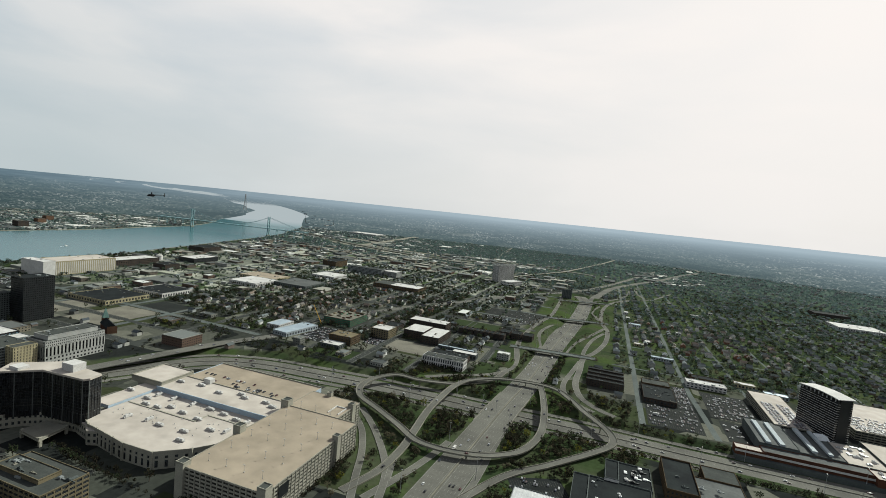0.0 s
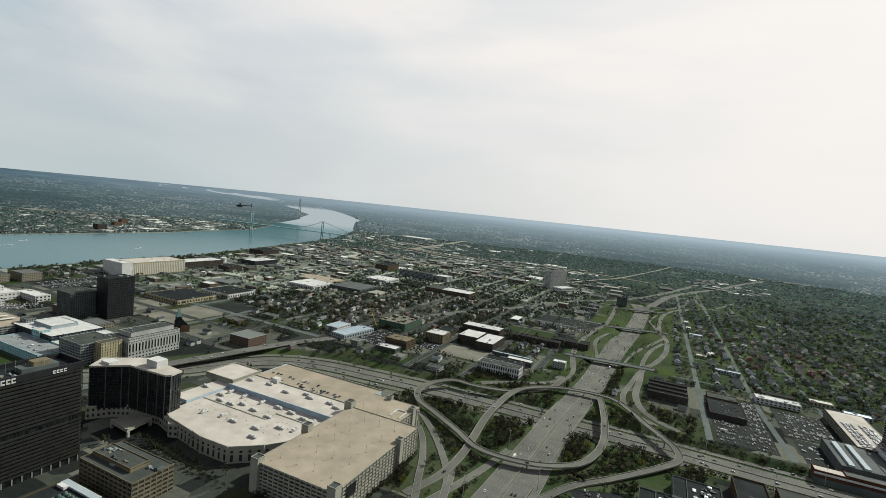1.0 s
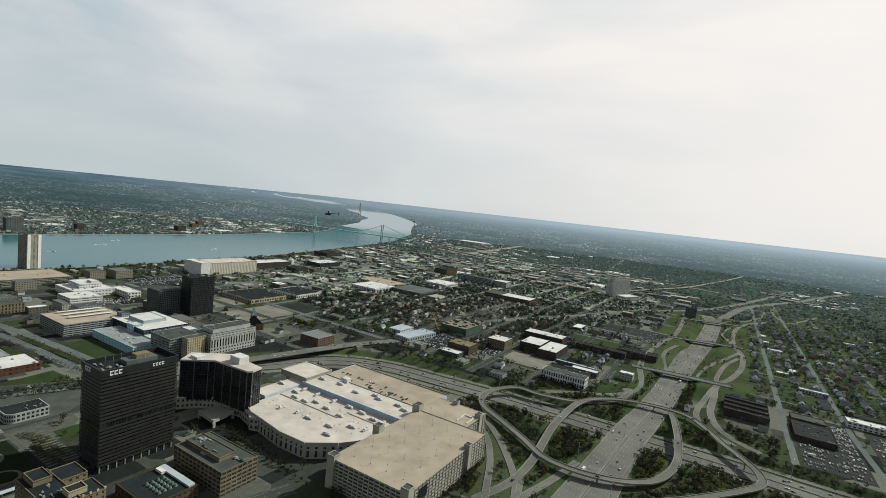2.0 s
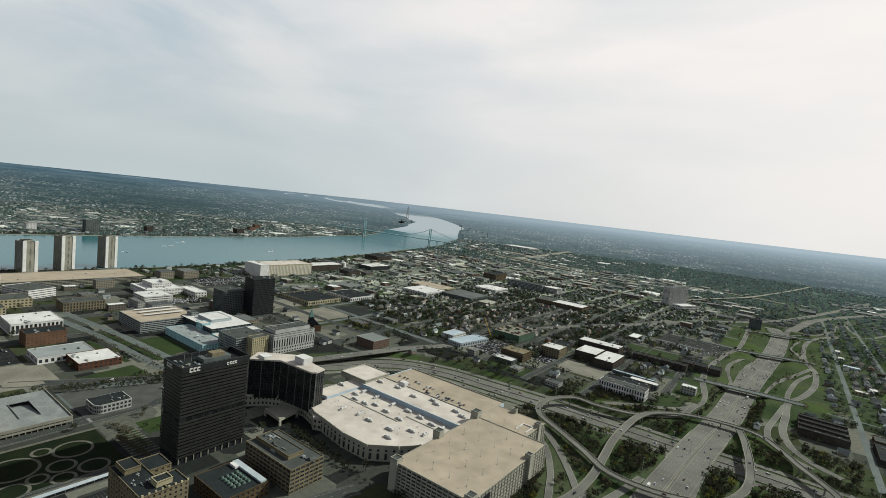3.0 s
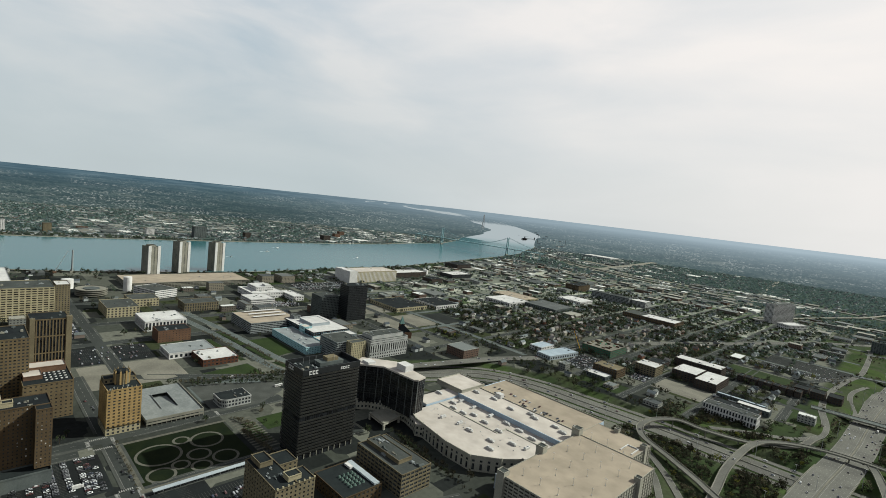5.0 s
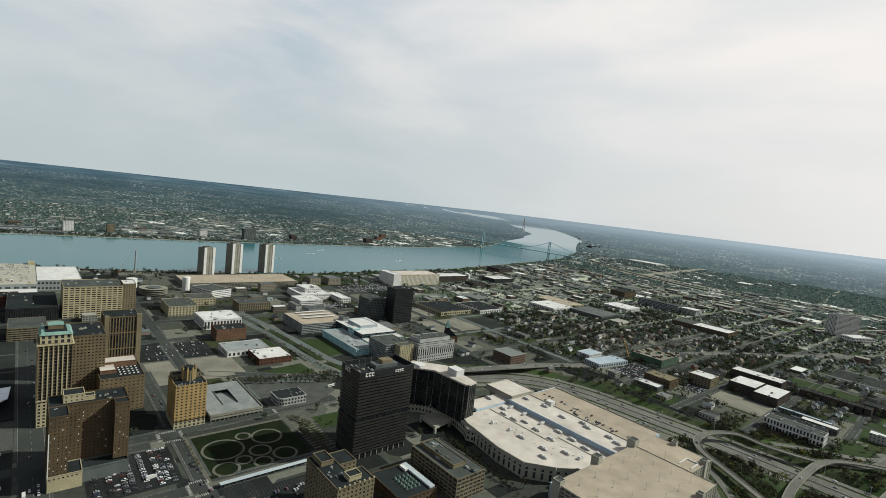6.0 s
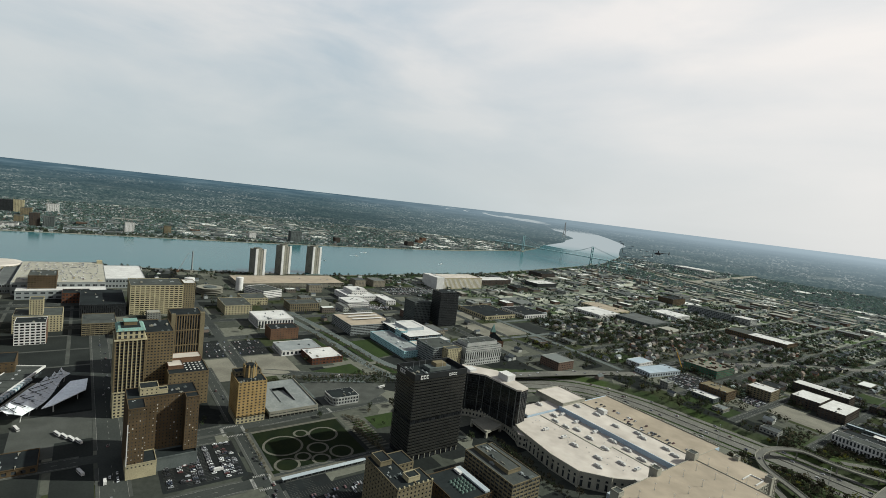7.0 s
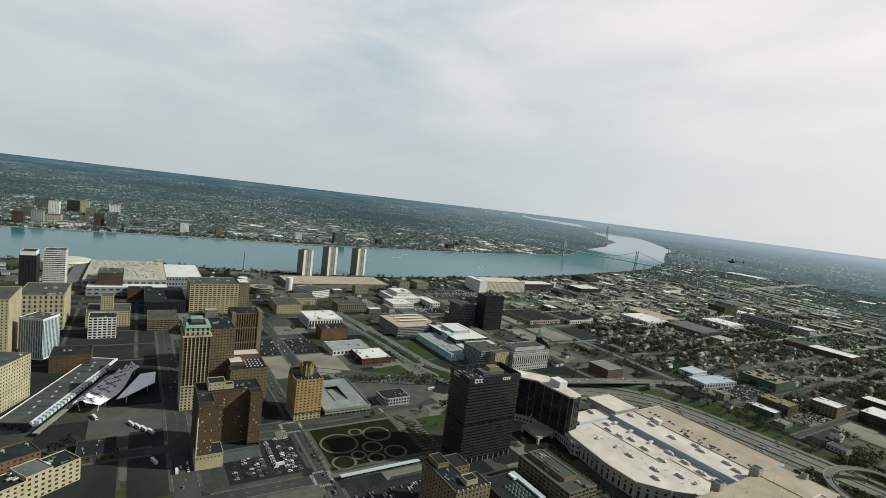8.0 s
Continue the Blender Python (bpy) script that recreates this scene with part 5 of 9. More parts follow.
# dark glass casino hotel, a slab bent at an obtuse angle
th = thing("casino_hotel", "black glass hotel slab bent in two, with a white roof", "building", -547, 355)
C = (-547, 355)
outline = [(x - C[0], y - C[1]) for x, y in [(-590, 322), (-562, 350), (-506, 354), (-503, 359), (-506, 374), (-570, 378), (-606, 346)]]
part("core", Mesh().prism(outline, 12, 61), GLASS_DARK, th, "black glass walls")
m = Mesh()
fl = Mesh()
ribs = []
for (xa, ya), (xb, yb) in zip(outline, outline[1:] + outline[:1]):
    L = math.hypot(xb - xa, yb - ya)
    n = max(2, int(L / 3.6))
    ux, uy = (xb - xa) / L, (yb - ya) / L
    for k in range(n + 1):
        x, y = xa + (xb - xa) * k / n, ya + (yb - ya) * k / n
        w = 0.45 if k % 4 == 0 else 0.16
        (ribs.append(Mesh()) or ribs[-1] if k % 4 == 0 else m).prism([(x - ux * w - uy * 0.3, y - uy * w + ux * 0.3), (x - ux * w + uy * 0.35, y - uy * w - ux * 0.35), (x + ux * w + uy * 0.35, y + uy * w - ux * 0.35), (x + ux * w - uy * 0.3, y + uy * w + ux * 0.3)], 12, 61)
    for z in [24] + [24 + 3.4 * k for k in range(1, 11)]:
        t = 0.5 if z == 24 else 0.14
        fl.prism([(xa + uy * 0.2, ya - ux * 0.2), (xb + uy * 0.2, yb - ux * 0.2), (xb - uy * 0.2, yb + ux * 0.2), (xa - uy * 0.2, ya + ux * 0.2)], z, z + t)
part("mullions", m, DARK_METAL, th, "", "stuff")
for r in ribs:
    part("rib", r, BLUE_GREY, th, "pale metal rib")
part("floor_edging", fl, BRONZE_BAND, th, "", "stuff")
part("roof", Mesh().prism([(x * 1.015, y * 1.015) for x, y in outline], 61, 63), WHITE_ROOF, th, "white roof slab")
part("penthouse", Mesh().box(-2, 6, 63, 16, 20, 71), WHITE, th, "white lift house")
part("penthouse", Mesh().box(-44, -20, 63, -30, -8, 66), WHITE, th)
part("stair_fin", Mesh().box(38.5, 2, 12, 40.8, 7, 62), STEEL, th, "pale metal fin at the end wall")
claim(-608, 320, -500, 382)

th = thing("casino_podium", "cream curved podium with arched openings and an entrance canopy", "building", -547, 340)
outer = [(-603, 338), (-598, 326), (-590, 319), (-576, 340), (-560, 351), (-520, 358), (-496, 352), (-485, 345), (-470, 352), (-500, 385), (-560, 384)]
part("wall", Mesh().prism([(x + 547, y - 340) for x, y in outer], -0.3, 15), CASINO_STONE, th)
part("roof", Mesh().prism([((x + 547) * 0.985, (y - 340) * 0.985 + 0.4) for x, y in outer], 14.9, 15.5), WHITE_ROOF, th)
m = Mesh()
for (xa, ya), (xb, yb) in zip(outer[1:8], outer[2:9]):
    L = math.hypot(xb - xa, yb - ya)
    n = max(1, int(L / 4.5))
    ux, uy = (xb - xa) / L, (yb - ya) / L
    for k in range(n):
        for z in (3, 9.5):
            a, b = (k + 0.28) / n, (k + 0.72) / n
            p, q = (xa + (xb - xa) * a + uy * 0.1 + 547, ya + (yb - ya) * a - ux * 0.1 - 340), (xa + (xb - xa) * b + uy * 0.1 + 547, ya + (yb - ya) * b - ux * 0.1 - 340)
            m.quad((*p, z), (*q, z), (*q, z + 3), (*p, z + 3))
part("window", m, GLASS, th, "", "stuff")
cp = [(-550 + 547, 323 - 340), (-516 + 547, 320 - 340), (-522 + 547, 352 - 340), (-552 + 547, 348 - 340)]
part("canopy", Mesh().prism(cp, 6.8, 9), CONCRETE, th, "flat pale concrete entrance canopy")
part("canopy_edge", Mesh().prism([(x * 1.01, y * 1.03) for x, y in cp], 6.3, 7.6), CASINO_STONE, th)
for x, y in cp:
    part("column", Mesh().box(x * 0.95 - 1.3, y * 0.9 - 1.3, -0.3, x * 0.95 + 1.3, y * 0.9 + 1.3, 9.6), CASINO_STONE, th)
claim(-606, 316, -480, 386)

# the casino: a large white-roofed hall with raised roofs on two sides
th = thing("casino_hall", "large cream casino hall with white roofs at several levels", "building", -440, 450)
hall = [(-512, 372), (-508, 359), (-492, 352), (-478, 350), (-448, 345), (-430, 342), (-392, 343), (-366, 366), (-352, 386), (-340, 386), (-340, 540), (-512, 540)]
loc = [(x + 440, y - 450) for x, y in hall]
part("wall", Mesh().prism(loc, -0.3, 17.4), CASINO_STONE, th)
part("roof", Mesh().prism([(x * 0.992, y * 0.992) for x, y in loc], 17.2, 17.7), WHITE_ROOF, th, "white membrane roof")
for (xa, ya), (xb, yb) in zip(loc[:9], loc[1:10]):
    m = Mesh()
    L = math.hypot(xb - xa, yb - ya)
    ux, uy = (xb - xa) / L, (yb - ya) / L
    m.prism([(xa + uy * 0.3, ya - ux * 0.3), (xb + uy * 0.3, yb - ux * 0.3), (xb - uy * 0.5, yb + ux * 0.5), (xa - uy * 0.5, ya + ux * 0.5)], 16.4, 18.5)
    part("parapet", m, CASINO_STONE, th)
m = Mesh()
for (xa, ya), (xb, yb) in zip(loc[:9], loc[1:10]):
    L = math.hypot(xb - xa, yb - ya)
    ux, uy = (xb - xa) / L, (yb - ya) / L
    n = max(1, int(L / 7))
    for k in range(n):
        a, b = (k + 0.3) / n, (k + 0.62) / n
        for z, hh in ((2, 7), (11, 2.5)):
            p, q = (xa + (xb - xa) * a + uy * 0.12, ya + (yb - ya) * a - ux * 0.12), (xa + (xb - xa) * b + uy * 0.12, ya + (yb - ya) * b - ux * 0.12)
            m.quad((*p, z), (*q, z), (*q, z + hh), (*p, z + hh))
part("window", m, GLASS, th, "", "stuff")
for xa, ya in loc[:9]:
    part("pilaster", Mesh().box(xa - 1.0, ya - 1.0, -0.3, xa + 1.0, ya + 1.0, 18.9), CASINO_STONE, th)
# raised roofs
part("upper_wall", Mesh().box(-72, 0, 17, 97, 108, 22.8), WALL_BLUE, th, "pale blue metal wall of the raised roof")
part("upper_roof", Mesh().box(-71.5, 0.5, 22.6, 96.5, 44, 23.2), WHITE_ROOF, th)
part("upper_parapet", Mesh().box(-72.2, -0.4, 22.4, 97, 0.4, 24.0), WALL_BLUE, th, "pale blue parapet")
part("deck", Mesh().box(-70, 44.2, 22.5, 96.5, 107.5, 23.1), GARAGE_ROOF, th, "rooftop parking deck")
part("upper_wall", Mesh().box(-118, 12.3, -0.3, -75.2, 62, 20.5), CASINO_STONE, th)
part("upper_wall", Mesh().box(-98, -62, 17, -72.2, 12, 20.2), WALL_BLUE, th)
part("upper_roof", Mesh().box(-97.6, -61.6, 20.0, -72.5, 11.7, 20.7), WHITE_ROOF, th)
part("upper_roof", Mesh().box(-117.5, 12.8, 20.3, -75.6, 61.5, 21.02), WHITE_ROOF, th)
part("roof_block", Mesh().box(-120, 4, 20, -69, 54, 26.5), CASINO_STONE, th)
part("roof_block_top", Mesh().box(-119.4, 4.6, 26.3, -69.6, 53.4, 26.9), WHITE_ROOF, th)
for x0, y0, x1, y1 in ((-120, 4, -69, 4.8), (-120, 53.2, -69, 54), (-120, 4.8, -119.2, 53.2), (-69.8, 4.8, -69, 53.2)):
    part("parapet", Mesh().box(x0, y0, 26, x1, y1, 28), CASINO_STONE, th)
part("deck_wall", Mesh().box(-70, 107.4, 22, 97, 108.2, 24.4), CASINO_STONE, th)
part("deck_wall", Mesh().box(-70, 43.6, 22.6, 97, 44.2, 24.2), CASINO_STONE, th)
part("stair_house", Mesh().box(-36, 39, 22, -26, 47, 29), WHITE, th, "white stair house")
part("roof_kerb", Mesh().box(-70, -40, 17.5, 30, -38.5, 18.4), CASINO_STONE, th)
part("roof_kerb", Mesh().box(30, -40, 17.5, 31.5, -20, 18.4), CASINO_STONE, th)
part("roof_kerb", Mesh().box(30, -21.5, 17.5, 88, -20, 18.4), CASINO_STONE, th)
# white air handlers in two long rows
unit = Mesh()
unit.box(-4.2, -1.7, 0.4, 4.2, 1.7, 2.6)
unit.box(-5.6, -1.3, 0.4, -4.2, 1.3, 1.9)
unit.box(4.2, -1.0, 0.4, 5.2, 1.0, 1.6)
unit.box(-3.6, -1.2, 2.6, -0.6, 1.2, 3.1)
unit.tube((2, 0, 2.6), (2, 0, 3.3), 0.9, n=8)
for dx in (-3.5, 3.5):
    unit.box(dx - 0.3, -1.6, 0, dx + 0.3, 1.6, 0.4)
ume = unit.data("air_handler")
spots = [(-60, -22), (-58, -8), (-48, -34), (-34, -8), (-30, -34), (-18, -26), (-12, -60), (-4, -8), (4, -30), (8, -64), (22, -8), (30, -34), (44, -10), (40, -62), (66, -14), (60, -46), (-36, -66), (52, -78), (76, -40), (80, -14)]
for x, y in spots:
    ob = part("air_handler", ume, WHITE, th, "white rooftop air handler")
    ob.location = (x, y, 17.7)
    ob.rotation_euler.z = radians(90 if (x * 7 + y) % 3 < 1 else 0)
for x, y in ((-60, 26), (-30, 30), (4, 24), (30, 34), (40, 28), (70, 30), (-86, 22), (-90, -20), (84, 24)):
    ob = part("air_handler", ume, WHITE, th, "white rooftop air handler")
    ob.location = (x, y, 23.2 if x > -75 else 20.8)
rnd = random.Random(4)
for k in range(46):
    x, y = rnd.uniform(-66, 70), rnd.uniform(-70, -4)
    part("roof_vent", Mesh().tube((x, y, 17.6), (x, y, 18.4 + rnd.random() * 0.5), 0.45, n=7), STEEL, th)
claim(-568, 334, -340, 560)

# the casino's garage: seven levels with open bands, stair towers at the corners
th = thing("parking_garage", "seven-level cream parking garage with open bands and stair towers", "parking garage", -292, 402)
GA, GB = (-46, -78, 47, 76), (-46, 76, 22, 128)


def garage_block(x0, y0, x1, y1, h, levels):
    fh = h / levels
    slab = Mesh().box(x0 + 0.3, y0 + 0.3, -0.25, x1 - 0.3, y1 - 0.3, 0.25).data("floor_slab")
    up = Mesh()
    for a in ((x0, y0, x1, y0 + 0.35), (x0, y1 - 0.35, x1, y1), (x0, y0 + 0.35, x0 + 0.35, y1 - 0.35), (x1 - 0.35, y0 + 0.35, x1, y1 - 0.35)):
        up.box(a[0], a[1], -0.7, a[2], a[3], 1.15)
    ume2 = up.data("spandrel")
    for k in range(levels + 1):
        ob = part("floor_slab", slab, GARAGE_ROOF if k == levels else CONCRETE, th)
        ob.location.z = k * fh
        ob = part("spandrel", ume2, CASINO_STONE, th, "cream concrete spandrel")
        ob.location.z = k * fh
    pillar = Mesh().box(-0.48, -0.48, -0.3, 0.48, 0.48, h + 1).data("column")
    posts = [(x0 + k * (x1 - x0) / int((x1 - x0) / 6), y) for k in range(int((x1 - x0) / 6) + 1) for y in (y0, y1)]
    posts += [(x, y0 + k * (y1 - y0) / int((y1 - y0) / 6)) for k in range(1, int((y1 - y0) / 6)) for x in (x0, x1)]
    for x, y in posts:
        part("column", pillar, CASINO_STONE, th).location = (x, y, 0)
    # plain grey solid fill behind the open bands
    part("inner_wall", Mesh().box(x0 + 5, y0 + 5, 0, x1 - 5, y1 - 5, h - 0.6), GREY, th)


garage_block(*GA, 28.6, 8)
garage_block(GB[0], GB[1] + 0.4, GB[2], GB[3], 28.2, 8)
top = Mesh().box(GA[0] + 0.4, GA[1] + 0.4, 28.86, GA[2] - 0.4, GA[3] + 0.4, 28.95)
part("roof_deck", top, GARAGE_ROOF, th, "empty tan concrete roof deck")
part("roof_deck", Mesh().box(GB[0] + 0.4, GB[1] + 0.6, 28.46, GB[2] - 0.4, GB[3] - 0.4, 28.93), GARAGE_ROOF, th, "empty tan concrete roof deck")
for x, y, h, w in ((-43, -76, 33, 4.5), (44.5, -75, 34, 4.5), (47, 34, 33, 3.4), (-47, -2, 36, 4.5), (-47, 76, 36, 5), (20, 112, 33, 3.5), (-20, 127, 33, 3)):
    part("stair_tower", Mesh().box(x - w, y - w, -0.3, x + w, y + w, h), CASINO_STONE, th, "cream stair tower")
    part("stair_roof", Mesh().box(x - w + 0.6, y - w + 0.6, h - 0.1, x + w - 0.6, y + w - 0.6, h + 0.25), GREY_ROOF, th)
    for a in ((x - w, y - w, x + w, y - w + 0.5), (x - w, y + w - 0.5, x + w, y + w), (x - w, y - w + 0.5, x - w + 0.5, y + w - 0.5), (x + w - 0.5, y - w + 0.5, x + w, y + w - 0.5)):
        part("parapet", Mesh().box(a[0], a[1], h - 0.3, a[2], a[3], h + 1), CASINO_STONE, th)
for x0, y0, x1, y1 in ((4, 84, 5, 104), (5, 103, 18, 104), (17, 84, 18, 104)):
    part("ramp_wall", Mesh().box(x0, y0, 28.9, x1, y1, 30.1), WHITE, th, "white ramp wall")
for i in range(4):
    for k in range(6):
        x, y = -30 + i * 20, -60 + k * 28
        if x > 18 and y > 74:
            continue
        m = Mesh().tube((x, y, 28.9), (x, y, 29.8), 0.5, n=8)
        m.tube((x, y, 29.8), (x, y, 36), 0.14, 0.1)
        m.box(x - 1.2, y - 0.2, 35.9, x + 1.2, y + 0.2, 36.2)
        part("lamp_post", m, STEEL, th, "lamp post on a concrete base")
part("sign", Mesh().box(47.3, -60, 15, 47.8, -46, 26), DARK_METAL, th, "dark sign board")
claim(-342, 320, -242, 535)
part("link_building", Mesh().box(-62, -62, -0.3, -46.5, -44, 16), PALE_BLUE, th, "pale blue link building")

# far casino: striped tower, podium, white-roofed garages
th = thing("striped_tower", "casino tower with white bands and a curved silver crown", "building", 321, 846, 0, 24)
W2, D2 = 12.0, 33.0
part("core", Mesh().box(-W2 + 0.5, -D2 + 0.5, -0.3, W2 - 0.5, D2 - 0.5, 66), GLASS_DARK, th)
bme2 = Mesh().box(-W2, -D2, 0, W2, D2, 0.3).data("white_band")
for k in range(17):
    ob = part("white_band", bme2, WHITE, th)
    ob.location.z = 10 + k * 3.3
part("end_wall", Mesh().box(-W2 + 4, -D2 - 0.3, -0.3, W2 - 4, -D2 + 3, 68), DARK_METAL, th, "dark metal strip in the end wall")
m = Mesh()
n = 14
for k in range(n):
    a, b = k / n, (k + 1) / n
    ya, yb = -D2 - 1.5 + a * (2 * D2 + 3), -D2 - 1.5 + b * (2 * D2 + 3)
    za, zb = 69 + 3.4 * math.sin(a * math.pi * 0.75 + 0.5), 69 + 3.4 * math.sin(b * math.pi * 0.75 + 0.5)
    m.quad((-W2 - 1.5, ya, za), (W2 + 1.5, ya, za), (W2 + 1.5, yb, zb), (-W2 - 1.5, yb, zb))
    m.quad((-W2 - 1.5, ya, za - 1.1), (-W2 - 1.5, ya, za), (-W2 - 1.5, yb, zb), (-W2 - 1.5, yb, zb - 1.1))
    m.quad((W2 + 1.5, yb, zb - 1.1), (W2 + 1.5, yb, zb), (W2 + 1.5, ya, za), (W2 + 1.5, ya, za - 1.1))
    m.quad((-W2 - 1.5, ya, za - 1.1), (-W2 - 1.5, yb, zb - 1.1), (W2 + 1.5, yb, zb - 1.1), (W2 + 1.5, ya, za - 1.1))
part("crown", m, WHITE, th, "curved silver-white roof crown")
part("crown_wall", Mesh().box(-W2 + 0.8, -D2 + 1, 66, W2 - 0.8, D2 - 1, 69.5), GLASS_DARK, th)
for k in range(9):
    part("crown_rib", Mesh().box(-W2 - 1, -D2 + 4 + k * 7, 66, -W2 + 0.4, -D2 + 4.8 + k * 7, 70.5), STEEL, th)
claim(290, 805, 350, 890)


def cars_on(th_list, x0, y0, x1, y1, z, rows_along, seed, fill=0.7):
    th_list.append((x0, y0, x1, y1, z, rows_along, seed, fill))


FAR_LOTS = []
building("parking_garage", "white-roofed parking garage with cars on the roof", 256, 822, 306, 978, 14, 4, 8, 24, CONCRETE, GLASS_DARK, WHITE_ROOF, units=0, category="parking garage", open_w=0.9, open_h=0.5)
cars_on(FAR_LOTS, 262, 826, 302, 925, 14.2, "y", 1, 0.75)
building("parking_garage", "wide white-roofed parking garage with cars on the roof", 372, 868, 500, 1020, 14, 4, 16, 20, CONCRETE, GLASS_DARK, WHITE_ROOF, units=0, category="parking garage", open_w=0.9, open_h=0.5)
cars_on(FAR_LOTS, 376, 872, 496, 940, 14.2, "x", 2, 0.75)
th = thing("casino_annex", "low casino annex with grey metal roofs and a dark red front", "building", 275, 768)
for x0, y0, x1, y1, h, w, r in ((-90, -52, -55, -36, 8, RED, WHITE_ROOF), (-58, -50, 60, -30, 9, RED, BLUE_GREY), (-58, -30, -12, 60, 13, GREY, BLUE_GREY), (-12, -30, 40, 62, 11, BLUE_GREY, BLUE_GREY), (40, -30, 86, 40, 10, GREY, WHITE_ROOF), (60, -58, 120, -30, 9, RED, WHITE_ROOF), (86, -30, 130, 60, 12, GREY, WHITE_ROOF)):
    wing(th, x0, y0, x1, y1, -0.3, h, 0, 0, 0, w, None, r)
part("retaining_wall", Mesh().box(-89.5, -57.5, -7, 129.5, -20, -0.3), GREY, th, "grey concrete retaining wall")
for x0, x1 in ((-50, -44), (-34, -28), (2, 8), (20, 25)):
    part("light_shelf", Mesh().box(x0, -28, 13.3, x1, 50, 16), PALE_BLUE, th, "pale metal roof monitor")
part("fascia", Mesh().box(-90.4, -52.5, 4, 60, -52, 6.5), WHITE, th, "white fascia band")
part("sail", Mesh().prism([(24, 30), (44, 36), (40, 48), (22, 44)], 11, 17, inset=0.35), FABRIC, th)
rooftop(th, 42, -28, 84, 38, 10.3, 14, 7, [WHITE, STEEL], 8)
rooftop(th, 62, -56, 118, -32, 9.3, 8, 8, [WHITE, STEEL], 7)
claim(180, 705, 410, 832)

# workshops along the near slip road
th = building("workshop", "low workshop with a ribbed pale metal roof", -62, 436, -16, 477, 9, 2, 8, 6, GREY, roof=STEEL, units=1)
for k in range(16):
    part("roof_rib", Mesh().box(-22 + k * 2.9, -20, 9, -21.4 + k * 2.9, 20, 9.5), STEEL, th)
th = thing("workshop", "sprawling dark-roofed workshop with partition walls and sheds", "building", 32, 530)
for x0, y0, x1, y1, h in ((-40, -58, -24, 5, 10), (-24, -58, 38, 8, 9), (-8, 8, 6, 52, 11), (6, 8, 40, 58, 8)):
    wing(th, x0, y0, x1, y1, -0.3, h, 2, 6, 6, GREY, None, DARK_ROOF, parapet=1.4)
part("wall_panel", Mesh().box(-8.5, 7.4, 5, 6.5, 8, 11.5), WHITE, th, "white end wall")
rooftop(th, 7, 10, 38, 56, 8.2, 12, 10, [STEEL, DARK_METAL, WHITE], 7)
rooftop(th, -22, -56, 36, 6, 9.2, 10, 11, [STEEL, GREY], 5)
claim(-10, 470, 75, 590)
th = thing("warehouse", "dark warehouse with tall parapets and a flat tar roof", "building", 125, 585)
wing(th, -40, -42, -8, 34, -0.3, 13, 3, 8, 14, BROWN, None, DARK_ROOF, parapet=2)
wing(th, -8, -42, 40, 10, -0.3, 10, 2, 10, 10, BROWN, None, BLUE_GREY, parapet=1)
wing(th, 4, 10, 40, 42, -0.3, 11, 2, 8, 8, BROWN, None, GREY_ROOF)
rooftop(th, -38, -40, 38, 8, 13, 5, 13)
claim(84, 540, 168, 630)

# white-piered hall beside the freeway, and its neighbours
building("piered_hall", "long white hall with tall dark windows between piers", -292, 802, -216, 828, 16, 2, 18, 6, WHITE, roof=GREY_ROOF, units=8, open_w=0.55, open_h=0.7)
building("brick_shed", "low dark brick works behind the white hall", -290, 829, -222, 868, 11, 2, 12, 8, BRICK_DARK, units=8)
building("vaulted_shed", "long shed with a bright metal roof", -262, 880, -214, 898, 9, 1, 8, 3, GREY, roof=BRIGHT_ROOF, units=0)
building("long_shed", "long low pale-roofed shed", -300, 905, -225, 915, 8, 1, 14, 2, GREY, roof=BLUE_ROOF, units=2)
building("loft_building", "brick loft building with a bright white roof", -345, 925, -306, 1005, 15, 4, 7, 14, BRICK_DARK, roof=BRIGHT_ROOF, units=3, seed=3)
building("loft_building", "brick loft building with a bright white roof", -392, 945, -347, 1005, 16, 4, 8, 12, BRICK_DARK, roof=BRIGHT_ROOF, units=2, seed=4)
building("loft_building", "long loft building with a white roof and dark windows", -420, 1040, -330, 1078, 16, 4, 16, 7, BRICK_DARK, roof=BRIGHT_ROOF, units=4)
building("office_cube", "square tan office building with a white roof", -448, 902, -408, 942, 18, 5, 7, 7, TAN, roof=BRIGHT_ROOF, units=3)
building("brick_block", "old red brick block with a ragged parapet", -492, 812, -444, 850, 16, 4, 9, 7, BROWN, roof=TAN, units=8)
building("low_shop", "low shop with a flat white roof", -493, 780, -450, 806, 7, 1, 8, 4, GREY, roof=BRIGHT_ROOF, units=4)
building("blue_shed", "low shed with a pale blue roof", -602, 790, -566, 880, 8, 1, 6, 12, PALE_BLUE, roof=BLUE_ROOF, units=2, turn=-8)
building("small_hall", "small hall with two white pitched roofs", -645, 820, -615, 870, 9, 2, 5, 8, WHITE, roof=BLUE_ROOF, units=0)
building("brick_row", "small brick row with dark roofs", -455, 960, -420, 1010, 10, 3, 6, 8, BRICK_DARK, units=3)
GREEN_NET = material("green_sheathing", (0.030, 0.125, 0.072), (0.022, 0.095, 0.056), 0.8, 0.1, 0.8)
RAW_FLOOR = material("raw_floor_concrete", (0.085, 0.080, 0.064), (0.060, 0.056, 0.046), 0.9, 0.1, 0.8)
CRANE_YELLOW = material("crane_yellow_paint", (0.42, 0.25, 0.035), (0.36, 0.21, 0.03), 0.5, 0.1, 0.8)
th = building("unfinished_block", "building under construction with green sheathing between bare floors", -582, 932, -515, 1010, 15, 4, 13, 15, RAW_FLOOR, GREEN_NET, EARTH, units=0, open_w=0.85, open_h=0.6, category="building site")
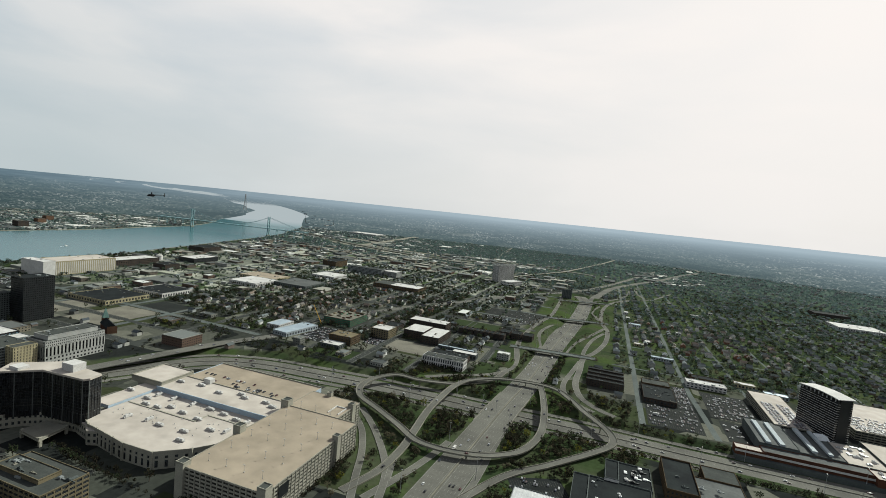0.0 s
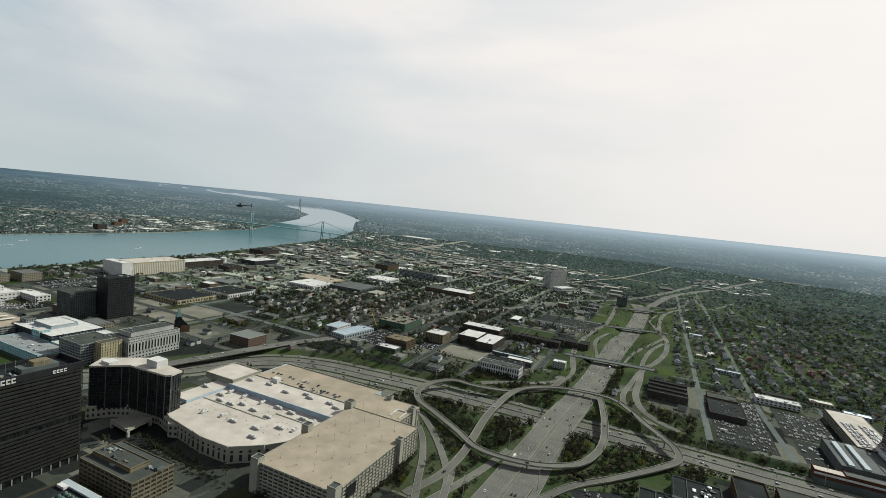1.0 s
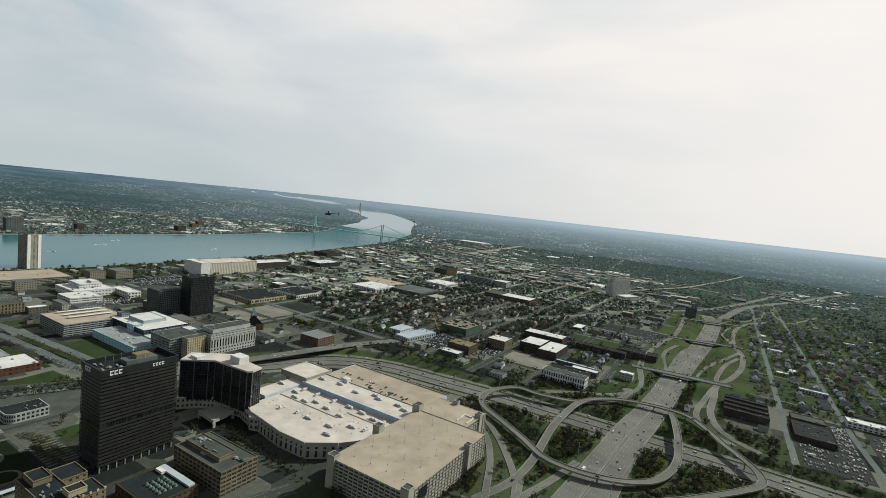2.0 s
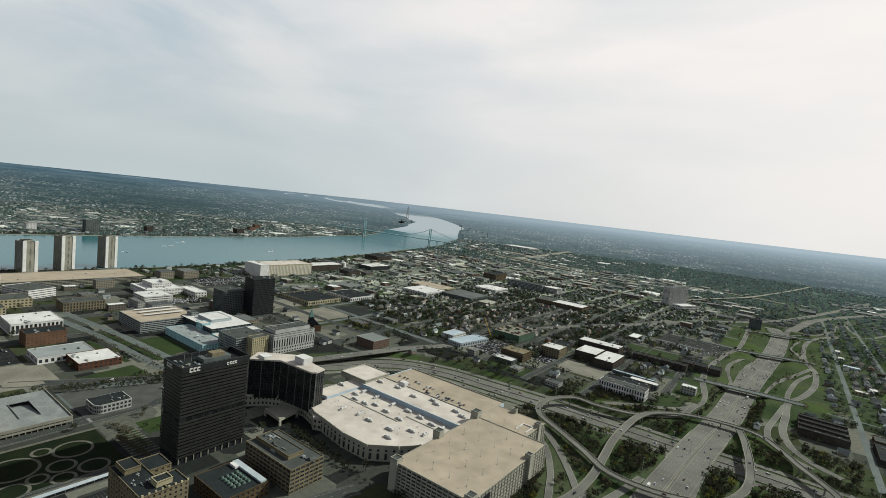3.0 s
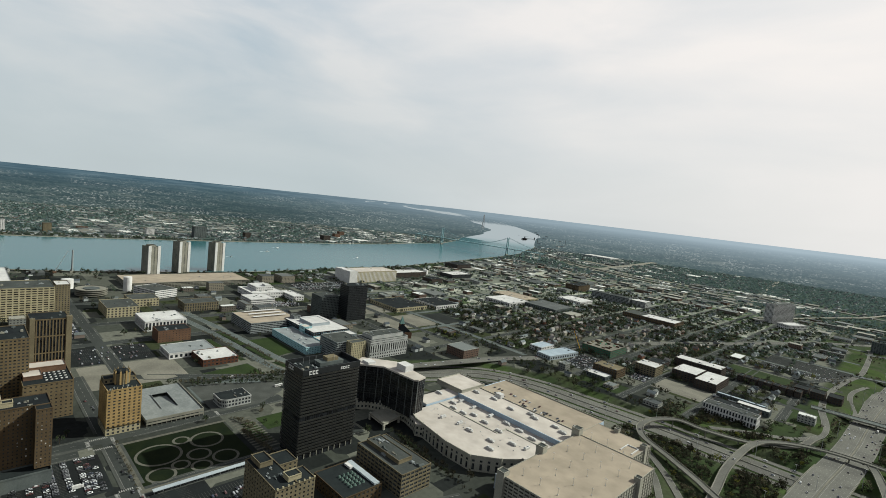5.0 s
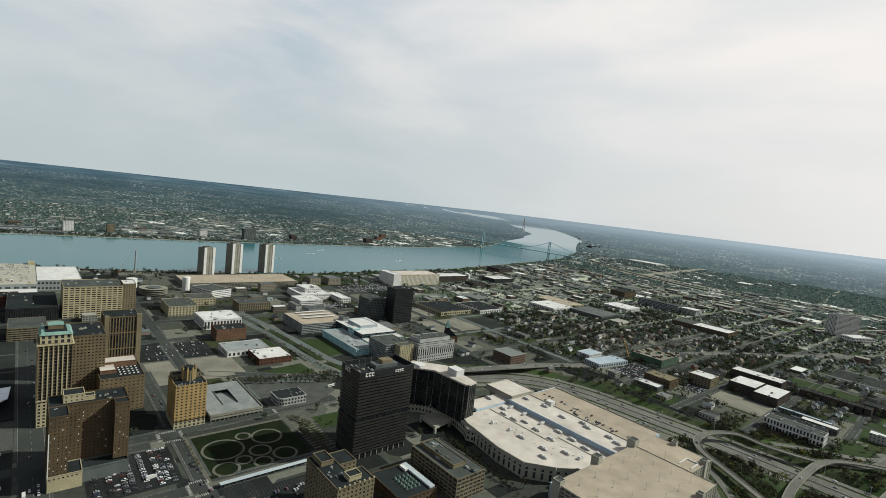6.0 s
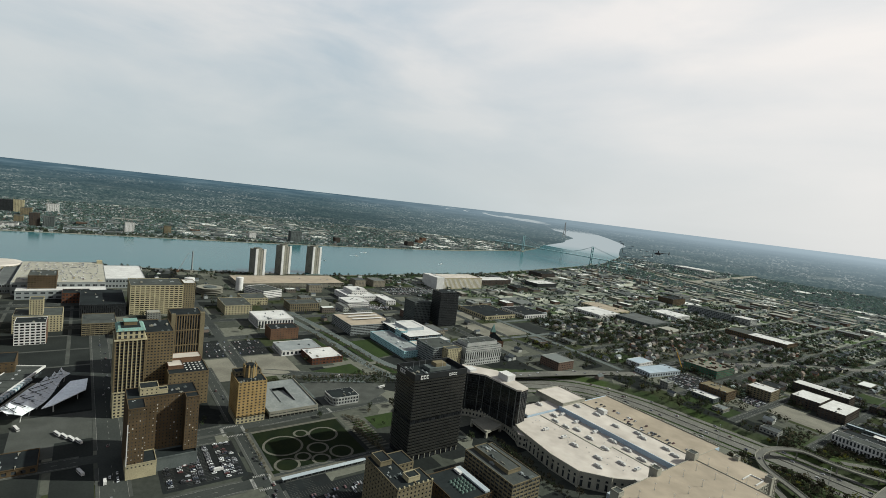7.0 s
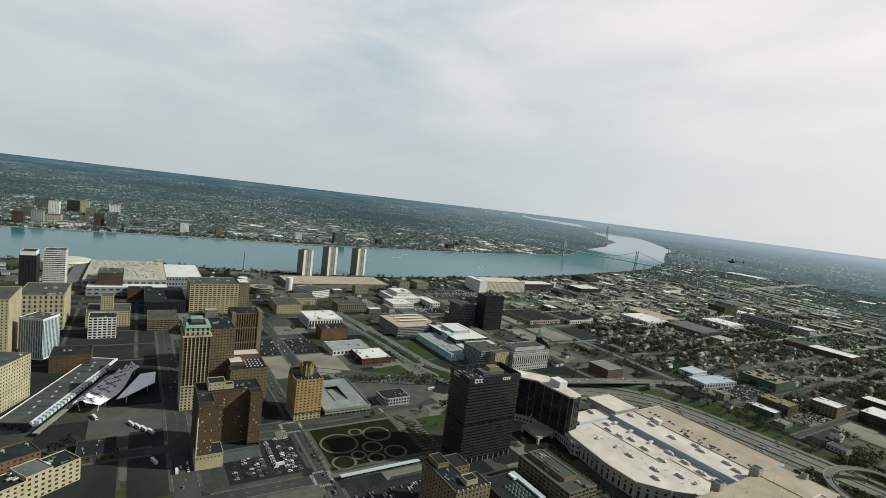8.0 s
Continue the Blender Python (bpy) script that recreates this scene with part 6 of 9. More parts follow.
r = random.Random(64)
for k in range(26):
    x, y = r.uniform(-30, 30), r.uniform(-36, 36)
    if k % 3:
        part("stud_wall", Mesh().box(x - r.uniform(2, 7), y - 0.3, 15, x + r.uniform(2, 7), y + 0.3, 17.8), r.choice((ORANGE, TAN, RAW_FLOOR)), th, "bare timber stud wall")
    else:
        part("board_stack", Mesh().box(x - 1.5, y - 2.5, 15, x + 1.5, y + 2.5, 16.5), r.choice((TAN, GREEN_NET)), th)
th = thing("crane", "yellow crane with a raised lattice jib over a building site", "crane", -572, 905, 0, 0)
part("carriage", Mesh().box(-3, -4, 0, 3, 4, 3.2, inset=0.1), CRANE_YELLOW, th)
part("cab", Mesh().box(-2, -1.5, 3.2, 2, 3, 6.2, inset=0.2), CRANE_YELLOW, th)
m = Mesh()
A, B = Vector((0, 2, 5)), Vector((-14, -10, 46))
side, up = Vector((1.1, -1.2, 0)), Vector((0.7, 0.6, 0.5))
for c in (side, -side, up):
    m.tube(tuple(A + c * 0.8), tuple(B + c * 0.3), 0.26, n=4)
for k in range(14):
    p, q = A.lerp(B, k / 14), A.lerp(B, (k + 1) / 14)
    for c, d in ((side, -side), (-side, up), (up, side)):
        m.tube(tuple(p + c * 0.7), tuple(q + d * 0.7), 0.14, n=3)
part("jib", m, CRANE_YELLOW, th, "yellow lattice jib")
part("hoist_rope", Mesh().tube((-14, -10, 46), (-14, -10, 20), 0.1, n=4), DARK_METAL, th)
building("station", "tall windowed stone station slab", -462, 1985, -352, 2015, 68, 17, 26, 7, WHITE, roof=GREY_ROOF, turn=66, units=5, open_w=0.6, open_h=0.72)
building("station_hall", "wide low station hall with pale roofs", -400, 1905, -310, 1945, 17, 2, 14, 6, WHITE, roof=BRIGHT_ROOF, turn=66, units=3)
building("grey_offices", "long grey office block with dark window bands", -945, 1655, -800, 1690, 24, 5, 24, 6, PANEL_GREY, roof=GREY_ROOF, units=6, open_w=0.85, open_h=0.55)
building("grey_offices", "pale office wing with dark window bands", -798, 1670, -745, 1720, 20, 5, 12, 10, OFFICE_STONE, roof=BRIGHT_ROOF, units=4, open_w=0.85, open_h=0.5)
th = building("brick_depot", "long brown brick depot with a part-white roof", -722, 1440, -562, 1515, 13, 2, 28, 12, BROWN, roof=GREY_ROOF, units=8)
part("white_roof_sheet", Mesh().box(-20, -36, 13.35, 78, 20, 13.6), BRIGHT_ROOF, th, "white membrane over half of the roof")
building("market_hall", "large flat hall with a bright white roof", -1035, 1135, -940, 1235, 11, 1, 14, 14, WHITE, roof=BRIGHT_ROOF, units=6)
building("market_hall", "large flat hall with a cream roof", -1090, 1240, -960, 1320, 10, 1, 14, 12, CREAM, roof=GARAGE_ROOF, units=6)
building("blue_depot", "wide depot with a blue-grey roof and rooftop vents", -938, 1212, -826, 1320, 10, 1, 14, 14, GREY, roof=BLUE_GREY, units=22, big=3)
building("white_depot", "long depot with a white roof", -955, 1432, -868, 1520, 10, 1, 14, 12, WHITE, roof=BRIGHT_ROOF, units=5)
building("dark_depot", "wide dark-roofed depot with white walls", -1120, 745, -1005, 850, 9, 1, 14, 14, CREAM, roof=DARK_ROOF, units=10)
building("white_depot", "depot with white walls and a dark flat roof", -1085, 872, -990, 960, 10, 1, 14, 12, WHITE, roof=DARK_ROOF, units=8)
building("cold_store", "long cream cold store with ribbed windowless walls", -1452, 880, -1374, 1045, 36, 1, 14, 30, CREAM, WHITE, WHITE_ROOF, units=8, open_w=0.5, open_h=0.9)
building("cold_store", "tall plain white end block of the store", -1458, 848, -1372, 878, 38, 0, 0, 0, WHITE, roof=BRIGHT_ROOF, units=2)
building("brick_store", "long brown brick store with rows of dark windows", -1480, 1064, -1418, 1230, 20, 4, 10, 22, BRICK_DARK, roof=BRIGHT_ROOF, units=5)
building("brick_store", "brown brick store with dark windows", -1350, 1150, -1300, 1205, 16, 4, 8, 9, BRICK_DARK, units=4)
building("dark_store", "low dark store with a white roof edge", -1440, 1330, -1370, 1440, 15, 2, 10, 14, DARK_METAL, roof=BRIGHT_ROOF, units=6)
building("brick_tower_block", "brown brick block with a lighter end", -1080, 1690, -1020, 1780, 24, 6, 8, 12, BROWN, units=5)
building("brick_works", "large brown brick works", -1640, 1560, -1560, 1650, 20, 4, 10, 14, BRICK_DARK, units=5)

# black tower and its lower neighbour
building("black_tower", "slender black office tower", -1012, 573, -977, 625, 80, 20, 12, 17, DARK_METAL, GLASS_DARK, DARK_ROOF, units=3, open_w=0.6, open_h=0.6, big=9)
building("dark_block", "dark grey office block beside the black tower", -1058, 528, -1012, 574, 50, 13, 12, 12, GREY, GLASS_DARK, GREY_ROOF, units=4, open_w=0.6, open_h=0.55)
th = thing("arcaded_offices", "pale stone office block with tall dark slit windows", "building", -759, 505)
wing(th, -21, -43, 21, 43, -0.3, 11, 2, 8, 16, OFFICE_STONE, GLASS_DARK, GREY_ROOF, 0.5, 0.5, parapet=0)
wing(th, -21.4, -43.4, 21.4, 43.4, 11.2, 26, 1, 8, 17, OFFICE_STONE, GLASS_DARK, GREY_ROOF, 0.5, 0.9, 1.2, parapet=0)
wing(th, -21, -43, 21, 43, 26.2, 34, 2, 16, 32, OFFICE_STONE, GLASS_DARK, GREY_ROOF, 0.5, 0.45)
wing(th, -15, -36, 15, 36, 34.2, 40, 0, 0, 0, OFFICE_STONE, None, GREY_ROOF)
rooftop(th, -14, -35, 14, 35, 40.2, 7, 41, big=5)
claim(-782, 460, -736, 550)
th = thing("teal_offices", "low office complex with pale teal glass fronts and white roofs", "building", -880, 430)
for x0, y0, x1, y1, h, w, r in ((-95, -10, 20, 70, 21, GLASS_DARK, BRIGHT_ROOF), (20, 10, 45, 72, 17, PANEL_GREY, BRIGHT_ROOF), (-60, -52, 70, -10, 12, TEAL_WALL, PANEL_GREY), (20, -10, 88, 12, 13, TEAL_WALL, WHITE_ROOF), (-30, -12, -10, 4, 24, TEAL_WALL, WHITE_ROOF)):
    wing(th, x0, y0, x1, y1, -0.3, h, 4 if w is not GLASS_DARK else 5, int((x1 - x0) / 5), int((y1 - y0) / 5), w, GLASS_BLUE, r, 0.6, 0.45)
wing(th, -70, 10, -20, 50, 21.2, 26, 0, 0, 0, PALE_BLUE, None, BRIGHT_ROOF)
rooftop(th, -90, -5, 18, 65, 21.2, 8, 21, [WHITE, PALE_BLUE, STEEL], 6)
rooftop(th, 22, -8, 86, 10, 13.2, 4, 22, [WHITE, STEEL], 4)
rooftop(th, -58, -50, 68, -12, 12.2, 12, 23, [WHITE, STEEL, PALE_BLUE], 5)
claim(-978, 376, -790, 505)
building("glazed_offices", "pale grey banded office block", -816, 408, -762, 458, 31, 8, 14, 14, PANEL_GREY, GLASS, GREY_ROOF, units=4, open_w=0.85, open_h=0.6)
building("stair_tower", "tan ribbed stair block at the banded offices", -760, 426, -744, 456, 33, 8, 3, 8, CREAM, GLASS, GREY_ROOF, units=0, open_w=0.3, open_h=0.7)
th = building("parking_deck", "long grey parking deck with horizontal bands", -1055, 345, -962, 448, 20, 6, 14, 16, PANEL_GREY, GLASS_DARK, GARAGE_ROOF, units=0, open_w=0.95, open_h=0.5, category="parking deck")
for k in range(3):
    part("roof_canopy", Mesh().box(-40 + k * 22, -30, 22.6, -34 + k * 22, 40, 23.0), WHITE, th, "white canopy over the roof parking")
    for y in (-28, 4, 38):
        part("canopy_post", Mesh().tube((-37 + k * 22, y, 20), (-37 + k * 22, y, 22.7), 0.25), STEEL, th)
wing(th, 28, 38, 47, 52, -0.3, 27, 7, 5, 4, PANEL_GREY, GLASS, GREY_ROOF, 0.5, 0.6)
building("colonnade_block", "white block with tall dark windows between columns", -1112, 186, -1044, 256, 18, 1, 14, 12, WHITE, roof=BRIGHT_ROOF, units=8, open_w=0.6, open_h=0.72)
building("brick_cube", "square orange-brown brick block", -1005, 188, -970, 240, 20, 5, 7, 10, ORANGE, units=4, open_w=0.3, open_h=0.3)
building("pale_shed", "long low pale shed", -930, 180, -880, 250, 9, 1, 8, 10, WHITE, roof=PANEL_GREY, units=3)
building("brick_shop", "low red brick shop with a pale roof", -878, 212, -826, 266, 10, 2, 8, 9, RED, roof=BRIGHT_ROOF, units=6)
building("stone_post_office", "tan stone block with arched windows", -1236, 150, -1160, 205, 19, 4, 12, 9, CREAM, roof=GREY_ROOF, units=6, open_w=0.5, open_h=0.6)
building("stone_annex", "low tan stone annex", -1290, 205, -1235, 260, 16, 3, 9, 9, CREAM, roof=GREY_ROOF, units=3)
building("ribbed_hotel", "wide concrete hotel with deep balconies", -1262, -18, -1188, 74, 58, 14, 10, 11, CREAM, GLASS_DARK, GREY_ROOF, units=8, open_w=0.75, open_h=0.5, deep=1.5, big=8)
building("brick_tower", "brown brick tower with a pale top", -1240, 76, -1200, 98, 60, 15, 8, 5, TAN, roof=BRIGHT_ROOF, units=2, open_w=0.4, open_h=0.5)
building("dark_garage", "wide dark ribbed block with a flat roof", -1310, -96, -1180, -24, 24, 1, 40, 22, DARK_METAL, GLASS_DARK, DARK_ROOF, units=4, open_w=0.5, open_h=0.85)
building("tan_deck", "tan parking deck with open levels", -1130, -92, -1064, -44, 20, 6, 12, 8, TAN, GLASS_DARK, GREY_ROOF, units=2, open_w=0.9, open_h=0.5, category="parking deck")
th = building("mural_block", "tall pale gridded block with a brick side wall", -1068, -174, -1034, -136, 34, 8, 6, 6, WHITE, GLASS_DARK, units=3, open_w=0.72, open_h=0.6)
part("side_wall", Mesh().box(-17, 19.02, -0.3, 17, 19.5, 34.6), ORANGE, th, "blank orange brick side wall")
building("plain_block", "plain grey block with a brick face", -932, -205, -890, -160, 22, 5, 4, 8, BROWN, units=2, open_w=0.3, open_h=0.3)
building("cream_block", "long cream office block with small windows", -828, -266, -756, -226, 52, 13, 18, 13, CREAM, roof=GREY_ROOF, units=5, open_w=0.42, open_h=0.5, turn=-24)
building("blue_glass_tower", "dark glass tower with white vertical fins", -981, -241, -948, -209, 58, 1, 12, 10, WHITE, GLASS_BLUE, GREY_ROOF, units=4, open_w=0.7, open_h=0.93, turn=-28)
building("court_building", "broad cream stone court building", -1190, -272, -1092, -211, 58, 8, 14, 9, CREAM, roof=GREY_ROOF, units=8, open_w=0.4, open_h=0.6, big=9)
building("cream_tower", "massive cream office building with many windows", -1020, -330, -935, -254, 88, 22, 20, 17, CREAM, roof=GREY_ROOF, units=6, open_w=0.4, open_h=0.5)
th = building("setback_building", "cream stone building with a central tower", -1158, -182, -1100, -118, 27, 7, 14, 15, CREAM, roof=GREY_ROOF, units=4, open_w=0.45, open_h=0.55)
wing(th, -6, -12, 20, 6, 27, 52, 7, 6, 5, CREAM, None, GREY_ROOF, 0.45, 0.6)
building("banded_tower", "white office tower with horizontal bands", -1385, -272, -1345, -236, 92, 23, 8, 8, WHITE, GLASS, GREY_ROOF, units=5, open_w=0.95, open_h=0.5)
th = building("black_tower", "narrow black tower with a white cap", -1335, -302, -1298, -276, 88, 22, 8, 6, DARK_METAL, GLASS_DARK, WHITE_ROOF, units=2, open_w=0.6, open_h=0.7)
wing(th, -17, -12, 17, 12, 88, 96, 0, 0, 0, WHITE)
building("brown_offices", "dark brown brick office block", -1425, -182, -1362, -136, 44, 11, 14, 10, BROWN, GLASS_DARK, GREY_ROOF, units=8, open_w=0.5, open_h=0.5, big=7)
building("red_hall", "red brick hall with a dark roof", -1340, -125, -1300, -80, 20, 3, 8, 8, RED, units=2)
th = thing("convention_hall", "huge convention hall with rooftop parking and white roofs", "building", -1500, -120)
for x0, y0, x1, y1, h, r in ((-140, -90, 120, 70, 26, CASINO_STONE), (-120, 70, 60, 150, 22, BRIGHT_ROOF), (120, -80, 160, 70, 17, BRIGHT_ROOF), (-120, -120, 100, -90, 20, BLUE_GREY)):
    wing(th, x0, y0, x1, y1, -0.3, h, 2, 16, 12, PANEL_GREY, GLASS, r, 0.6, 0.4)
rooftop(th, 60, -80, 118, 66, 26.2, 6, 31, [WHITE, CREAM], 9)
part("stair_house", Mesh().box(-136, 56, 26, -124, 68, 34), CREAM, th)
claim(-1645, -245, -1335, 35)
cars_on(FAR_LOTS, -1630, -205, -1400, -60, 26.2, "y", 3, 0.17)
m = Mesh().disc(0, 0, 52, -0.3, 22, 40)
th = thing("round_arena", "round white arena with ribbed walls", "building", -1640, -262)
part("wall", m, CREAM, th)
part("roof", Mesh().disc(0, 0, 54, 22, 25, 40, 50), WHITE_ROOF, th)
for k in range(40):
    a = 2 * math.pi * k / 40
    part("rib", Mesh().box(52 * math.cos(a) - 0.8, 52 * math.sin(a) - 0.8, -0.3, 52 * math.cos(a) + 0.8, 52 * math.sin(a) + 0.8, 22.5), WHITE, th)
claim(-1695, -316, -1585, -210)
th = building("white_hall", "sprawling white hall in blocks of several heights", -1330, 470, -1240, 552, 14, 2, 12, 12, WHITE, roof=BRIGHT_ROOF, units=8, big=6, open_h=0.3)
wing(th, -35, -20, 20, 25, 14.2, 24, 2, 10, 8, WHITE, GLASS, BRIGHT_ROOF, 0.5, 0.35)
wing(th, -5, 5, 15, 20, 24.2, 28, 0, 0, 0, WHITE, None, BRIGHT_ROOF)
building("white_hall", "low white wing with bands of windows", -1238, 440, -1180, 500, 13, 3, 10, 12, WHITE, GLASS, BRIGHT_ROOF, units=5, open_w=0.9, open_h=0.4)
building("white_hall", "low white annex beside the hall", -1265, 556, -1190, 585, 12, 2, 10, 4, WHITE, roof=BRIGHT_ROOF, units=3)
building("banded_offices", "low white office block with a dark glass notch", -1378, 252, -1304, 308, 18, 4, 10, 12, WHITE, GLASS, GREY_ROOF, turn=22, units=3, open_w=0.95, open_h=0.35)
building("tan_offices", "tan office block with vertical windows", -1210, 290, -1165, 360, 17, 3, 8, 14, TAN, GLASS, GREY_ROOF, units=3, open_w=0.5, open_h=0.75)
building("parking_deck", "broad multi-level riverside parking deck", -1535, 240, -1420, 540, 13, 4, 16, 40, CONCRETE, GLASS_DARK, GARAGE_ROOF, units=6, open_w=0.95, open_h=0.5, category="parking deck")
for x, y, h in ((-1625, 340, 78), (-1640, 424, 90), (-1652, 530, 88)):
    th = thing("apartment_tower", "slender pale concrete apartment tower by the river", "building", x, y, 0, 12, "riverside apartment towers")
    wing(th, -20, -15, 20, 15, -0.3, h, 28, 6, 3, CONCRETE, GLASS, GREY_ROOF, 0.4, 0.4)
    part("corner_fin", Mesh().box(18, -16.5, -0.3, 21, -9, h + 3), WHITE, th)
    part("corner_fin", Mesh().box(18, 9, -0.3, 21, 16.5, h + 3), WHITE, th)
    wing(th, -10, -9, 10, 9, h, h + 4, 0, 0, 0, CONCRETE)
    claim(x - 25, y - 22, x + 25, y + 22)
for x, y, r, h in ((-1400, 236, 9, 34), (-1455, 128, 12, 22), (-1455, 1262, 10, 22)):
    th = thing("storage_tank", "pale cylindrical storage tank", "tank", x, y)
    part("shell", Mesh().disc(0, 0, r, -0.3, h, 20), WHITE, th)
    part("roof", Mesh().disc(0, 0, r, h, h + 1.5, 20, r * 0.3), WHITE, th)
th = thing("round_ramp", "spiral concrete parking ramp", "parking ramp", -1370, 160)
for k in range(4):
    m = Mesh()
    n = 36
    for i in range(n):
        a, b = 2 * math.pi * i / n, 2 * math.pi * (i + 1) / n
        for r0, r1, z0, z1 in ((16, 30, k * 4 + 3, k * 4 + 3.5), (29.5, 30, k * 4 + 3, k * 4 + 4.6)):
            m.prism([(r0 * math.cos(a), r0 * math.sin(a)), (r1 * math.cos(a), r1 * math.sin(a)), (r1 * math.cos(b), r1 * math.sin(b)), (r0 * math.cos(b), r0 * math.sin(b))], z0, z1)
    part("ramp_turn", m, CONCRETE, th)
part("drum", Mesh().disc(0, 0, 15, -0.3, 17, 24), GREY, th)
claim(-1405, 125, -1335, 195)
th = thing("chimney", "slender pale chimney by the river", "chimney", -1650, 164)
part("shaft", Mesh().tube((0, 0, -0.3), (0, 0, 62), 2.4, 1.7, 12), PANEL_GREY, th)
part("base", Mesh().box(-5, -5, -0.3, 5, 5, 6, inset=0.1), CONCRETE, th)
th = thing("crane", "tall lattice crane with a raised jib", "crane", -1655, 128)
part("jib", Mesh().tube((0, 0, 2), (4, 26, 58), 1.0, 0.5, 4), STEEL, th)
part("carriage", Mesh().box(-4, -4, -0.3, 4, 4, 5), ORANGE, th)

# church
th = thing("church", "red brick church with a steep dark roof and a grey spire", "church", -835, 627, 0, -25)
part("nave", Mesh().box(-24, -8, -0.3, 24, 8, 10), RED, th)
m = Mesh()
m.quad((-24.5, -9, 10), (24.5, -9, 10), (24.5, 0, 19), (-24.5, 0, 19))
m.quad((24.5, 9, 10), (-24.5, 9, 10), (-24.5, 0, 19), (24.5, 0, 19))
m.quad((24.3, -8.6, 10), (24.3, 8.6, 10), (24.3, 0, 18.8))
m.quad((-24.3, 8.6, 10), (-24.3, -8.6, 10), (-24.3, 0, 18.8))
part("roof", m, DARK_ROOF, th)
part("gable", Mesh().prism([(24.4, -7.5), (24.9, -7.5), (24.9, 7.5), (24.4, 7.5)], 0, 13), ORANGE, th)
part("tower", Mesh().box(-32, -5, -0.3, -22, 5, 18), RED, th)
part("spire", Mesh().prism([(-32, -5), (-22, -5), (-22, 5), (-32, 5)], 18, 36, inset=0.97), COPPER, th, "grey-green tapering spire")
for k in range(5):
    for s in (-1, 1):
        part("window", Mesh().box(-18 + k * 9 - 0.8, s * 8.05 - 0.1, 3, -18 + k * 9 + 0.8, s * 8.05 + 0.1, 8), GLASS, th)
claim(-875, 605, -800, 650)

# brick row houses and apartment blocks round the playing field
for k in range(9):
    building("terrace_block", "dark brick terrace with pale gables", -305 + k * 12, 1060 + (k % 2) * 1.5, -295 + k * 12, 1084, 11, 3, 3, 6, BRICK_DARK, units=1, big=2, group="brick terraces")
for k in range(3):
    building("terrace_block", "dark brick terrace with pale gables", -215 + k * 26, 1090, -193 + k * 26, 1122, 12, 3, 5, 8, BRICK_DARK, units=2, big=2, group="brick terraces")
for k in range(4):
    building("apartment_block", "long dark brick apartment block with a flat roof", -12, 868 + k * 22, 50, 880 + k * 22, 12, 4, 14, 3, BRICK_DARK, units=3, big=3, group="apartment blocks")
building("motel_block", "long low white block with dark bays", 160, 978, 226, 1002, 9, 2, 10, 4, WHITE, roof=BRIGHT_ROOF, units=6, big=4)
building("brick_school", "low brick building among lawns", 175, 1018, 226, 1040, 8, 2, 10, 5, BROWN, units=2)
building("shop", "low cream shop with a white roof", 250, 1035, 285, 1052, 7, 1, 6, 3, CREAM, roof=BRIGHT_ROOF, units=2)
building("blue_shop", "low shop with a pale blue roof", 292, 1005, 330, 1022, 6, 1, 6, 3, PALE_BLUE, roof=BLUE_ROOF, units=1)
for x, y, w, d, h, wall, roof, lab in ((66, 1655, 12, 26, 6, WHITE, BRIGHT_ROOF, "long low white-roofed row"), (69, 1560, 12, 24, 6, WHITE, BRIGHT_ROOF, "long low white-roofed row"), (74, 1470, 32, 18, 6, PALE_BLUE, BLUE_ROOF, "low building with a blue-grey roof"), (80, 1235, 22, 16, 5, CREAM, BRIGHT_ROOF, "small shop with a white roof"), (105, 1268, 14, 24, 6, GREY, BRIGHT_ROOF, "narrow house-like hall with a pale roof"), (110, 1132, 46, 12, 6, PALE_BLUE, BLUE_ROOF, "long low building with a pale blue roof"), (194, 1448, 14, 12, 6, WHITE, BRIGHT_ROOF, "small white house-like block"), (128, 1468, 22, 14, 6, BROWN, GREY_ROOF, "low brick block with a grey roof"), (278, 1806, 26, 14, 6, WHITE, BRIGHT_ROOF, "small hall with a white roof"), (344, 1910, 18, 14, 6, WHITE, BRIGHT_ROOF, "small hall with a white roof")):
    building("low_building", lab + " among trees", x, y, x + w, y + d, h, 1, max(2, int(w / 5)), max(2, int(d / 5)), wall, roof=roof, units=1, big=3)
building("dark_hall", "long dark brick school with a flat roof among trees", 790, 2300, 910, 2370, 14, 3, 20, 10, BRICK_DARK, units=6)
building("white_depot", "wide depot with a bright white roof among trees", 765, 2010, 905, 2120, 10, 1, 20, 14, WHITE, roof=BRIGHT_ROOF, units=8)
building("white_depot", "vast flat depot with a bright white roof", -1985, 3480, -1760, 3620, 14, 1, 24, 16, WHITE, roof=BRIGHT_ROOF, units=6)
building("tower_block", "plain grey slab among trees", -146, 1806, -112, 1824, 30, 8, 6, 3, GREY, units=2)

# ---- transit centre with a fabric roof ----
th = thing("transit_centre", "transit centre with a long dark roof and pale edge beams", "transit station", -806, -174, 0, -20.3)
part("roof", Mesh().box(-105, -25, 8.2, 88, 6, 9.2), GREY_ROOF, th, "long flat gravel roof")
part("glazed_vault", Mesh().box(-62, 8.7, 7.8, 92, 13.8, 10.8, inset=0.3), GLASS_BLUE, th, "long glazed vault")
for k in range(9):
    part("roof_seam", Mesh().box(-98 + k * 21, -24, 9.2, -97.4 + k * 21, 5, 9.45), DARK_METAL, th)
part("edge_beam", Mesh().box(-106, -26, 8, 89, -25, 10), WHITE, th)
part("edge_beam", Mesh().box(-106, 6, 8, 89, 8.5, 10.6), WHITE, th)
part("edge_beam", Mesh().box(-107, -26, 8, -105, 7, 10), WHITE, th)
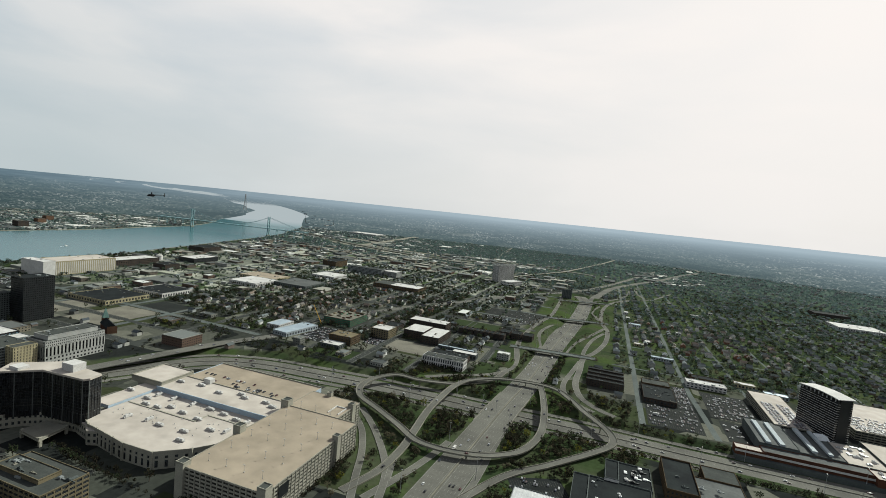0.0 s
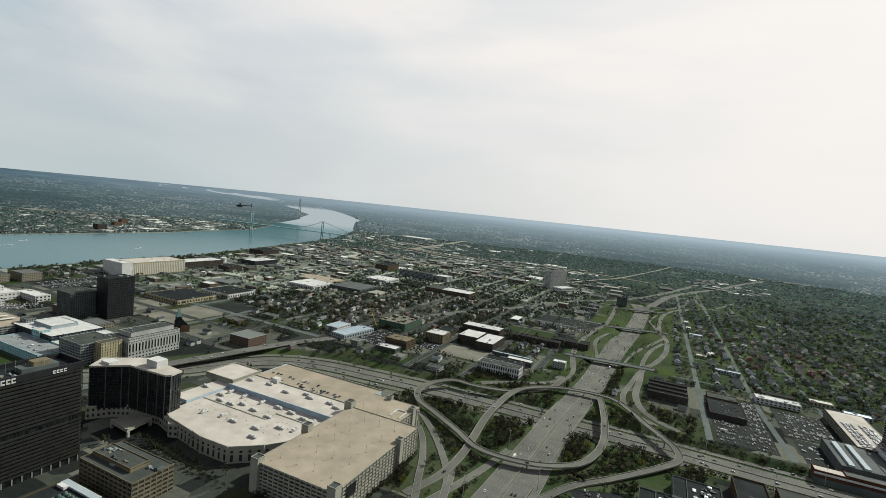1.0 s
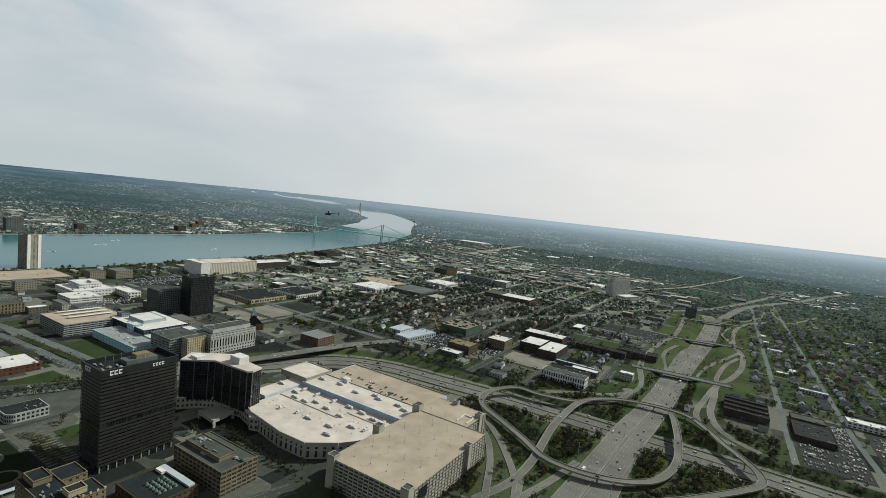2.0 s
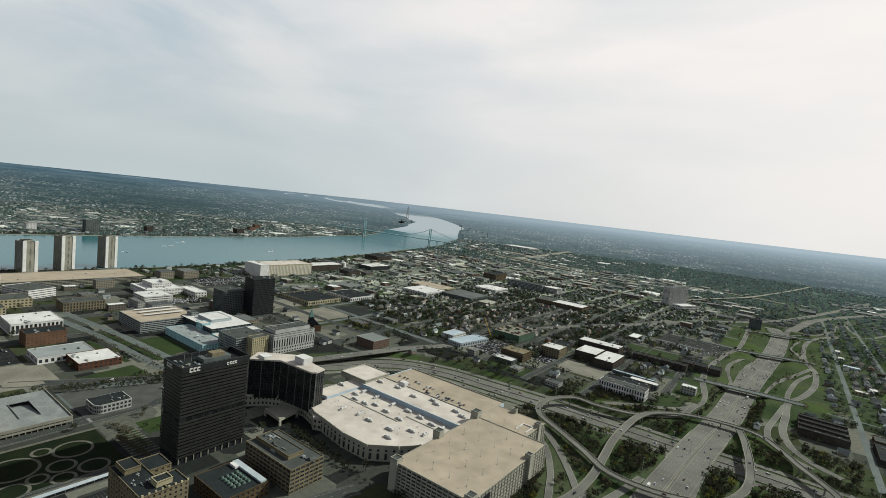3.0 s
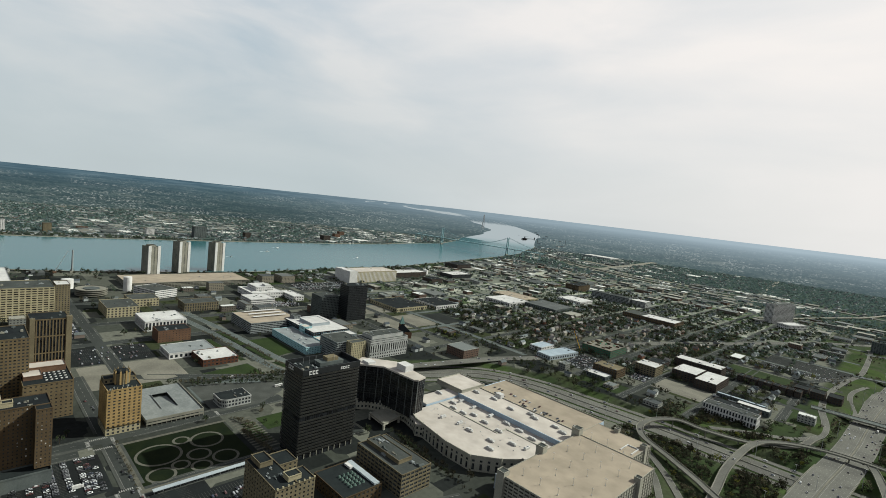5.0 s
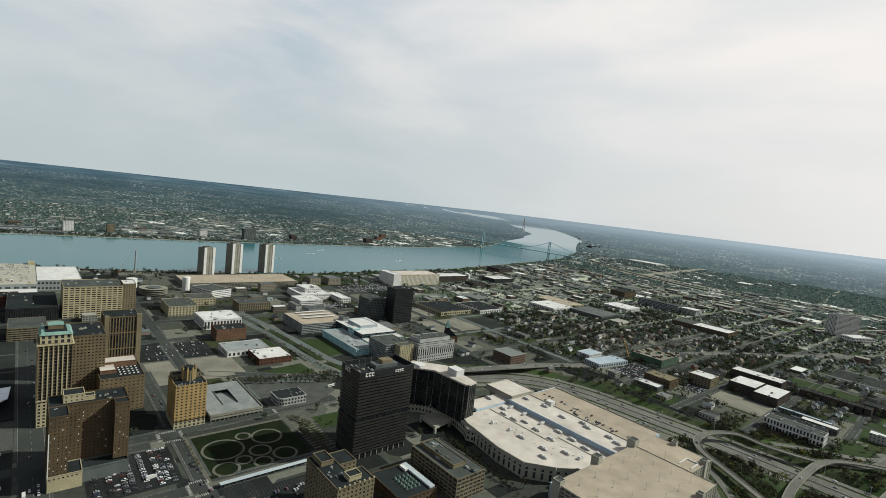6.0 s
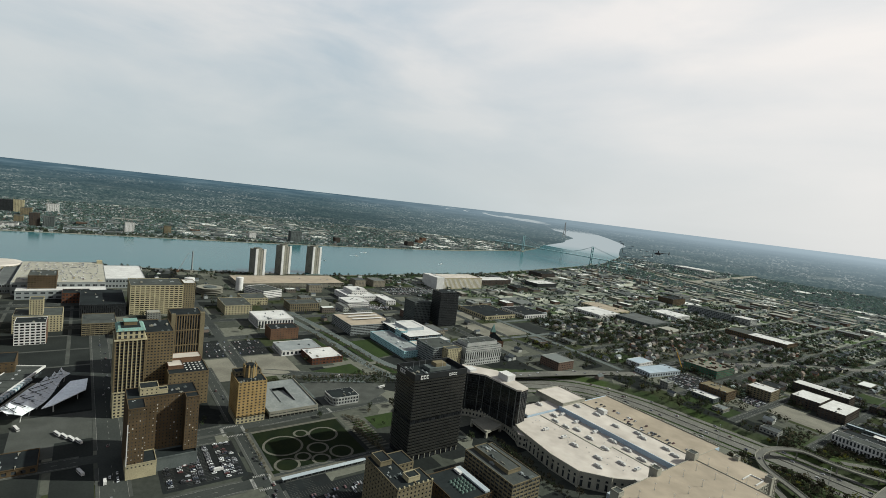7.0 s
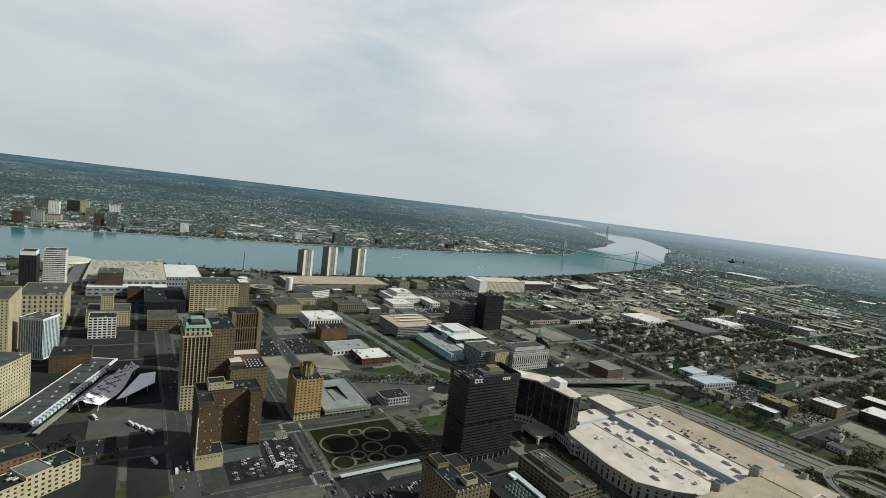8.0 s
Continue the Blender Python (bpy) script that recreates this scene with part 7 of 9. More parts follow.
part("glazed_wall", Mesh().box(-104, -24, -0.3, 87, 5, 8.2), GLASS, th)
for k in range(22):
    part("skylight_hoop", Mesh().box(-60 + k * 6.8, 8.6, 8, -55.5 + k * 6.8, 14, 11.2, inset=0.25), PALE_BLUE, th)
for k in range(12):
    part("roof_light", Mesh().box(-90 + k * 14, -14 + (k % 3) * 3, 9.2, -86 + k * 14, -12 + (k % 3) * 3, 10), STEEL, th)
part("platform", Mesh().box(-60, 14, 3.5, 100, 20, 4.5), CONCRETE, th)
for k in range(16):
    part("column", Mesh().tube((-58 + k * 10, 17, -0.3), (-58 + k * 10, 17, 3.5), 0.5), CONCRETE, th)
claim(-920, -235, -690, -110)
th = thing("tent_canopy", "white tensile fabric canopy with many peaks", "canopy", -812, -132, 0, 160)
m = Mesh()
NX, NY = 64, 16
tent = [[0] * (NY + 1) for _ in range(NX + 1)]
for i in range(NX + 1):
    for j in range(NY + 1):
        u, v = i / NX, j / NY
        w = 17 * (0.45 + 0.55 * math.sin(math.pi * min(1, u * 0.9 + 0.25)))
        x, y = (u - 0.5) * 132, (v - 0.5) * 2 * w
        peak = 0.0
        for row, off in ((0.30, 0.0), (0.70, 0.5)):
            q = (u * 7 + off) % 1 - 0.5
            peak = max(peak, 6.5 * max(0, 1 - math.hypot(q * 2.0, (v - row) * 4.2)) ** 1.6)
        tent[i][j] = (x, y, 9 + 2.2 * math.sin(math.pi * v) + peak + 1.5 * math.cos(u * 9))
for i in range(NX):
    for j in range(NY):
        m.quad(tent[i][j], tent[i + 1][j], tent[i + 1][j + 1], tent[i][j + 1])
part("fabric", m, FABRIC, th)
for i in range(0, NX + 1, 5):
    m = Mesh()
    for j in range(NY):
        m.tube(tent[i][j], tent[min(NX, i + (5 if (i // 5) % 2 else 0))][j + 1] if j == NY - 1 else tent[i][j + 1], 0.22, n=4)
    part("seam", m, STEEL, th, "grey seam and cable")
for i in range(0, NX - 7, 8):
    for a, b in ((3, NY - 3), (NY - 3, 3)):
        p, q = tent[i][a], tent[i + 8][b]
        part("truss", Mesh().tube((p[0], p[1], p[2] + 2.2), (q[0], q[1], q[2] + 2.2), 0.4, n=5), DARK_METAL, th, "dark steel truss over the fabric")
for i in range(3, NX, 8):
    for j in (2, NY - 2):
        x, y, z = tent[i][j]
        part("mast", Mesh().tube((x * 0.98, y * 0.8, -0.3), (x, y, z), 0.5, 0.35), WHITE, th)
th = thing("wing_canopy", "flat triangular pale canopy on columns", "canopy", -808, -104)
wc = [(46, -22), (40, -12), (4, 18), (-34, 20), (-30, 2)]
CANOPY_WHITE = material("white_canopy_sheet", (0.74, 0.77, 0.78), (0.68, 0.71, 0.73), 0.55, 0.05, 0.4)
part("canopy_roof", Mesh().prism(wc, 8.4, 9.3), CANOPY_WHITE, th)
for x, y in ((38, -12), (8, 10), (-26, 14), (-24, 6)):
    part("column", Mesh().tube((x, y, -0.3), (x, y, 8.5), 0.6), WHITE, th)
building("brick_warehouse", "orange brick warehouse with a dark roof", -657, -243, -629, -183, 15, 4, 7, 14, ORANGE, turn=27, units=6, open_w=0.4, open_h=0.45)
th = thing("loft_building", "cream loft building in stepped sections with grey roofs", "building", -602, -178, 0, 125)
for x0, x1, h, r in ((-62, -36, 20, GREY_ROOF), (-36, -12, 19, DARK_ROOF), (-12, 8, 22, BLUE_GREY), (8, 30, 20, DARK_ROOF)):
    wing(th, x0, -10, x1, 14, -0.3, h, 5, max(3, int((x1 - x0) / 4.5)), 6, CREAM, None, r, 0.45, 0.5)
rooftop(th, -34, -8, 28, 12, 20, 14, 15, [GREY, STEEL, BROWN], 5)
claim(-640, -205, -560, -140)
building("dark_shop", "low dark-roofed shop on the corner", -672, -155, -638, -122, 6, 1, 6, 5, BROWN, roof=DARK_ROOF, units=5, big=3)

# ---- lots, lawns, park ----
patch_count = 0


def patch(name, label, x0, y0, x1, y1, mat, lift=0.07, stalls=None, turn=0.0, keep_clear=True):
    """A level slab of paving or turf; stalls draws painted bays along x or y."""
    global patch_count
    patch_count += 1
    lift += patch_count % 9 * 0.005
    th = thing(name, label, name.replace("_", " "), (x0 + x1) / 2, (y0 + y1) / 2, 0, turn, kind="structure")
    w, d = (x1 - x0) / 2, (y1 - y0) / 2
    part("surface", Mesh().box(-w, -d, -0.2, w, d, lift), mat, th)
    if stalls:
        m = Mesh()
        span, run = (d, w) if stalls == "x" else (w, d)
        o = -span + 3
        while o + 11 < span:
            s = -run + 2
            while s < run - 2:
                a, b = (s, o), (s + 0.15, o + 10)
                if stalls == "x":
                    m.quad((a[0], a[1], lift + 0.02), (b[0], a[1], lift + 0.02), (b[0], b[1], lift + 0.02), (a[0], b[1], lift + 0.02))
                else:
                    m.quad((a[1], a[0], lift + 0.02), (b[1], a[0], lift + 0.02), (b[1], b[0], lift + 0.02), (a[1], b[0], lift + 0.02))
                s += 2.7
            o += 17
        part("bay_lines", m, FREEWAY, th, "", "stuff")
    if keep_clear:
        claim(x0, y0, x1, y1)
    return th


LOT = "asphalt parking lot with painted bays"
patch("parking_lot", LOT, -630, -30, -556, 44, ASPHALT, 0.09, "x")
patch("parking_lot", LOT, -980, 70, -900, 170, ASPHALT, 0.08, "y")
patch("parking_lot", "vacant gravel lot", -895, 64, -800, 186, EARTH, 0.06)
patch("parking_lot", "walled paved yard", -760, 168, -700, 262, WORN_STREET, 0.06)
patch("parking_lot", LOT, -1150, 60, -1060, 100, ASPHALT, 0.08, "x")
patch("parking_lot", "sandy paved parking lot", -1090, 655, -1015, 742, EARTH, 0.08)
patch("parking_lot", "sandy paved parking lot", -975, 640, -875, 770, EARTH, 0.09)
patch("parking_lot", "grey asphalt lot", -960, 785, -870, 850, STREET, 0.08)
patch("parking_lot", LOT, 82, 752, 158, 842, STREET, 0.09, "x")
patch("parking_lot", LOT, 132, 844, 156, 962, STREET, 0.09, "x")
patch("parking_lot", LOT, 178, 838, 250, 962, STREET, 0.09, "x")
patch("parking_lot", LOT, 186, 752, 216, 830, STREET, 0.08)
building("flat_store", "wide store with a dark tar roof and pale rooftop units", 80, 846, 130, 918, 7, 1, 10, 12, BRICK_DARK, roof=DARK_ROOF, units=16, big=4)
building("brick_shop", "low brick shop beside the parking lot", 82, 930, 128, 958, 6, 1, 8, 5, BROWN, roof=GREY_ROOF, units=3, big=3)
patch("parking_lot", "wide empty parking lot with painted bays", -255, 1270, -150, 1410, STREET, 0.08, "x")
patch("parking_lot", "wide empty parking lot with painted bays", -310, 1250, -262, 1410, STREET, 0.08, "y")
patch("parking_lot", LOT, -440, 850, -405, 895, ASPHALT, 0.08)
patch("parking_lot", "pale gravel yard", -395, 845, -306, 915, EARTH, 0.08)
patch("parking_lot", LOT, -560, 800, -500, 900, ASPHALT, 0.08, "y")
patch("parking_lot", LOT, -70, 484, -12, 520, ASPHALT, 0.08, "x", 25)
patch("parking_lot", "broad riverside parking lot", -1400, 640, -1300, 840, STREET, 0.08, "y")
patch("parking_lot", "broad sandy yard with an old factory apron", -760, -150, -660, -78, SIDEWALK, 0.07)
patch("parking_lot", LOT, -920, -150, -800, -80, ASPHALT, 0.06)
patch("parking_lot", "paved bus forecourt", -690, -112, -560, -80, STREET, 0.07)
patch("parking_lot", LOT, -512, 60, -476, 170, ASPHALT, 0.08, "y")
patch("parking_lot", "parking court with painted bays", -532, 66, -470, 112, ASPHALT, 0.07, "x")
patch("parking_lot", "worn grey asphalt yard", -660, -222, -557, -120, STREET, 0.05, keep_clear=False)
patch("lawn", "mown playing field with worn patches", -345, 1128, -230, 1192, GRASS, 0.10)
for x0, y0, x1, y1 in ((-205, 802, -165, 880), (-200, 895, -160, 980), (78, 1100, 146, 1196), (82, 1060, 146, 1096), (-18, 985, 54, 1028), (-498, 1500, -400, 1558), (-262, 1790, -160, 1880), (84, 1300, 142, 1400), (84, 1500, 140, 1560), (-455, 740, -405, 790), (-500, 745, -462, 775), (8, 1100, 50, 1130), (30, 1200, 54, 1330), (-620, 185, -565, 200), (-626, 206, -592, 250), (-240, 985, -160, 1025), (-700, 790, -655, 880), (170, 640, 260, 655), (-1470, 560, -1400, 640), (-1560, 640, -1440, 830)):
    patch("lawn", "green mown lawn", x0, y0, x1, y1, GRASS, 0.06, keep_clear=False)

for pts in ([(-926, 314), (-930, 372), (-834, 372), (-824, 322)], [(-799, 196), (-813, 275), (-756, 280)], [(-960, 262), (-830, 272), (-830, 280), (-960, 270)]):
    th = thing("lawn", "dark green mown lawn beside the boulevard", "lawn", kind="structure")
    area = sum(p[0] * q[1] - q[0] * p[1] for p, q in zip(pts, pts[1:] + pts[:1]))
    part("surface", Mesh().prism(pts if area > 0 else pts[::-1], -0.2, 0.16), GRASS, th)
    part("kerb", Mesh().prism([(x * 1.0008, y * 1.004) for x, y in (pts if area > 0 else pts[::-1])], -0.2, 0.12), SIDEWALK, th)
y = 560
while y < 2300:
    w = 60 + 35 * noise.noise((y * 0.004, 2.2, 0))
    patch("lawn", "strip of rough grass along the river bank", bank_x(y + 40) + 10, y, bank_x(y + 40) + 10 + w, y + 81, GRASS, 0.05, keep_clear=False)
    y += 80
# park with round gravel-edged lawns
park = thing("garden", "formal garden of round lawns edged with pale gravel", "garden", -588, 118, kind="structure")
part("turf", Mesh().box(-48, -54, -0.2, 46, 52, 0.10), GRASS_DARK, park)
GRAVEL = material("pale_gravel", (0.092, 0.090, 0.072), (0.070, 0.068, 0.056), 0.95, 0.2, 1.5)


def ring(x, y, r0, r1, z0, z1, n=48):
    m = Mesh()
    for i in range(n):
        a, b = 2 * math.pi * i / n, 2 * math.pi * (i + 1) / n
        m.prism([(x + r0 * math.cos(a), y + r0 * math.sin(a)), (x + r1 * math.cos(a), y + r1 * math.sin(a)), (x + r1 * math.cos(b), y + r1 * math.sin(b)), (x + r0 * math.cos(b), y + r0 * math.sin(b))], z0, z1)
    return m


for k, (x, y, r) in enumerate(((-597, 91, 19.5), (-616, 118, 6.5), (-605, 141, 15), (-578, 124, 9.8), (-561, 145, 11), (-558, 83, 11), (-567, 103, 6.6), (-555, 119, 8))):
    z = 0.14 + k * 0.006
    part("gravel_ring", ring(x + 588, y - 118, r - 0.3, r + 2.4, z - 0.1, z), GRAVEL, park, "pale gravel ring path")
    part("round_lawn", Mesh().disc(x + 588, y - 118, r - 0.3, 0.0, z + 0.10, 40), GRASS_DARK, park)
part("path", Mesh().box(-48, -57, 0, 46, -53, 0.16), GRAVEL, park)
part("path", Mesh().box(-52, -57, 0, -48, 56, 0.17), GRAVEL, park)
part("arbour_roof", Mesh().box(56, -50, 3.8, 61, 40, 4.3), PALE_BLUE, park, "long pale blue roof along the garden edge")
for k in range(13):
    part("arbour_post", Mesh().box(58.2, -49 + k * 7.3, -0.1, 58.7, -48.5 + k * 7.3, 3.9), STEEL, park)
part("path", Mesh().box(46, -57, 0, 52, 56, 0.18), GRAVEL, park)
for k in range(14):
    part("terrace_strip", Mesh().box(-46 + k * 6, 58, 0, -43.5 + k * 6, 84, 0.15), GRAVEL, park)
claim(-640, 62, -536, 205)

# paved court with bare tar, the walled yard and the lot behind the deck
for lab, pts, mat in (("parking court of dark asphalt", [(-819, 331), (-830, 372), (-778, 378), (-764, 325)], STREET), ("worn sandy paved lot", [(-890, 130), (-890, 160), (-803, 170), (-800, 130)], EARTH), ("walled worn yard", [(-757, 171), (-760, 200), (-722, 276), (-690, 274), (-664, 230), (-664, 171)], SIDEWALK)):
    th = thing("parking_lot", lab, "parking lot", kind="structure")
    area = sum(p[0] * q[1] - q[0] * p[1] for p, q in zip(pts, pts[1:] + pts[:1]))
    part("surface", Mesh().prism(pts if area > 0 else pts[::-1], -0.2, 0.145), mat, th)
claim(-935, 300, -760, 385)
claim(-822, 185, -752, 285)
claim(-895, 125, -798, 172)
WORN_PAINT = material("worn_crossing_paint", (0.30, 0.295, 0.275), (0.16, 0.158, 0.148), 0.85, 0.3, 1.5)
# painted crossings at the corners by the garden
for x0, y0, x1, y1 in ((-662, 40, -640, 40), (-660, 62, -641, 62), (-662, 42, -662, 60), (-639, 42, -639, 60), (-548, 44, -528, 44), (-549, 61, -528, 61), (-550, 46, -550, 59), (-526, 46, -526, 59), (-668, 173, -654, 173)):
    th = thing("crosswalk", "worn white zebra crossing on the asphalt", "crosswalk", (x0 + x1) / 2, (y0 + y1) / 2, 0, 0 if y0 == y1 else 90, "street crossings", "structure")
    L = math.hypot(x1 - x0, y1 - y0)
    stripe = Mesh().box(-0.4, -1.7, 0.1, 0.4, 1.7, 0.172).data("stripe")
    for k in range(int(L / 1.7)):
        ob = part("stripe", stripe, WORN_PAINT, th)
        ob.location.x = -L / 2 + 0.8 + k * 1.7
# dark paved ground between the downtown towers
th = thing("pavement", "dark worn asphalt and kerbs between the downtown blocks", "pavement", kind="structure")
part("surface", Mesh().box(-1330, -335, -0.3, -765, -70, 0.03), STREET, th)
for x in (-1296, -1170, -1075, -1000, -925):
    part("kerb", Mesh().box(x, -330, -0.1, x + 5, -75, 0.055), SIDEWALK, th)
for y in (-205, -110):
    part("kerb", Mesh().box(-1325, y, -0.1, -930, y + 5, 0.065), SIDEWALK, th)

claim(-1330, -335, -765, -70)

# ---- scattered low city buildings ----
claim(-180, 1000, 50, 1040)
claim(-178, 1040, 34, 1850)
rnd = random.Random(11)
made = 0
tries = 0
while made < 185 and tries < 9000:
    tries += 1
    zone = rnd.random()
    if zone < 0.62:
        x, y = rnd.uniform(-1500, -160), rnd.uniform(720, 2350)
    elif zone < 0.80:
        x, y = rnd.uniform(-1480, -700), rnd.uniform(-330, 720)
    else:
        x, y = rnd.uniform(-1900, -1300), rnd.uniform(1000, 2300)
    if x < bank_x(y) + 60:
        continue
    if -1000 < x < -260 and 860 < y < 1900 and rnd.random() < 0.85:
        continue
    w, d = rnd.uniform(14, 46), rnd.uniform(12, 40)
    if x < -700 and y < 720:
        w, d = w * 1.1, d * 1.1
    if y > 1150:
        w, d = w * 1.5, d * 1.4
    if any(is_taken(x + w * a, y + d * b) for a in (0, 0.25, 0.5, 0.75, 1) for b in (0, 0.25, 0.5, 0.75, 1)):
        continue
    if abs(ground_z(x, y)) > 0.3 or abs(ground_z(x + w, y + d)) > 0.3:
        continue
    h = rnd.choice((5, 6, 7, 8, 9, 12)) if y > 720 else rnd.choice((7, 9, 12, 16, 20))
    kind = rnd.random()
    lab = "low flat-roofed city building with small windows" if h < 10 else "mid-height brick building with rows of windows"
    building("low_building" if h < 10 else "brick_building", lab, x, y, x + w, y + d, h, max(1, int(h / 3.6)), max(2, int(w / 4.5)), max(2, int(d / 4.5)), FLAT_WALL, GLASS, FLAT_ROOF, units=rnd.choice((0, 1, 2, 3)), seed=made + 1, big=4, open_w=0.5, open_h=0.42)
    made += 1

# ---- cars ----
def car_template(name, label, length, width, height, cabin0, cabin1, mat, cat="car"):
    th = thing(name, label, cat, 0, 0, -50)
    L, Wd = length / 2, width / 2
    m = Mesh()
    side = [(-L, 0.35), (-L, 0.75), (-L + 0.15, 0.9), (L - 1.2, 0.95), (L - 0.1, 0.72), (L, 0.35)]
    n = len(side)
    i = len(m.v)
    for y in (-Wd, Wd):
        m.v.extend((x, y, z) for x, z in side)
    for k in range(n):
        j = (k + 1) % n
        m.f.append((i + k, i + n + k, i + n + j, i + j))
    m.f.append(tuple(i + k for k in range(n)))
    m.f.append(tuple(i + n + n - 1 - k for k in range(n)))
    m.prism([(cabin0 + 0.55, -Wd + 0.22), (cabin1 - 0.75, -Wd + 0.22), (cabin1 - 0.75, Wd - 0.22), (cabin0 + 0.55, Wd - 0.22)], height - 0.04, height + 0.03)
    part("body", m, mat, th)
    part("cabin", Mesh().prism([(cabin0, -Wd + 0.08), (cabin1, -Wd + 0.08), (cabin1, Wd - 0.08), (cabin0, Wd - 0.08)], 0.88, height - 0.02, inset=0.2), GLASS_DARK, th, "tinted windows")
    wheel = Mesh().tube((0, -0.11, 0), (0, 0.11, 0), 0.33, n=8).data("wheel")
    for x in (-L + 0.8, L - 0.85):
        for y in (-Wd + 0.1, Wd - 0.1):
            part("wheel", wheel, TYRE, th).location = (x, y, 0.33)
    return th


def box_template(name, label, length, width, height, mat, cat):
    th = thing(name, label, cat, 0, 0, -50)
    L, Wd = length / 2, width / 2
    part("body", Mesh().box(-L, -Wd, 0.5, L - (2.2 if cat == "truck" else 0), Wd, height), mat, th)
    if cat == "truck":
        part("cab", Mesh().box(L - 2.0, -Wd + 0.1, 0.5, L, Wd - 0.1, height * 0.78, inset=0.1), WHITE, th)
    else:
        part("window_strip", Mesh().box(-L + 0.3, -Wd - 0.02, height * 0.5, L + 0.02, Wd + 0.02, height * 0.8), GLASS_DARK, th)
    wheel = Mesh().tube((0, -0.15, 0), (0, 0.15, 0), 0.5, n=8).data("wheel")
    for x in (-L + 1.8, L - 1.6):
        for y in (-Wd + 0.1, Wd - 0.1):
            part("wheel", wheel, TYRE, th).location = (x, y, 0.5)
    return th


sedan = car_template("car", "parked or passing saloon car", 4.7, 1.85, 1.45, -1.6, 1.3, CAR_PAINT)
wagon = car_template("car", "boxy sport utility car", 4.8, 1.95, 1.75, -2.2, 1.2, CAR_PAINT)
truck = box_template("truck", "white delivery truck on the road", 9.0, 2.5, 3.4, WHITE, "truck")
bus = box_template("bus", "white city bus with dark windows", 12.0, 2.55, 3.1, WHITE, "bus")
templates = [sedan, sedan, wagon]
rnd = random.Random(21)
car_count = 0


def put_car(x, y, z, turn, kind=None):
    global car_count
    t = kind or rnd.choice(templates)
    copy_thing(t, pose(x, y, z, 0, 0, turn))
    car_count += 1


def on_line(line, t, o):
    s = np.concatenate([[0], np.cumsum(np.hypot(*np.diff(line[:, :2], axis=0).T))])
    lo = offset(line, o)
    p = [np.interp(t, s, lo[:, k]) for k in range(3)]
    q = [np.interp(t + 3, s, lo[:, k]) for k in range(3)]
    return p, math.degrees(math.atan2(q[1] - p[1], q[0] - p[0]))


for o, way in ((-20, 180), (-16, 180), (-12.4, 180), (-8.7, 180), (8.7, 0), (12.4, 0), (16, 0), (20, 0)):
    t = rnd.uniform(180, 260)
    while t < 1500:
        p, a = on_line(LODGE, t, o)
        put_car(p[0], p[1], p[2] + 0.15, a + way, truck if rnd.random() < 0.06 else None)
        t += rnd.uniform(60, 190)
for o, way in ((-13, 180), (-9.5, 180), (9.5, 0), (13, 0), (-30, 180), (30, 0)):
    t = rnd.uniform(250, 400)
    while t < 1500:
        p, a = on_line(FISHER, t, o)
        put_car(p[0], p[1], p[2] + 0.15, a + way)
        t += rnd.uniform(110, 330)
for line in (loop_a, loop_b):
    t = 60
    while t < 800:
        p, a = on_line(line, t, 0)
        put_car(p[0], p[1], p[2] + 0.25, a)
        t += rnd.uniform(150, 300)
for x0, y0, x1, y1, z, fill in ((-629, -27, -558, 42, 0.1, 0.8), (-506, 496, -350, 552, 23.2, 0.22)):
    y = y0 + 4
    while y < y1 - 3:
        x = x0 + 2
        while x < x1 - 2:
            if rnd.random() < fill * (0.5 + 0.9 * noise.noise((x * 0.03, y * 0.04, z)) + 0.3) and car_count < 285:
                put_car(x, y + rnd.uniform(-0.3, 0.3), z, 90 + rnd.choice((0, 180)) + rnd.uniform(-3, 3))
            x += 2.75
        y += rnd.choice((5.6, 11.0))
for x, y, a in ((-708, -110, 205), (-700, -104, 205), (-692, -98, 205), (-684, -92, 205), (-620, -90, 200), (-735, -145, 20), (-705, 275, 100), (-765, 232, 100)):
    put_car(x, y, 0.15, a, bus)
for x, y, a in ((-595, -72, 180), (-575, 20, 90), (95, 795, 10), (-300, 905, 0)):
    put_car(x, y, 0.15, a, truck)
for s in range(0, 40):
    x, y = rnd.uniform(-1200, -480), rnd.choice((-68, -62, 56, 60))
    if not (-735 < x < -590 and y > 0):
        put_car(x, y, 0.15, rnd.choice((0, 180)))
for t in (sedan, wagon, truck, bus):
    for o in [*t.children_recursive, t]:
        bpy.data.objects.remove(o)

# tall lamp masts beside the freeways
mast = thing("street_lamp", "tall steel lamp mast beside the freeway", "street lamp", 0, 0, -80, group="freeway lamps")
part("pole", Mesh().tube((0, 0, -0.3), (0, 0, 26), 0.32, 0.14, 8), STEEL, mast)
part("crossarm", Mesh().box(-1.6, -0.12, 25.6, 1.6, 0.12, 25.9), STEEL, mast)
for s_ in (-1.7, 1.7):
    part("lamp_head", Mesh().box(s_ - 0.5, -0.45, 25.2, s_ + 0.5, 0.45, 25.75, inset=0.15), DARK_METAL, mast)
for line, o, t0, t1, gap in ((LODGE, 27.5, 150, 1500, 125), (LODGE, -27.5, 210, 1500, 125), (FISHER, 23.5, 500, 1900, 130), (FISHER, -23.5, 560, 1900, 130)):
    t = t0
    while t < t1:
        p, a = on_line(line, t, o)
        copy_thing(mast, pose(p[0], p[1], ground_z(p[0], p[1]), 0, 0, a + 90))
        t += gap
for o in [*mast.children_recursive, mast]:
    bpy.data.objects.remove(o)

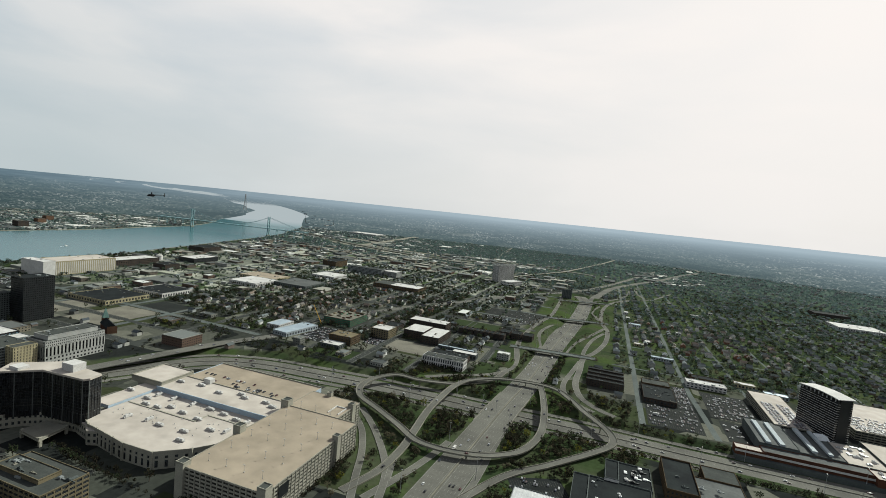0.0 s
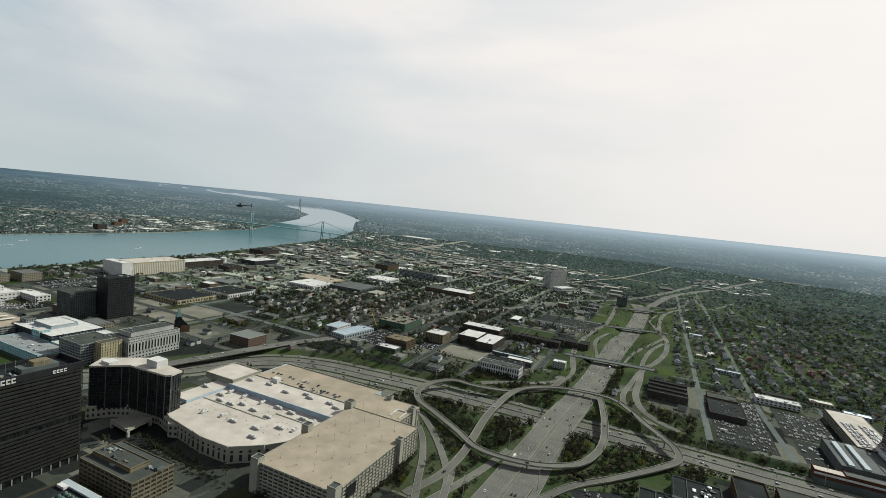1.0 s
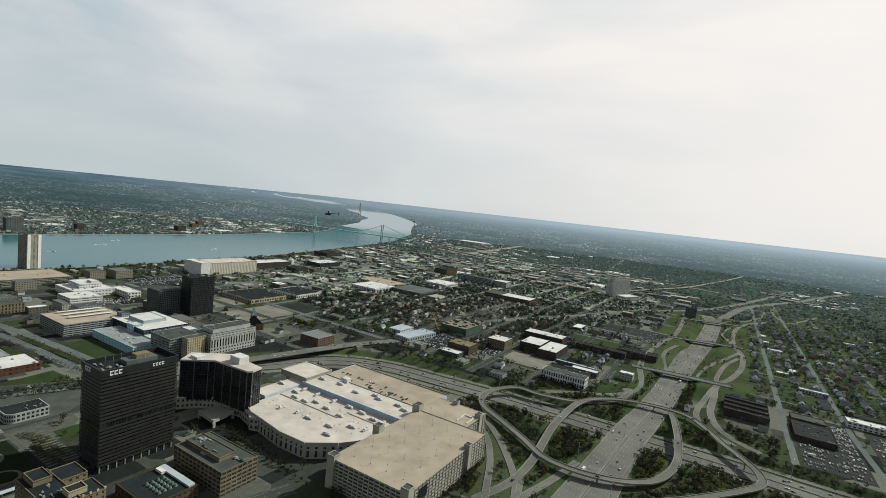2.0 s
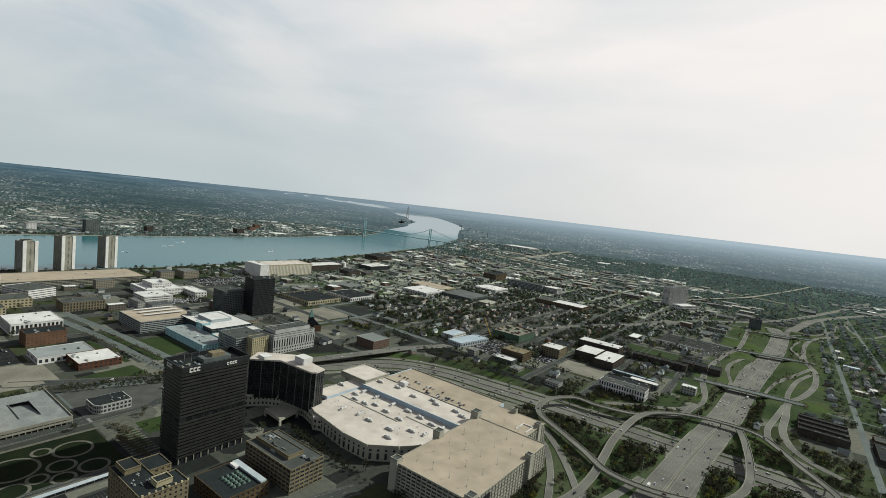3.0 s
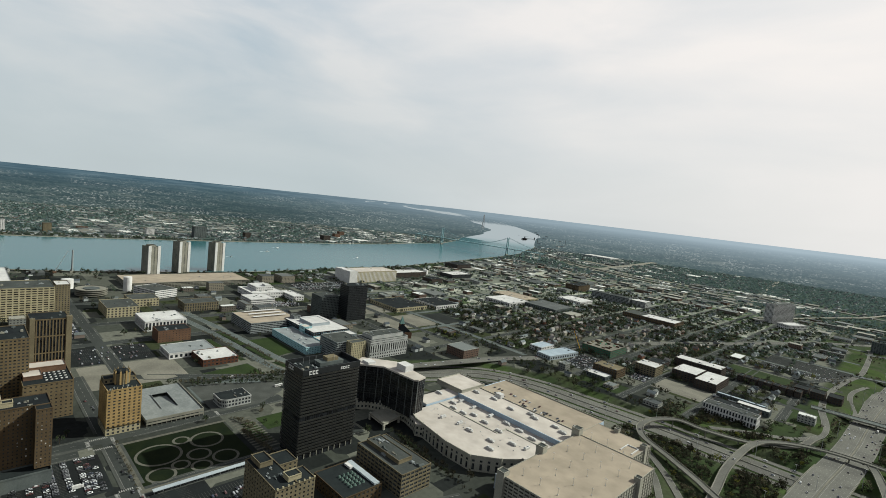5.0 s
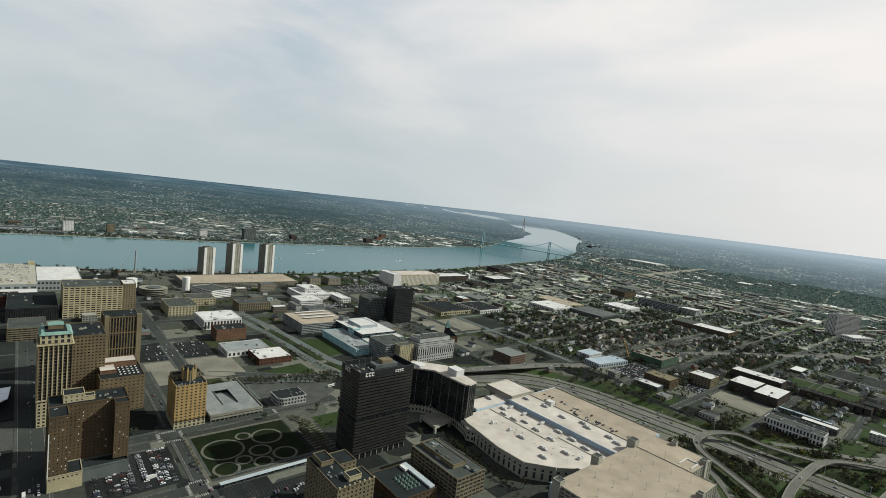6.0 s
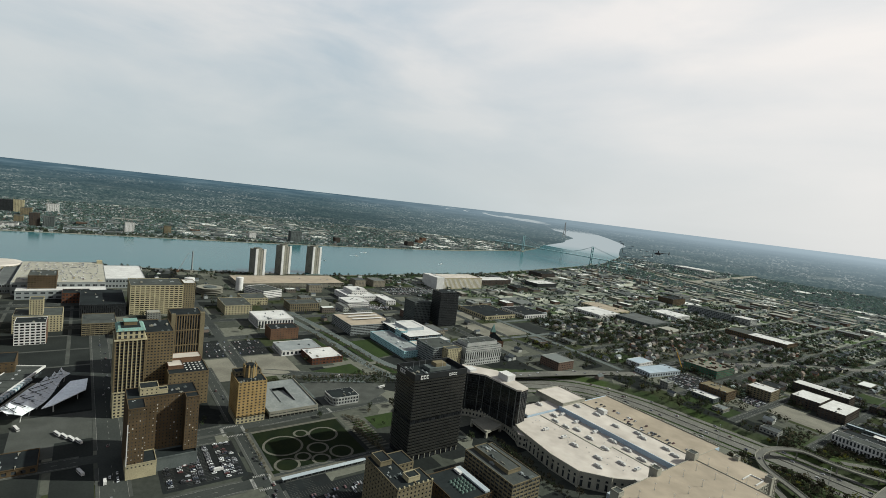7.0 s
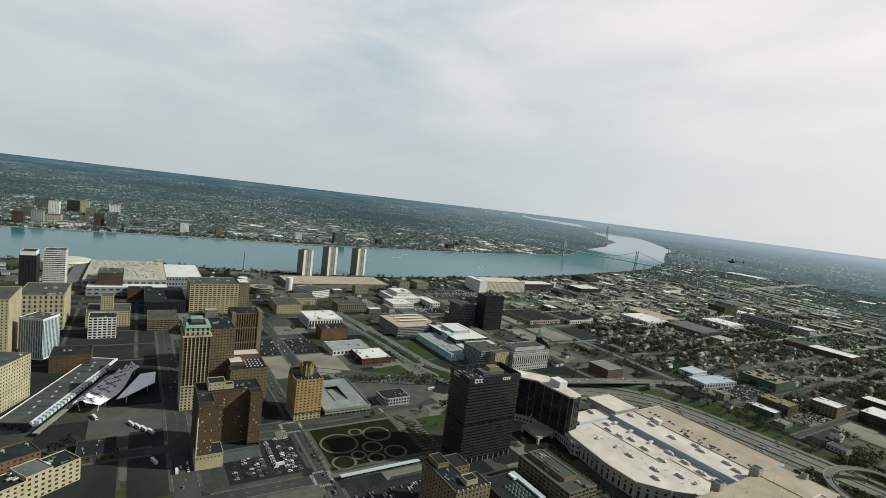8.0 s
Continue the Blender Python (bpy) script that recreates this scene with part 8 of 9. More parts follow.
# farther parked cars, too many and too small to tell apart
fv = Mesh()
FAR_LOTS += [(84, 756, 156, 840, 0.12, "x", 26, 0.3), (134, 846, 156, 960, 0.12, "x", 27, 0.7), (180, 842, 248, 960, 0.12, "x", 22, 0.36), (188, 756, 214, 826, 0.12, "y", 23, 0.12), (-640, -10, -560, -2, 0.1, "x", 24, 0.3), (-300, 1255, -160, 1300, 0.12, "x", 25, 0.2), (-1395, 645, -1305, 835, 0.1, "y", 5, 0.3), (-1560, 650, -1450, 820, 0.1, "y", 6, 0.28), (-560, 800, -500, 900, 0.1, "x", 7, 0.4), (-440, 850, -405, 895, 0.1, "x", 8, 0.5), (-1150, 62, -1060, 98, 0.1, "x", 9, 0.4), (-980, 72, -900, 168, 0.1, "y", 10, 0.12), (-70, 486, -14, 518, 0.1, "x", 13, 0.3), (-420, 1085, -320, 1120, 0.1, "x", 14, 0.4), (-320, 1500, -200, 1600, 0.1, "x", 15, 0.3), (-1470, 1130, -1440, 1320, 0.1, "y", 16, 0.5), (-1200, 400, -1140, 560, 0.1, "y", 17, 0.5), (-500, 62, -478, 168, 0.1, "y", 18, 0.3), (-255, 1275, -150, 1405, 0.1, "x", 19, 0.06)]
for x0, y0, x1, y1, z, run, seed, fill in FAR_LOTS:
    r = random.Random(seed)
    a = 3.0
    while a < ((y1 - y0) if run == "x" else (x1 - x0)) - 3:
        b = 2.0
        while b < ((x1 - x0) if run == "x" else (y1 - y0)) - 2:
            if r.random() < fill:
                cx, cy = (x0 + b, y0 + a) if run == "x" else (x0 + a, y0 + b)
                w, d = (0.92, 2.3) if run == "x" else (2.3, 0.92)
                zz = z + (ground_z(cx, cy) if z < 1 else 0)
                fv.prism([(cx - w, cy - d), (cx + w, cy - d), (cx + w, cy + d), (cx - w, cy + d)], zz + 0.3, zz + 0.95)
                fv.prism([(cx - w * 0.85, cy - d * 0.85 * (0.6 if w < 1 else 1)), (cx + w * 0.85 * (1 if w < 1 else 0.6), cy - d * 0.85 * (0.6 if w < 1 else 1)), (cx + w * 0.85 * (1 if w < 1 else 0.6), cy + d * 0.85 * (0.6 if w < 1 else 1)), (cx - w * 0.85, cy + d * 0.85 * (0.6 if w < 1 else 1))], zz + 0.95, zz + 1.5, inset=0.15)
            b += 2.8
        a += r.choice((5.5, 5.5, 11))
tr = Mesh()
for line, lanes, t0, t1, lo, hi in ((LODGE, (-20, -16, -12.4, -8.7, 8.7, 12.4, 16, 20), 700, 1700, 55, 170), (FISHER, (-13, -9.5, 9.5, 13, -30, 30), 300, 2000, 50, 150), (michigan, (-7, -4, 4, 7), 100, 1900, 40, 140)):
    for o in lanes:
        t = t0 + rnd.uniform(0, 50)
        while t < t1:
            p, a = on_line(line, t, o)
            ca, sa = math.cos(radians(a)), math.sin(radians(a))
            q = [(p[0] + ca * u - sa * v, p[1] + sa * u + ca * v) for u, v in ((-2.3, -0.92), (2.3, -0.92), (2.3, 0.92), (-2.3, 0.92))]
            tr.prism(q, p[2] + 0.5, p[2] + 1.2)
            q = [(p[0] + ca * u - sa * v, p[1] + sa * u + ca * v) for u, v in ((-1.8, -0.8), (0.9, -0.8), (0.9, 0.8), (-1.8, 0.8))]
            tr.prism(q, p[2] + 1.2, p[2] + 1.75, inset=0.15)
            t += rnd.uniform(lo, hi)
tagged(part("traffic", tr, CAR_FAR, None, "cars strung along the farther freeways", "stuff"), category="cars")
tagged(part("parked_cars", fv, CAR_FAR, None, "rows of parked cars in many colours", "stuff"), category="cars")

# ---- suspension bridge ----
th = thing("suspension_bridge", "blue-green steel suspension bridge with two towers", "bridge", -2285, 2480, 0, 7.4)
SPAN, TOP, DECK = 272.0, 114.0, 47.0
for sx in (-SPAN, SPAN):
    tw = part("tower", Mesh().box(sx - 4, -15, -0.5, sx + 4, 15, 6), CONCRETE, th, "steel tower on a stone pier")
    for sy in (-10, 10):
        part("leg", Mesh().prism([(sx - 3, sy - 2.2), (sx + 3, sy - 2.2), (sx + 3, sy + 2.2), (sx - 3, sy + 2.2)], 6, TOP, inset=0.25), BRIDGE_PAINT, tw)
        part("finial", Mesh().tube((sx, sy, TOP), (sx, sy, TOP + 7), 1.2, 0.2), BRIDGE_PAINT, tw)
    for z0, z1 in ((52, 72), (72, 92), (92, 112), (14, 42)):
        part("brace", Mesh().tube((sx, -10, z0), (sx, 10, z1), 0.8, n=4).tube((sx, 10, z0), (sx, -10, z1), 0.8, n=4), BRIDGE_PAINT, tw)
        part("cross_beam", Mesh().box(sx - 1.5, -10, z1 - 1, sx + 1.5, 10, z1 + 1), BRIDGE_PAINT, tw)
part("deck", Mesh().box(-SPAN - 260, -10, DECK - 2, SPAN + 270, 10, DECK), BRIDGE_PAINT, th, "steel truss deck")
for sy in (-10, 10):
    part("truss", Mesh().box(-SPAN - 260, sy - 0.5, DECK - 6, SPAN + 270, sy + 0.5, DECK - 5), BRIDGE_PAINT, th)
    m = Mesh()
    for k in range(90):
        x = -SPAN - 260 + k * 12
        m.tube((x, sy, DECK - 5.5), (x + 6, sy, DECK - 1), 0.35, n=4)
        m.tube((x + 6, sy, DECK - 1), (x + 12, sy, DECK - 5.5), 0.35, n=4)
    part("truss_lattice", m, BRIDGE_PAINT, th, "", "stuff")
    m, hg = Mesh(), Mesh()
    n = 36
    last = None
    for k in range(n + 1):
        u = k / n * 2 - 1
        p = (u * SPAN, sy, DECK + 4 + (TOP - DECK - 4) * u * u)
        if last:
            m.tube(last, p, 0.7, n=5)
        hg.tube((p[0], sy, DECK), p, 0.08, n=3)
        last = p
    for s in (-1, 1):
        m.tube((s * SPAN, sy, TOP), (s * (SPAN + 250), sy, DECK - 2), 0.7, n=5)
    part("main_cable", m, BRIDGE_PAINT, th)
    part("hanger_ropes", hg, BRIDGE_PAINT, th, "", "stuff")
for x in list(range(-520, -280, 60)) + list(range(330, 545, 60)):
    part("pier", Mesh().box(x - 1, -8, -0.5, x + 1, -6, DECK - 6).box(x - 1, 6, -0.5, x + 1, 8, DECK - 6).box(x - 0.8, -6, DECK - 9, x + 0.8, 6, DECK - 7), BRIDGE_PAINT, th)
road("bridge_approach", "long elevated approach to the bridge", smooth_line([(-1750, 2550, 46), (-1660, 2585, 32), (-1560, 2640, 13)], 20), 9, CONCRETE, 0.3, thick=2.5, parapet=True)

# ---- towers across the river ----
across = [(-2600, -525, -2560, -490, 60, BRICK_DARK), (-2680, -478, -2640, -440, 56, PANEL_GREY), (-3010, -465, -2970, -425, 78, WHITE), (-3235, -420, -3205, -370, 70, DARK_METAL), (-3240, -368, -3205, -330, 72, CREAM), (-2680, -272, -2650, -238, 62, BRICK_DARK), (-2680, -228, -2640, -190, 50, GREY), (-2618, 50, -2590, 85, 50, WHITE), (-2630, 200, -2600, 228, 40, TAN), (-2590, 560, -2560, 592, 34, WHITE), (-2545, 745, -2505, 800, 62, GREY), (-2590, 1008, -2555, 1036, 32, BRICK_DARK), (-2580, 1460, -2540, 1505, 34, BRICK_DARK), (-3350, -560, -3290, -480, 64, GREY), (-3050, -560, -2990, -520, 40, CREAM), (-3400, -250, -3340, -200, 50, WHITE), (-2760, -440, -2700, -390, 34, CREAM), (-2640, -400, -2590, -300, 16, WHITE), (-2620, -160, -2560, -40, 12, PALE_BLUE), (-3100, -330, -3050, -290, 45, TAN), (-2900, -540, -2850, -500, 48, GREY), (-2830, -330, -2790, -300, 30, TAN), (-2750, 1650, -2720, 1690, 28, ORANGE), (-2900, 1780, -2870, 1820, 30, ORANGE), (-2820, -120, -2780, -80, 14, ORANGE), (-2760, 330, -2730, 370, 14, ORANGE)]
for x0, y0, x1, y1, h, w in across:
    h *= 0.85
    building("high_rise" if h > 25 else "low_building", "tower block across the river with rows of windows" if h > 25 else "low building on the far shore of the river", x0, y0, x1, y1, h, max(2, int(h / 4)), 7, 7, w, GLASS, GREY_ROOF, units=1, open_w=0.5, open_h=0.45)

# ---- works and chimneys down the river ----
def far_block(name, label, x, y, w, d, h, mat):
    px, py, pz = far_place(x, y)
    k = math.hypot(px - HUB[0], py - HUB[1]) / math.hypot(x - HUB[0], y - HUB[1])
    th = thing(name, label, "industrial works", px, py, pz - 1)
    part("shell", Mesh().box(-w / 2 * k, -d / 2 * k, 0, w / 2 * k, d / 2 * k, h * k), mat, th)
    part("roof", Mesh().box(-w / 2 * k, -d / 2 * k, h * k, w / 2 * k, d / 2 * k, h * k + 1), GREY_ROOF, th)
    return th, k


for x, y, h, r in ((-2880, 4150, 80, 3), (-2620, 4250, 60, 2.5)):
    px, py, pz = far_place(x, y)
    k = math.hypot(px - HUB[0], py - HUB[1]) / math.hypot(x - HUB[0], y - HUB[1])
    th = thing("chimney", "tall pale works chimney in the haze", "chimney", px, py, pz - 1)
    part("shaft", Mesh().tube((0, 0, 0), (0, 0, h * k), r * k, r * 0.6 * k, 10), GREY, th)
    part("cap", Mesh().tube((0, 0, h * k), (0, 0, h * k + 3 * k), r * 0.65 * k, r * 0.65 * k, 10), DARK_METAL, th)
rnd = random.Random(77)
for k in range(20):
    y = rnd.uniform(3450, 4120) if k < 12 else rnd.uniform(4700, 6500)
    # pale paints stand in for the haze over the works
    far_block("steelworks", "grey steelworks shed down the river", bank_x(y) + rnd.uniform(50, 330), y, rnd.uniform(14, 40), rnd.uniform(16, 60), rnd.uniform(4, 9), rnd.choice((PALE_BLUE, WHITE, PANEL_GREY, BLUE_ROOF)))

# a pylon of a bridge under construction, far down the river
px, py, pz = far_place(-4500, 5180)
k = math.hypot(px - HUB[0], py - HUB[1]) / math.hypot(-4500 - HUB[0], 5180 - HUB[1])
th = thing("bridge_pylon", "tall pale concrete bridge pylon under construction", "bridge pylon", px, py, pz - 1, 20)
for sx in (-1, 1):
    part("leg", Mesh().tube((sx * 17 * k, 0, 0), (sx * 5 * k, 0, 150 * k), 5.5 * k, 4.5 * k, 8), WHITE, th)
    part("leg_top", Mesh().tube((sx * 5 * k, 0, 150 * k), (sx * 4 * k, 0, 205 * k), 4.5 * k, 3.5 * k, 8), WHITE, th)
for z in (40, 100, 150, 178):
    part("cross_beam", Mesh().box(-14 * k, -3 * k, z * k, 14 * k, 3 * k, (z + 6) * k) if z < 100 else Mesh().box(-9 * k, -3 * k, z * k, 9 * k, 3 * k, (z + 5) * k), WHITE, th)

# ---- helicopter hanging in the air ----
heli = thing("helicopter", "small dark helicopter in flight", "helicopter", -280.3, 235.1, 268.2, 222)
m = Mesh()
prof = [(-2.2, 0.25, 1.5), (-1.4, 0.75, 1.25), (0.0, 0.85, 1.2), (1.3, 0.75, 1.15), (2.1, 0.45, 1.0), (2.6, 0.1, 0.9)]
NS = 10
for k, (x, r, zc) in enumerate(prof):
    m.v.extend((x, r * math.cos(2 * math.pi * i / NS), zc + r * math.sin(2 * math.pi * i / NS)) for i in range(NS))
for k in range(len(prof) - 1):
    for i in range(NS):
        j = (i + 1) % NS
        m.f.append((k * NS + i, (k + 1) * NS + i, (k + 1) * NS + j, k * NS + j))
part("fuselage", m, DARK_METAL, heli)
part("tail_boom", Mesh().tube((-1.9, 0, 1.6), (-7.2, 0, 1.9), 0.28, 0.12, 8), DARK_METAL, heli)
part("tail_fin", Mesh().prism([(-7.6, -0.05), (-6.8, -0.05), (-6.8, 0.05), (-7.6, 0.05)], 1.0, 3.1, inset=0.3), DARK_METAL, heli)
part("tail_rotor", Mesh().box(-7.25, 0.25, 1.2, -7.1, 0.3, 2.7), STEEL, heli)
part("mast", Mesh().prism([(-0.5, -0.2), (0.4, -0.2), (0.4, 0.2), (-0.5, 0.2)], 1.9, 3.2, inset=0.4), DARK_METAL, heli)
part("main_rotor", Mesh().box(-5.0, -0.13, 3.2, 5.0, 0.13, 3.26), DARK_METAL, heli)
for s in (-0.9, 0.9):
    part("skid", Mesh().tube((-1.4, s, 0.05), (1.7, s, 0.05), 0.06).tube((-0.8, s, 0.05), (-0.8, s * 0.5, 0.6), 0.05).tube((0.9, s, 0.05), (0.9, s * 0.5, 0.6), 0.05), STEEL, heli)

# ---- boats ----
for x, y, a, L in ((-2080, 905, 80, 16), (-1930, 690, 60, 9), (-1900, 1250, 100, 12), (-2200, 1010, 95, 14), (-1880, 420, 30, 8)):
    th = thing("boat", "small white boat on the river", "boat", x, y, 0.4, a)
    part("hull", Mesh().prism([(-L / 2, -1.6), (L * 0.25, -1.6), (L / 2, 0), (L * 0.25, 1.6), (-L / 2, 1.6)], 0, 1.5), WHITE, th)
    part("cabin", Mesh().box(-L * 0.25, -1.1, 1.5, L * 0.1, 1.1, 3.2, inset=0.15), WHITE, th)
    part("wake", Mesh().prism([(-L / 2, -1), (-L / 2, 1), (-L * 2.0, 1.6), (-L * 2.0, -1.6)][::-1], 0.12, 0.18), FABRIC, th, "white foaming wake")

# ---- houses ----
def house_faces(w, d, h, r):
    """Walls and a gable roof of a small house, ridge along its length."""
    walls = [((-w, -d, 0), (w, -d, 0), (w, -d, h), (-w, -d, h)), ((w, d, 0), (-w, d, 0), (-w, d, h), (w, d, h)), ((w, -d, 0), (w, d, 0), (w, d, h), (w, 0, h + r), (w, -d, h)), ((-w, d, 0), (-w, -d, 0), (-w, -d, h), (-w, 0, h + r), (-w, d, h))]
    e = 0.5
    roof = [((-w - e, -d - e, h - 0.3), (w + e, -d - e, h - 0.3), (w + e, 0, h + r + 0.15), (-w - e, 0, h + r + 0.15)), ((w + e, d + e, h - 0.3), (-w - e, d + e, h - 0.3), (-w - e, 0, h + r + 0.15), (w + e, 0, h + r + 0.15))]
    return walls, roof


HOUSE_MESHES = []
for w, d, h, r in ((6, 4, 5.5, 3), (7, 4.5, 6, 3.2), (5, 3.8, 3.4, 2.4), (6.5, 5, 6.4, 3.6)):
    walls, roof = house_faces(w, d, h, r)
    a, b = Mesh(), Mesh()
    for q in walls:
        a.quad(*q)
    for q in roof:
        b.quad(*q)
    wn_ = Mesh()
    for x in (-w * 0.55, 0, w * 0.55):
        for s in (-1, 1):
            for z in ((1.2, 3.9) if h > 5 else (1.2,)):
                wn_.box(x - 0.5, s * (d + 0.03) - 0.04, z, x + 0.5, s * (d + 0.03) + 0.04, z + 1.3)
    for s in (-1, 1):
        wn_.box(s * (w + 0.03) - 0.04, -0.6, 1.4, s * (w + 0.03) + 0.04, 0.6, 2.8)
    HOUSE_MESHES.append((a.data("wall"), b.data("roof"), wn_.data("window"), Mesh().box(w * 0.4, -0.5, h, w * 0.4 + 0.9, 0.5, h + r + 1.2).data("chimney"), (w, d)))
HW = palette("painted_siding", [(0.40, 0.40, 0.35), (0.17, 0.085, 0.06), (0.32, 0.30, 0.24), (0.23, 0.20, 0.155), (0.48, 0.48, 0.45), (0.13, 0.11, 0.092)], per="object")
HR = palette("shingles", [(0.075, 0.07, 0.066), (0.11, 0.10, 0.092), (0.055, 0.055, 0.058), (0.14, 0.115, 0.095), (0.19, 0.18, 0.165)], per="object")
rnd = random.Random(31)
made = tries = 0
while made < 240 and tries < 9000:
    tries += 1
    if rnd.random() < 0.72:
        x, y = rnd.uniform(-900, -420), rnd.uniform(890, 1420)
    else:
        x, y = rnd.uniform(78, 420), rnd.uniform(1230, 1600)
    if any(is_taken(x + a, y + b) for a in (-7, 0, 7) for b in (-6, 0, 6)):
        continue
    wall, roof, win, chim, (w, d) = rnd.choice(HOUSE_MESHES)
    th = thing("house", "small gabled wooden house with a shingle roof", "house", x, y, 0, rnd.choice((0, 90)) + rnd.uniform(-3, 3))
    part("wall", wall, HW, th)
    part("roof", roof, HR, th)
    part("window", win, GLASS, th, "", "stuff")
    part("chimney", chim, RED, th)
    claim(x - 7, y - 6, x + 7, y + 6)
    made += 1


class Bulk:
    """Fast collector for many alike shapes in one mesh with several materials."""

    def __init__(self):
        self.v, self.f, self.m, self.n = [], [], [], 0

    def add(self, verts, faces, mats):
        self.v.append(verts)
        self.f.append(faces + self.n)
        self.m.append(mats)
        self.n += len(verts)

    def finish(self, name, mats, label, category):
        v, f, mi = np.concatenate(self.v), np.concatenate(self.f), np.concatenate(self.m)
        me = bpy.data.meshes.new(name)
        me.vertices.add(len(v))
        me.vertices.foreach_set("co", v.astype(np.float32).ravel())
        me.loops.add(f.size)
        me.loops.foreach_set("vertex_index", f.astype(np.int32).ravel())
        me.polygons.add(len(f))
        me.polygons.foreach_set("loop_start", np.arange(0, f.size, f.shape[1], dtype=np.int32))
        for m in mats:
            me.materials.append(m)
        me.polygons.foreach_set("material_index", mi.astype(np.int32))
        me.update(calc_edges=True)
        me.polygons.foreach_set("use_smooth", np.zeros(len(f), bool))
        me.validate()
        return tagged(new(name, me), label, category, kind="stuff")


def spin(v, a):
    c, s = math.cos(a), math.sin(a)
    return np.stack([v[:, 0] * c - v[:, 1] * s, v[:, 0] * s + v[:, 1] * c, v[:, 2]], 1)


# a house for the mass of streets farther off: walls and roof, all quads
def bulk_house(w, d, h, r):
    v = np.array([(-w, -d, 0), (w, -d, 0), (w, d, 0), (-w, d, 0), (-w, -d, h), (w, -d, h), (w, d, h), (-w, d, h), (-w, 0, h + r), (w, 0, h + r)], float)
    e = 0.5
    v2 = np.array([(-w - e, -d - e, h - 0.3), (w + e, -d - e, h - 0.3), (w + e, 0, h + r), (-w - e, 0, h + r), (w + e, d + e, h - 0.3), (-w - e, d + e, h - 0.3)], float)
    f = np.array([(0, 1, 5, 4), (2, 3, 7, 6), (1, 2, 6, 5), (3, 0, 4, 7), (5, 6, 9, 9), (7, 4, 8, 8), (10, 11, 12, 13), (14, 15, 13, 12)])
    f[4], f[5] = (5, 6, 9, 5), (7, 4, 8, 7)
    return np.concatenate([v, v2]), f, np.array([0, 0, 0, 0, 0, 0, 1, 1])


def sector(r, lo, hi, n, rng):
    """Random places on the land ahead between two distances, evenly over its area."""
    d = np.sqrt(rng.uniform(lo * lo, hi * hi, n))
    a = np.radians(rng.uniform(58, 200, n))
    return HUB[0] + d * np.cos(a), HUB[1] + d * np.sin(a), d


def on_water(x, y):
    return far_bank_x(y) - 12 < x < bank_x(y) + 14


rng = np.random.default_rng(5)
houses = Bulk()
box_v = np.array([(-1, -1, 0), (1, -1, 0), (1, 1, 0), (-1, 1, 0), (-1, -1, 1), (1, -1, 1), (1, 1, 1), (-1, 1, 1)], float)
box_f = np.array([(0, 1, 5, 4), (1, 2, 6, 5), (2, 3, 7, 6), (3, 0, 4, 7), (4, 5, 6, 7)])
count = 0
kinds = [bulk_house(6, 4, 5.5, 3), bulk_house(7, 4.5, 6, 3.2), bulk_house(5, 3.8, 3.4, 2.4)]
for lo, hi, n in ((900, 1900, 5200), (1900, 3000, 6500), (3000, 4150, 6500)):
    xs, ys, ds = sector(None, lo, hi, n, rng)
    for x, y, d in zip(xs, ys, ds):
        if on_water(x, y) or is_taken(x, y) or is_taken(x + 5, y + 4):
            continue
        if y > 2300 and x > -1500 and rng.random() < 0.42 + 0.5 * noise.noise((x * 0.0015, y * 0.002, 9.1)):
            continue
        city = x < -60 and x > bank_x(y) and y < 2300
        if city and not (-1000 < x < -190 and 870 < y < 2000) and rng.random() < 0.8:
            continue
        # houses stand in rows: snap to street lines
        x = round(x / 34) * 34 + rng.uniform(-2, 2) + 6
        y = round(y / 13) * 13 + rng.uniform(-1.5, 1.5)
        if is_taken(x, y) or on_water(x, y):
            continue
        v, f, m = kinds[rng.integers(3)]
        v = spin(v, rng.choice((0, math.pi / 2)) + rng.uniform(-0.05, 0.05))
        houses.add(v + np.array((x, y, 0)), f, m)
        count += 1
houses.finish("distant_houses", [HOUSE_WALL, HOUSE_ROOF], "streets of small gabled houses farther off", "houses")

sheds = Bulk()
works_line = np.array([(-1990, 2911), (-1652, 2758), (-1326, 2628), (-1078, 2550), (-859, 2575), (-560, 2700), (-330, 2760), (-60, 2700), (127, 2556), (272, 2917), (625, 3902)], float)
works_line = np.concatenate([works_line, np.array([(-1499, 3077), (-1555, 3488), (-1640, 4100), (-2300, 3000), (-2500, 3500), (-2300, 3700), (-2150, 3300), (-1900, 2600), (-1850, 3600)], float)])
works_line = smooth_line(works_line[:11], 60)[:, :2].tolist() + works_line[11:].tolist()
works_line = np.array(works_line)
for lo, hi, n in ((1300, 2400, 1300), (2400, 4150, 6500)):
    xs, ys, ds = sector(None, lo, hi, n, rng)
    for x, y, d in zip(xs, ys, ds):
        if on_water(x, y) or is_taken(x, y) or on_water(x + 40, y) or on_water(x - 40, y):
            continue
        strip = noise.noise((x * 0.0012, y * 0.0016, 3.3))
        near_works = np.min(np.hypot(works_line[:, 0] - x, works_line[:, 1] - y)) < 170 + 160 * strip
        if y > 2250 and x > bank_x(y) and not near_works and (strip < 0.33 or rng.random() < 0.8):
            continue
        if strip < 0.02 and rng.random() < 0.92:
            continue
        if x > -1000 and y < 2000 or x > 20 and y < 2600 and rng.random() < 0.9:
            continue
        s = rng.uniform(6, 15) if rng.random() < 0.68 else rng.uniform(15, 40)
        v = box_v * np.array((s * rng.uniform(0.5, 1.4), s * rng.uniform(0.5, 1.4), rng.uniform(4, 8)))
        sheds.add(v + np.array((x, y, 0)), box_f, np.zeros(5, int))
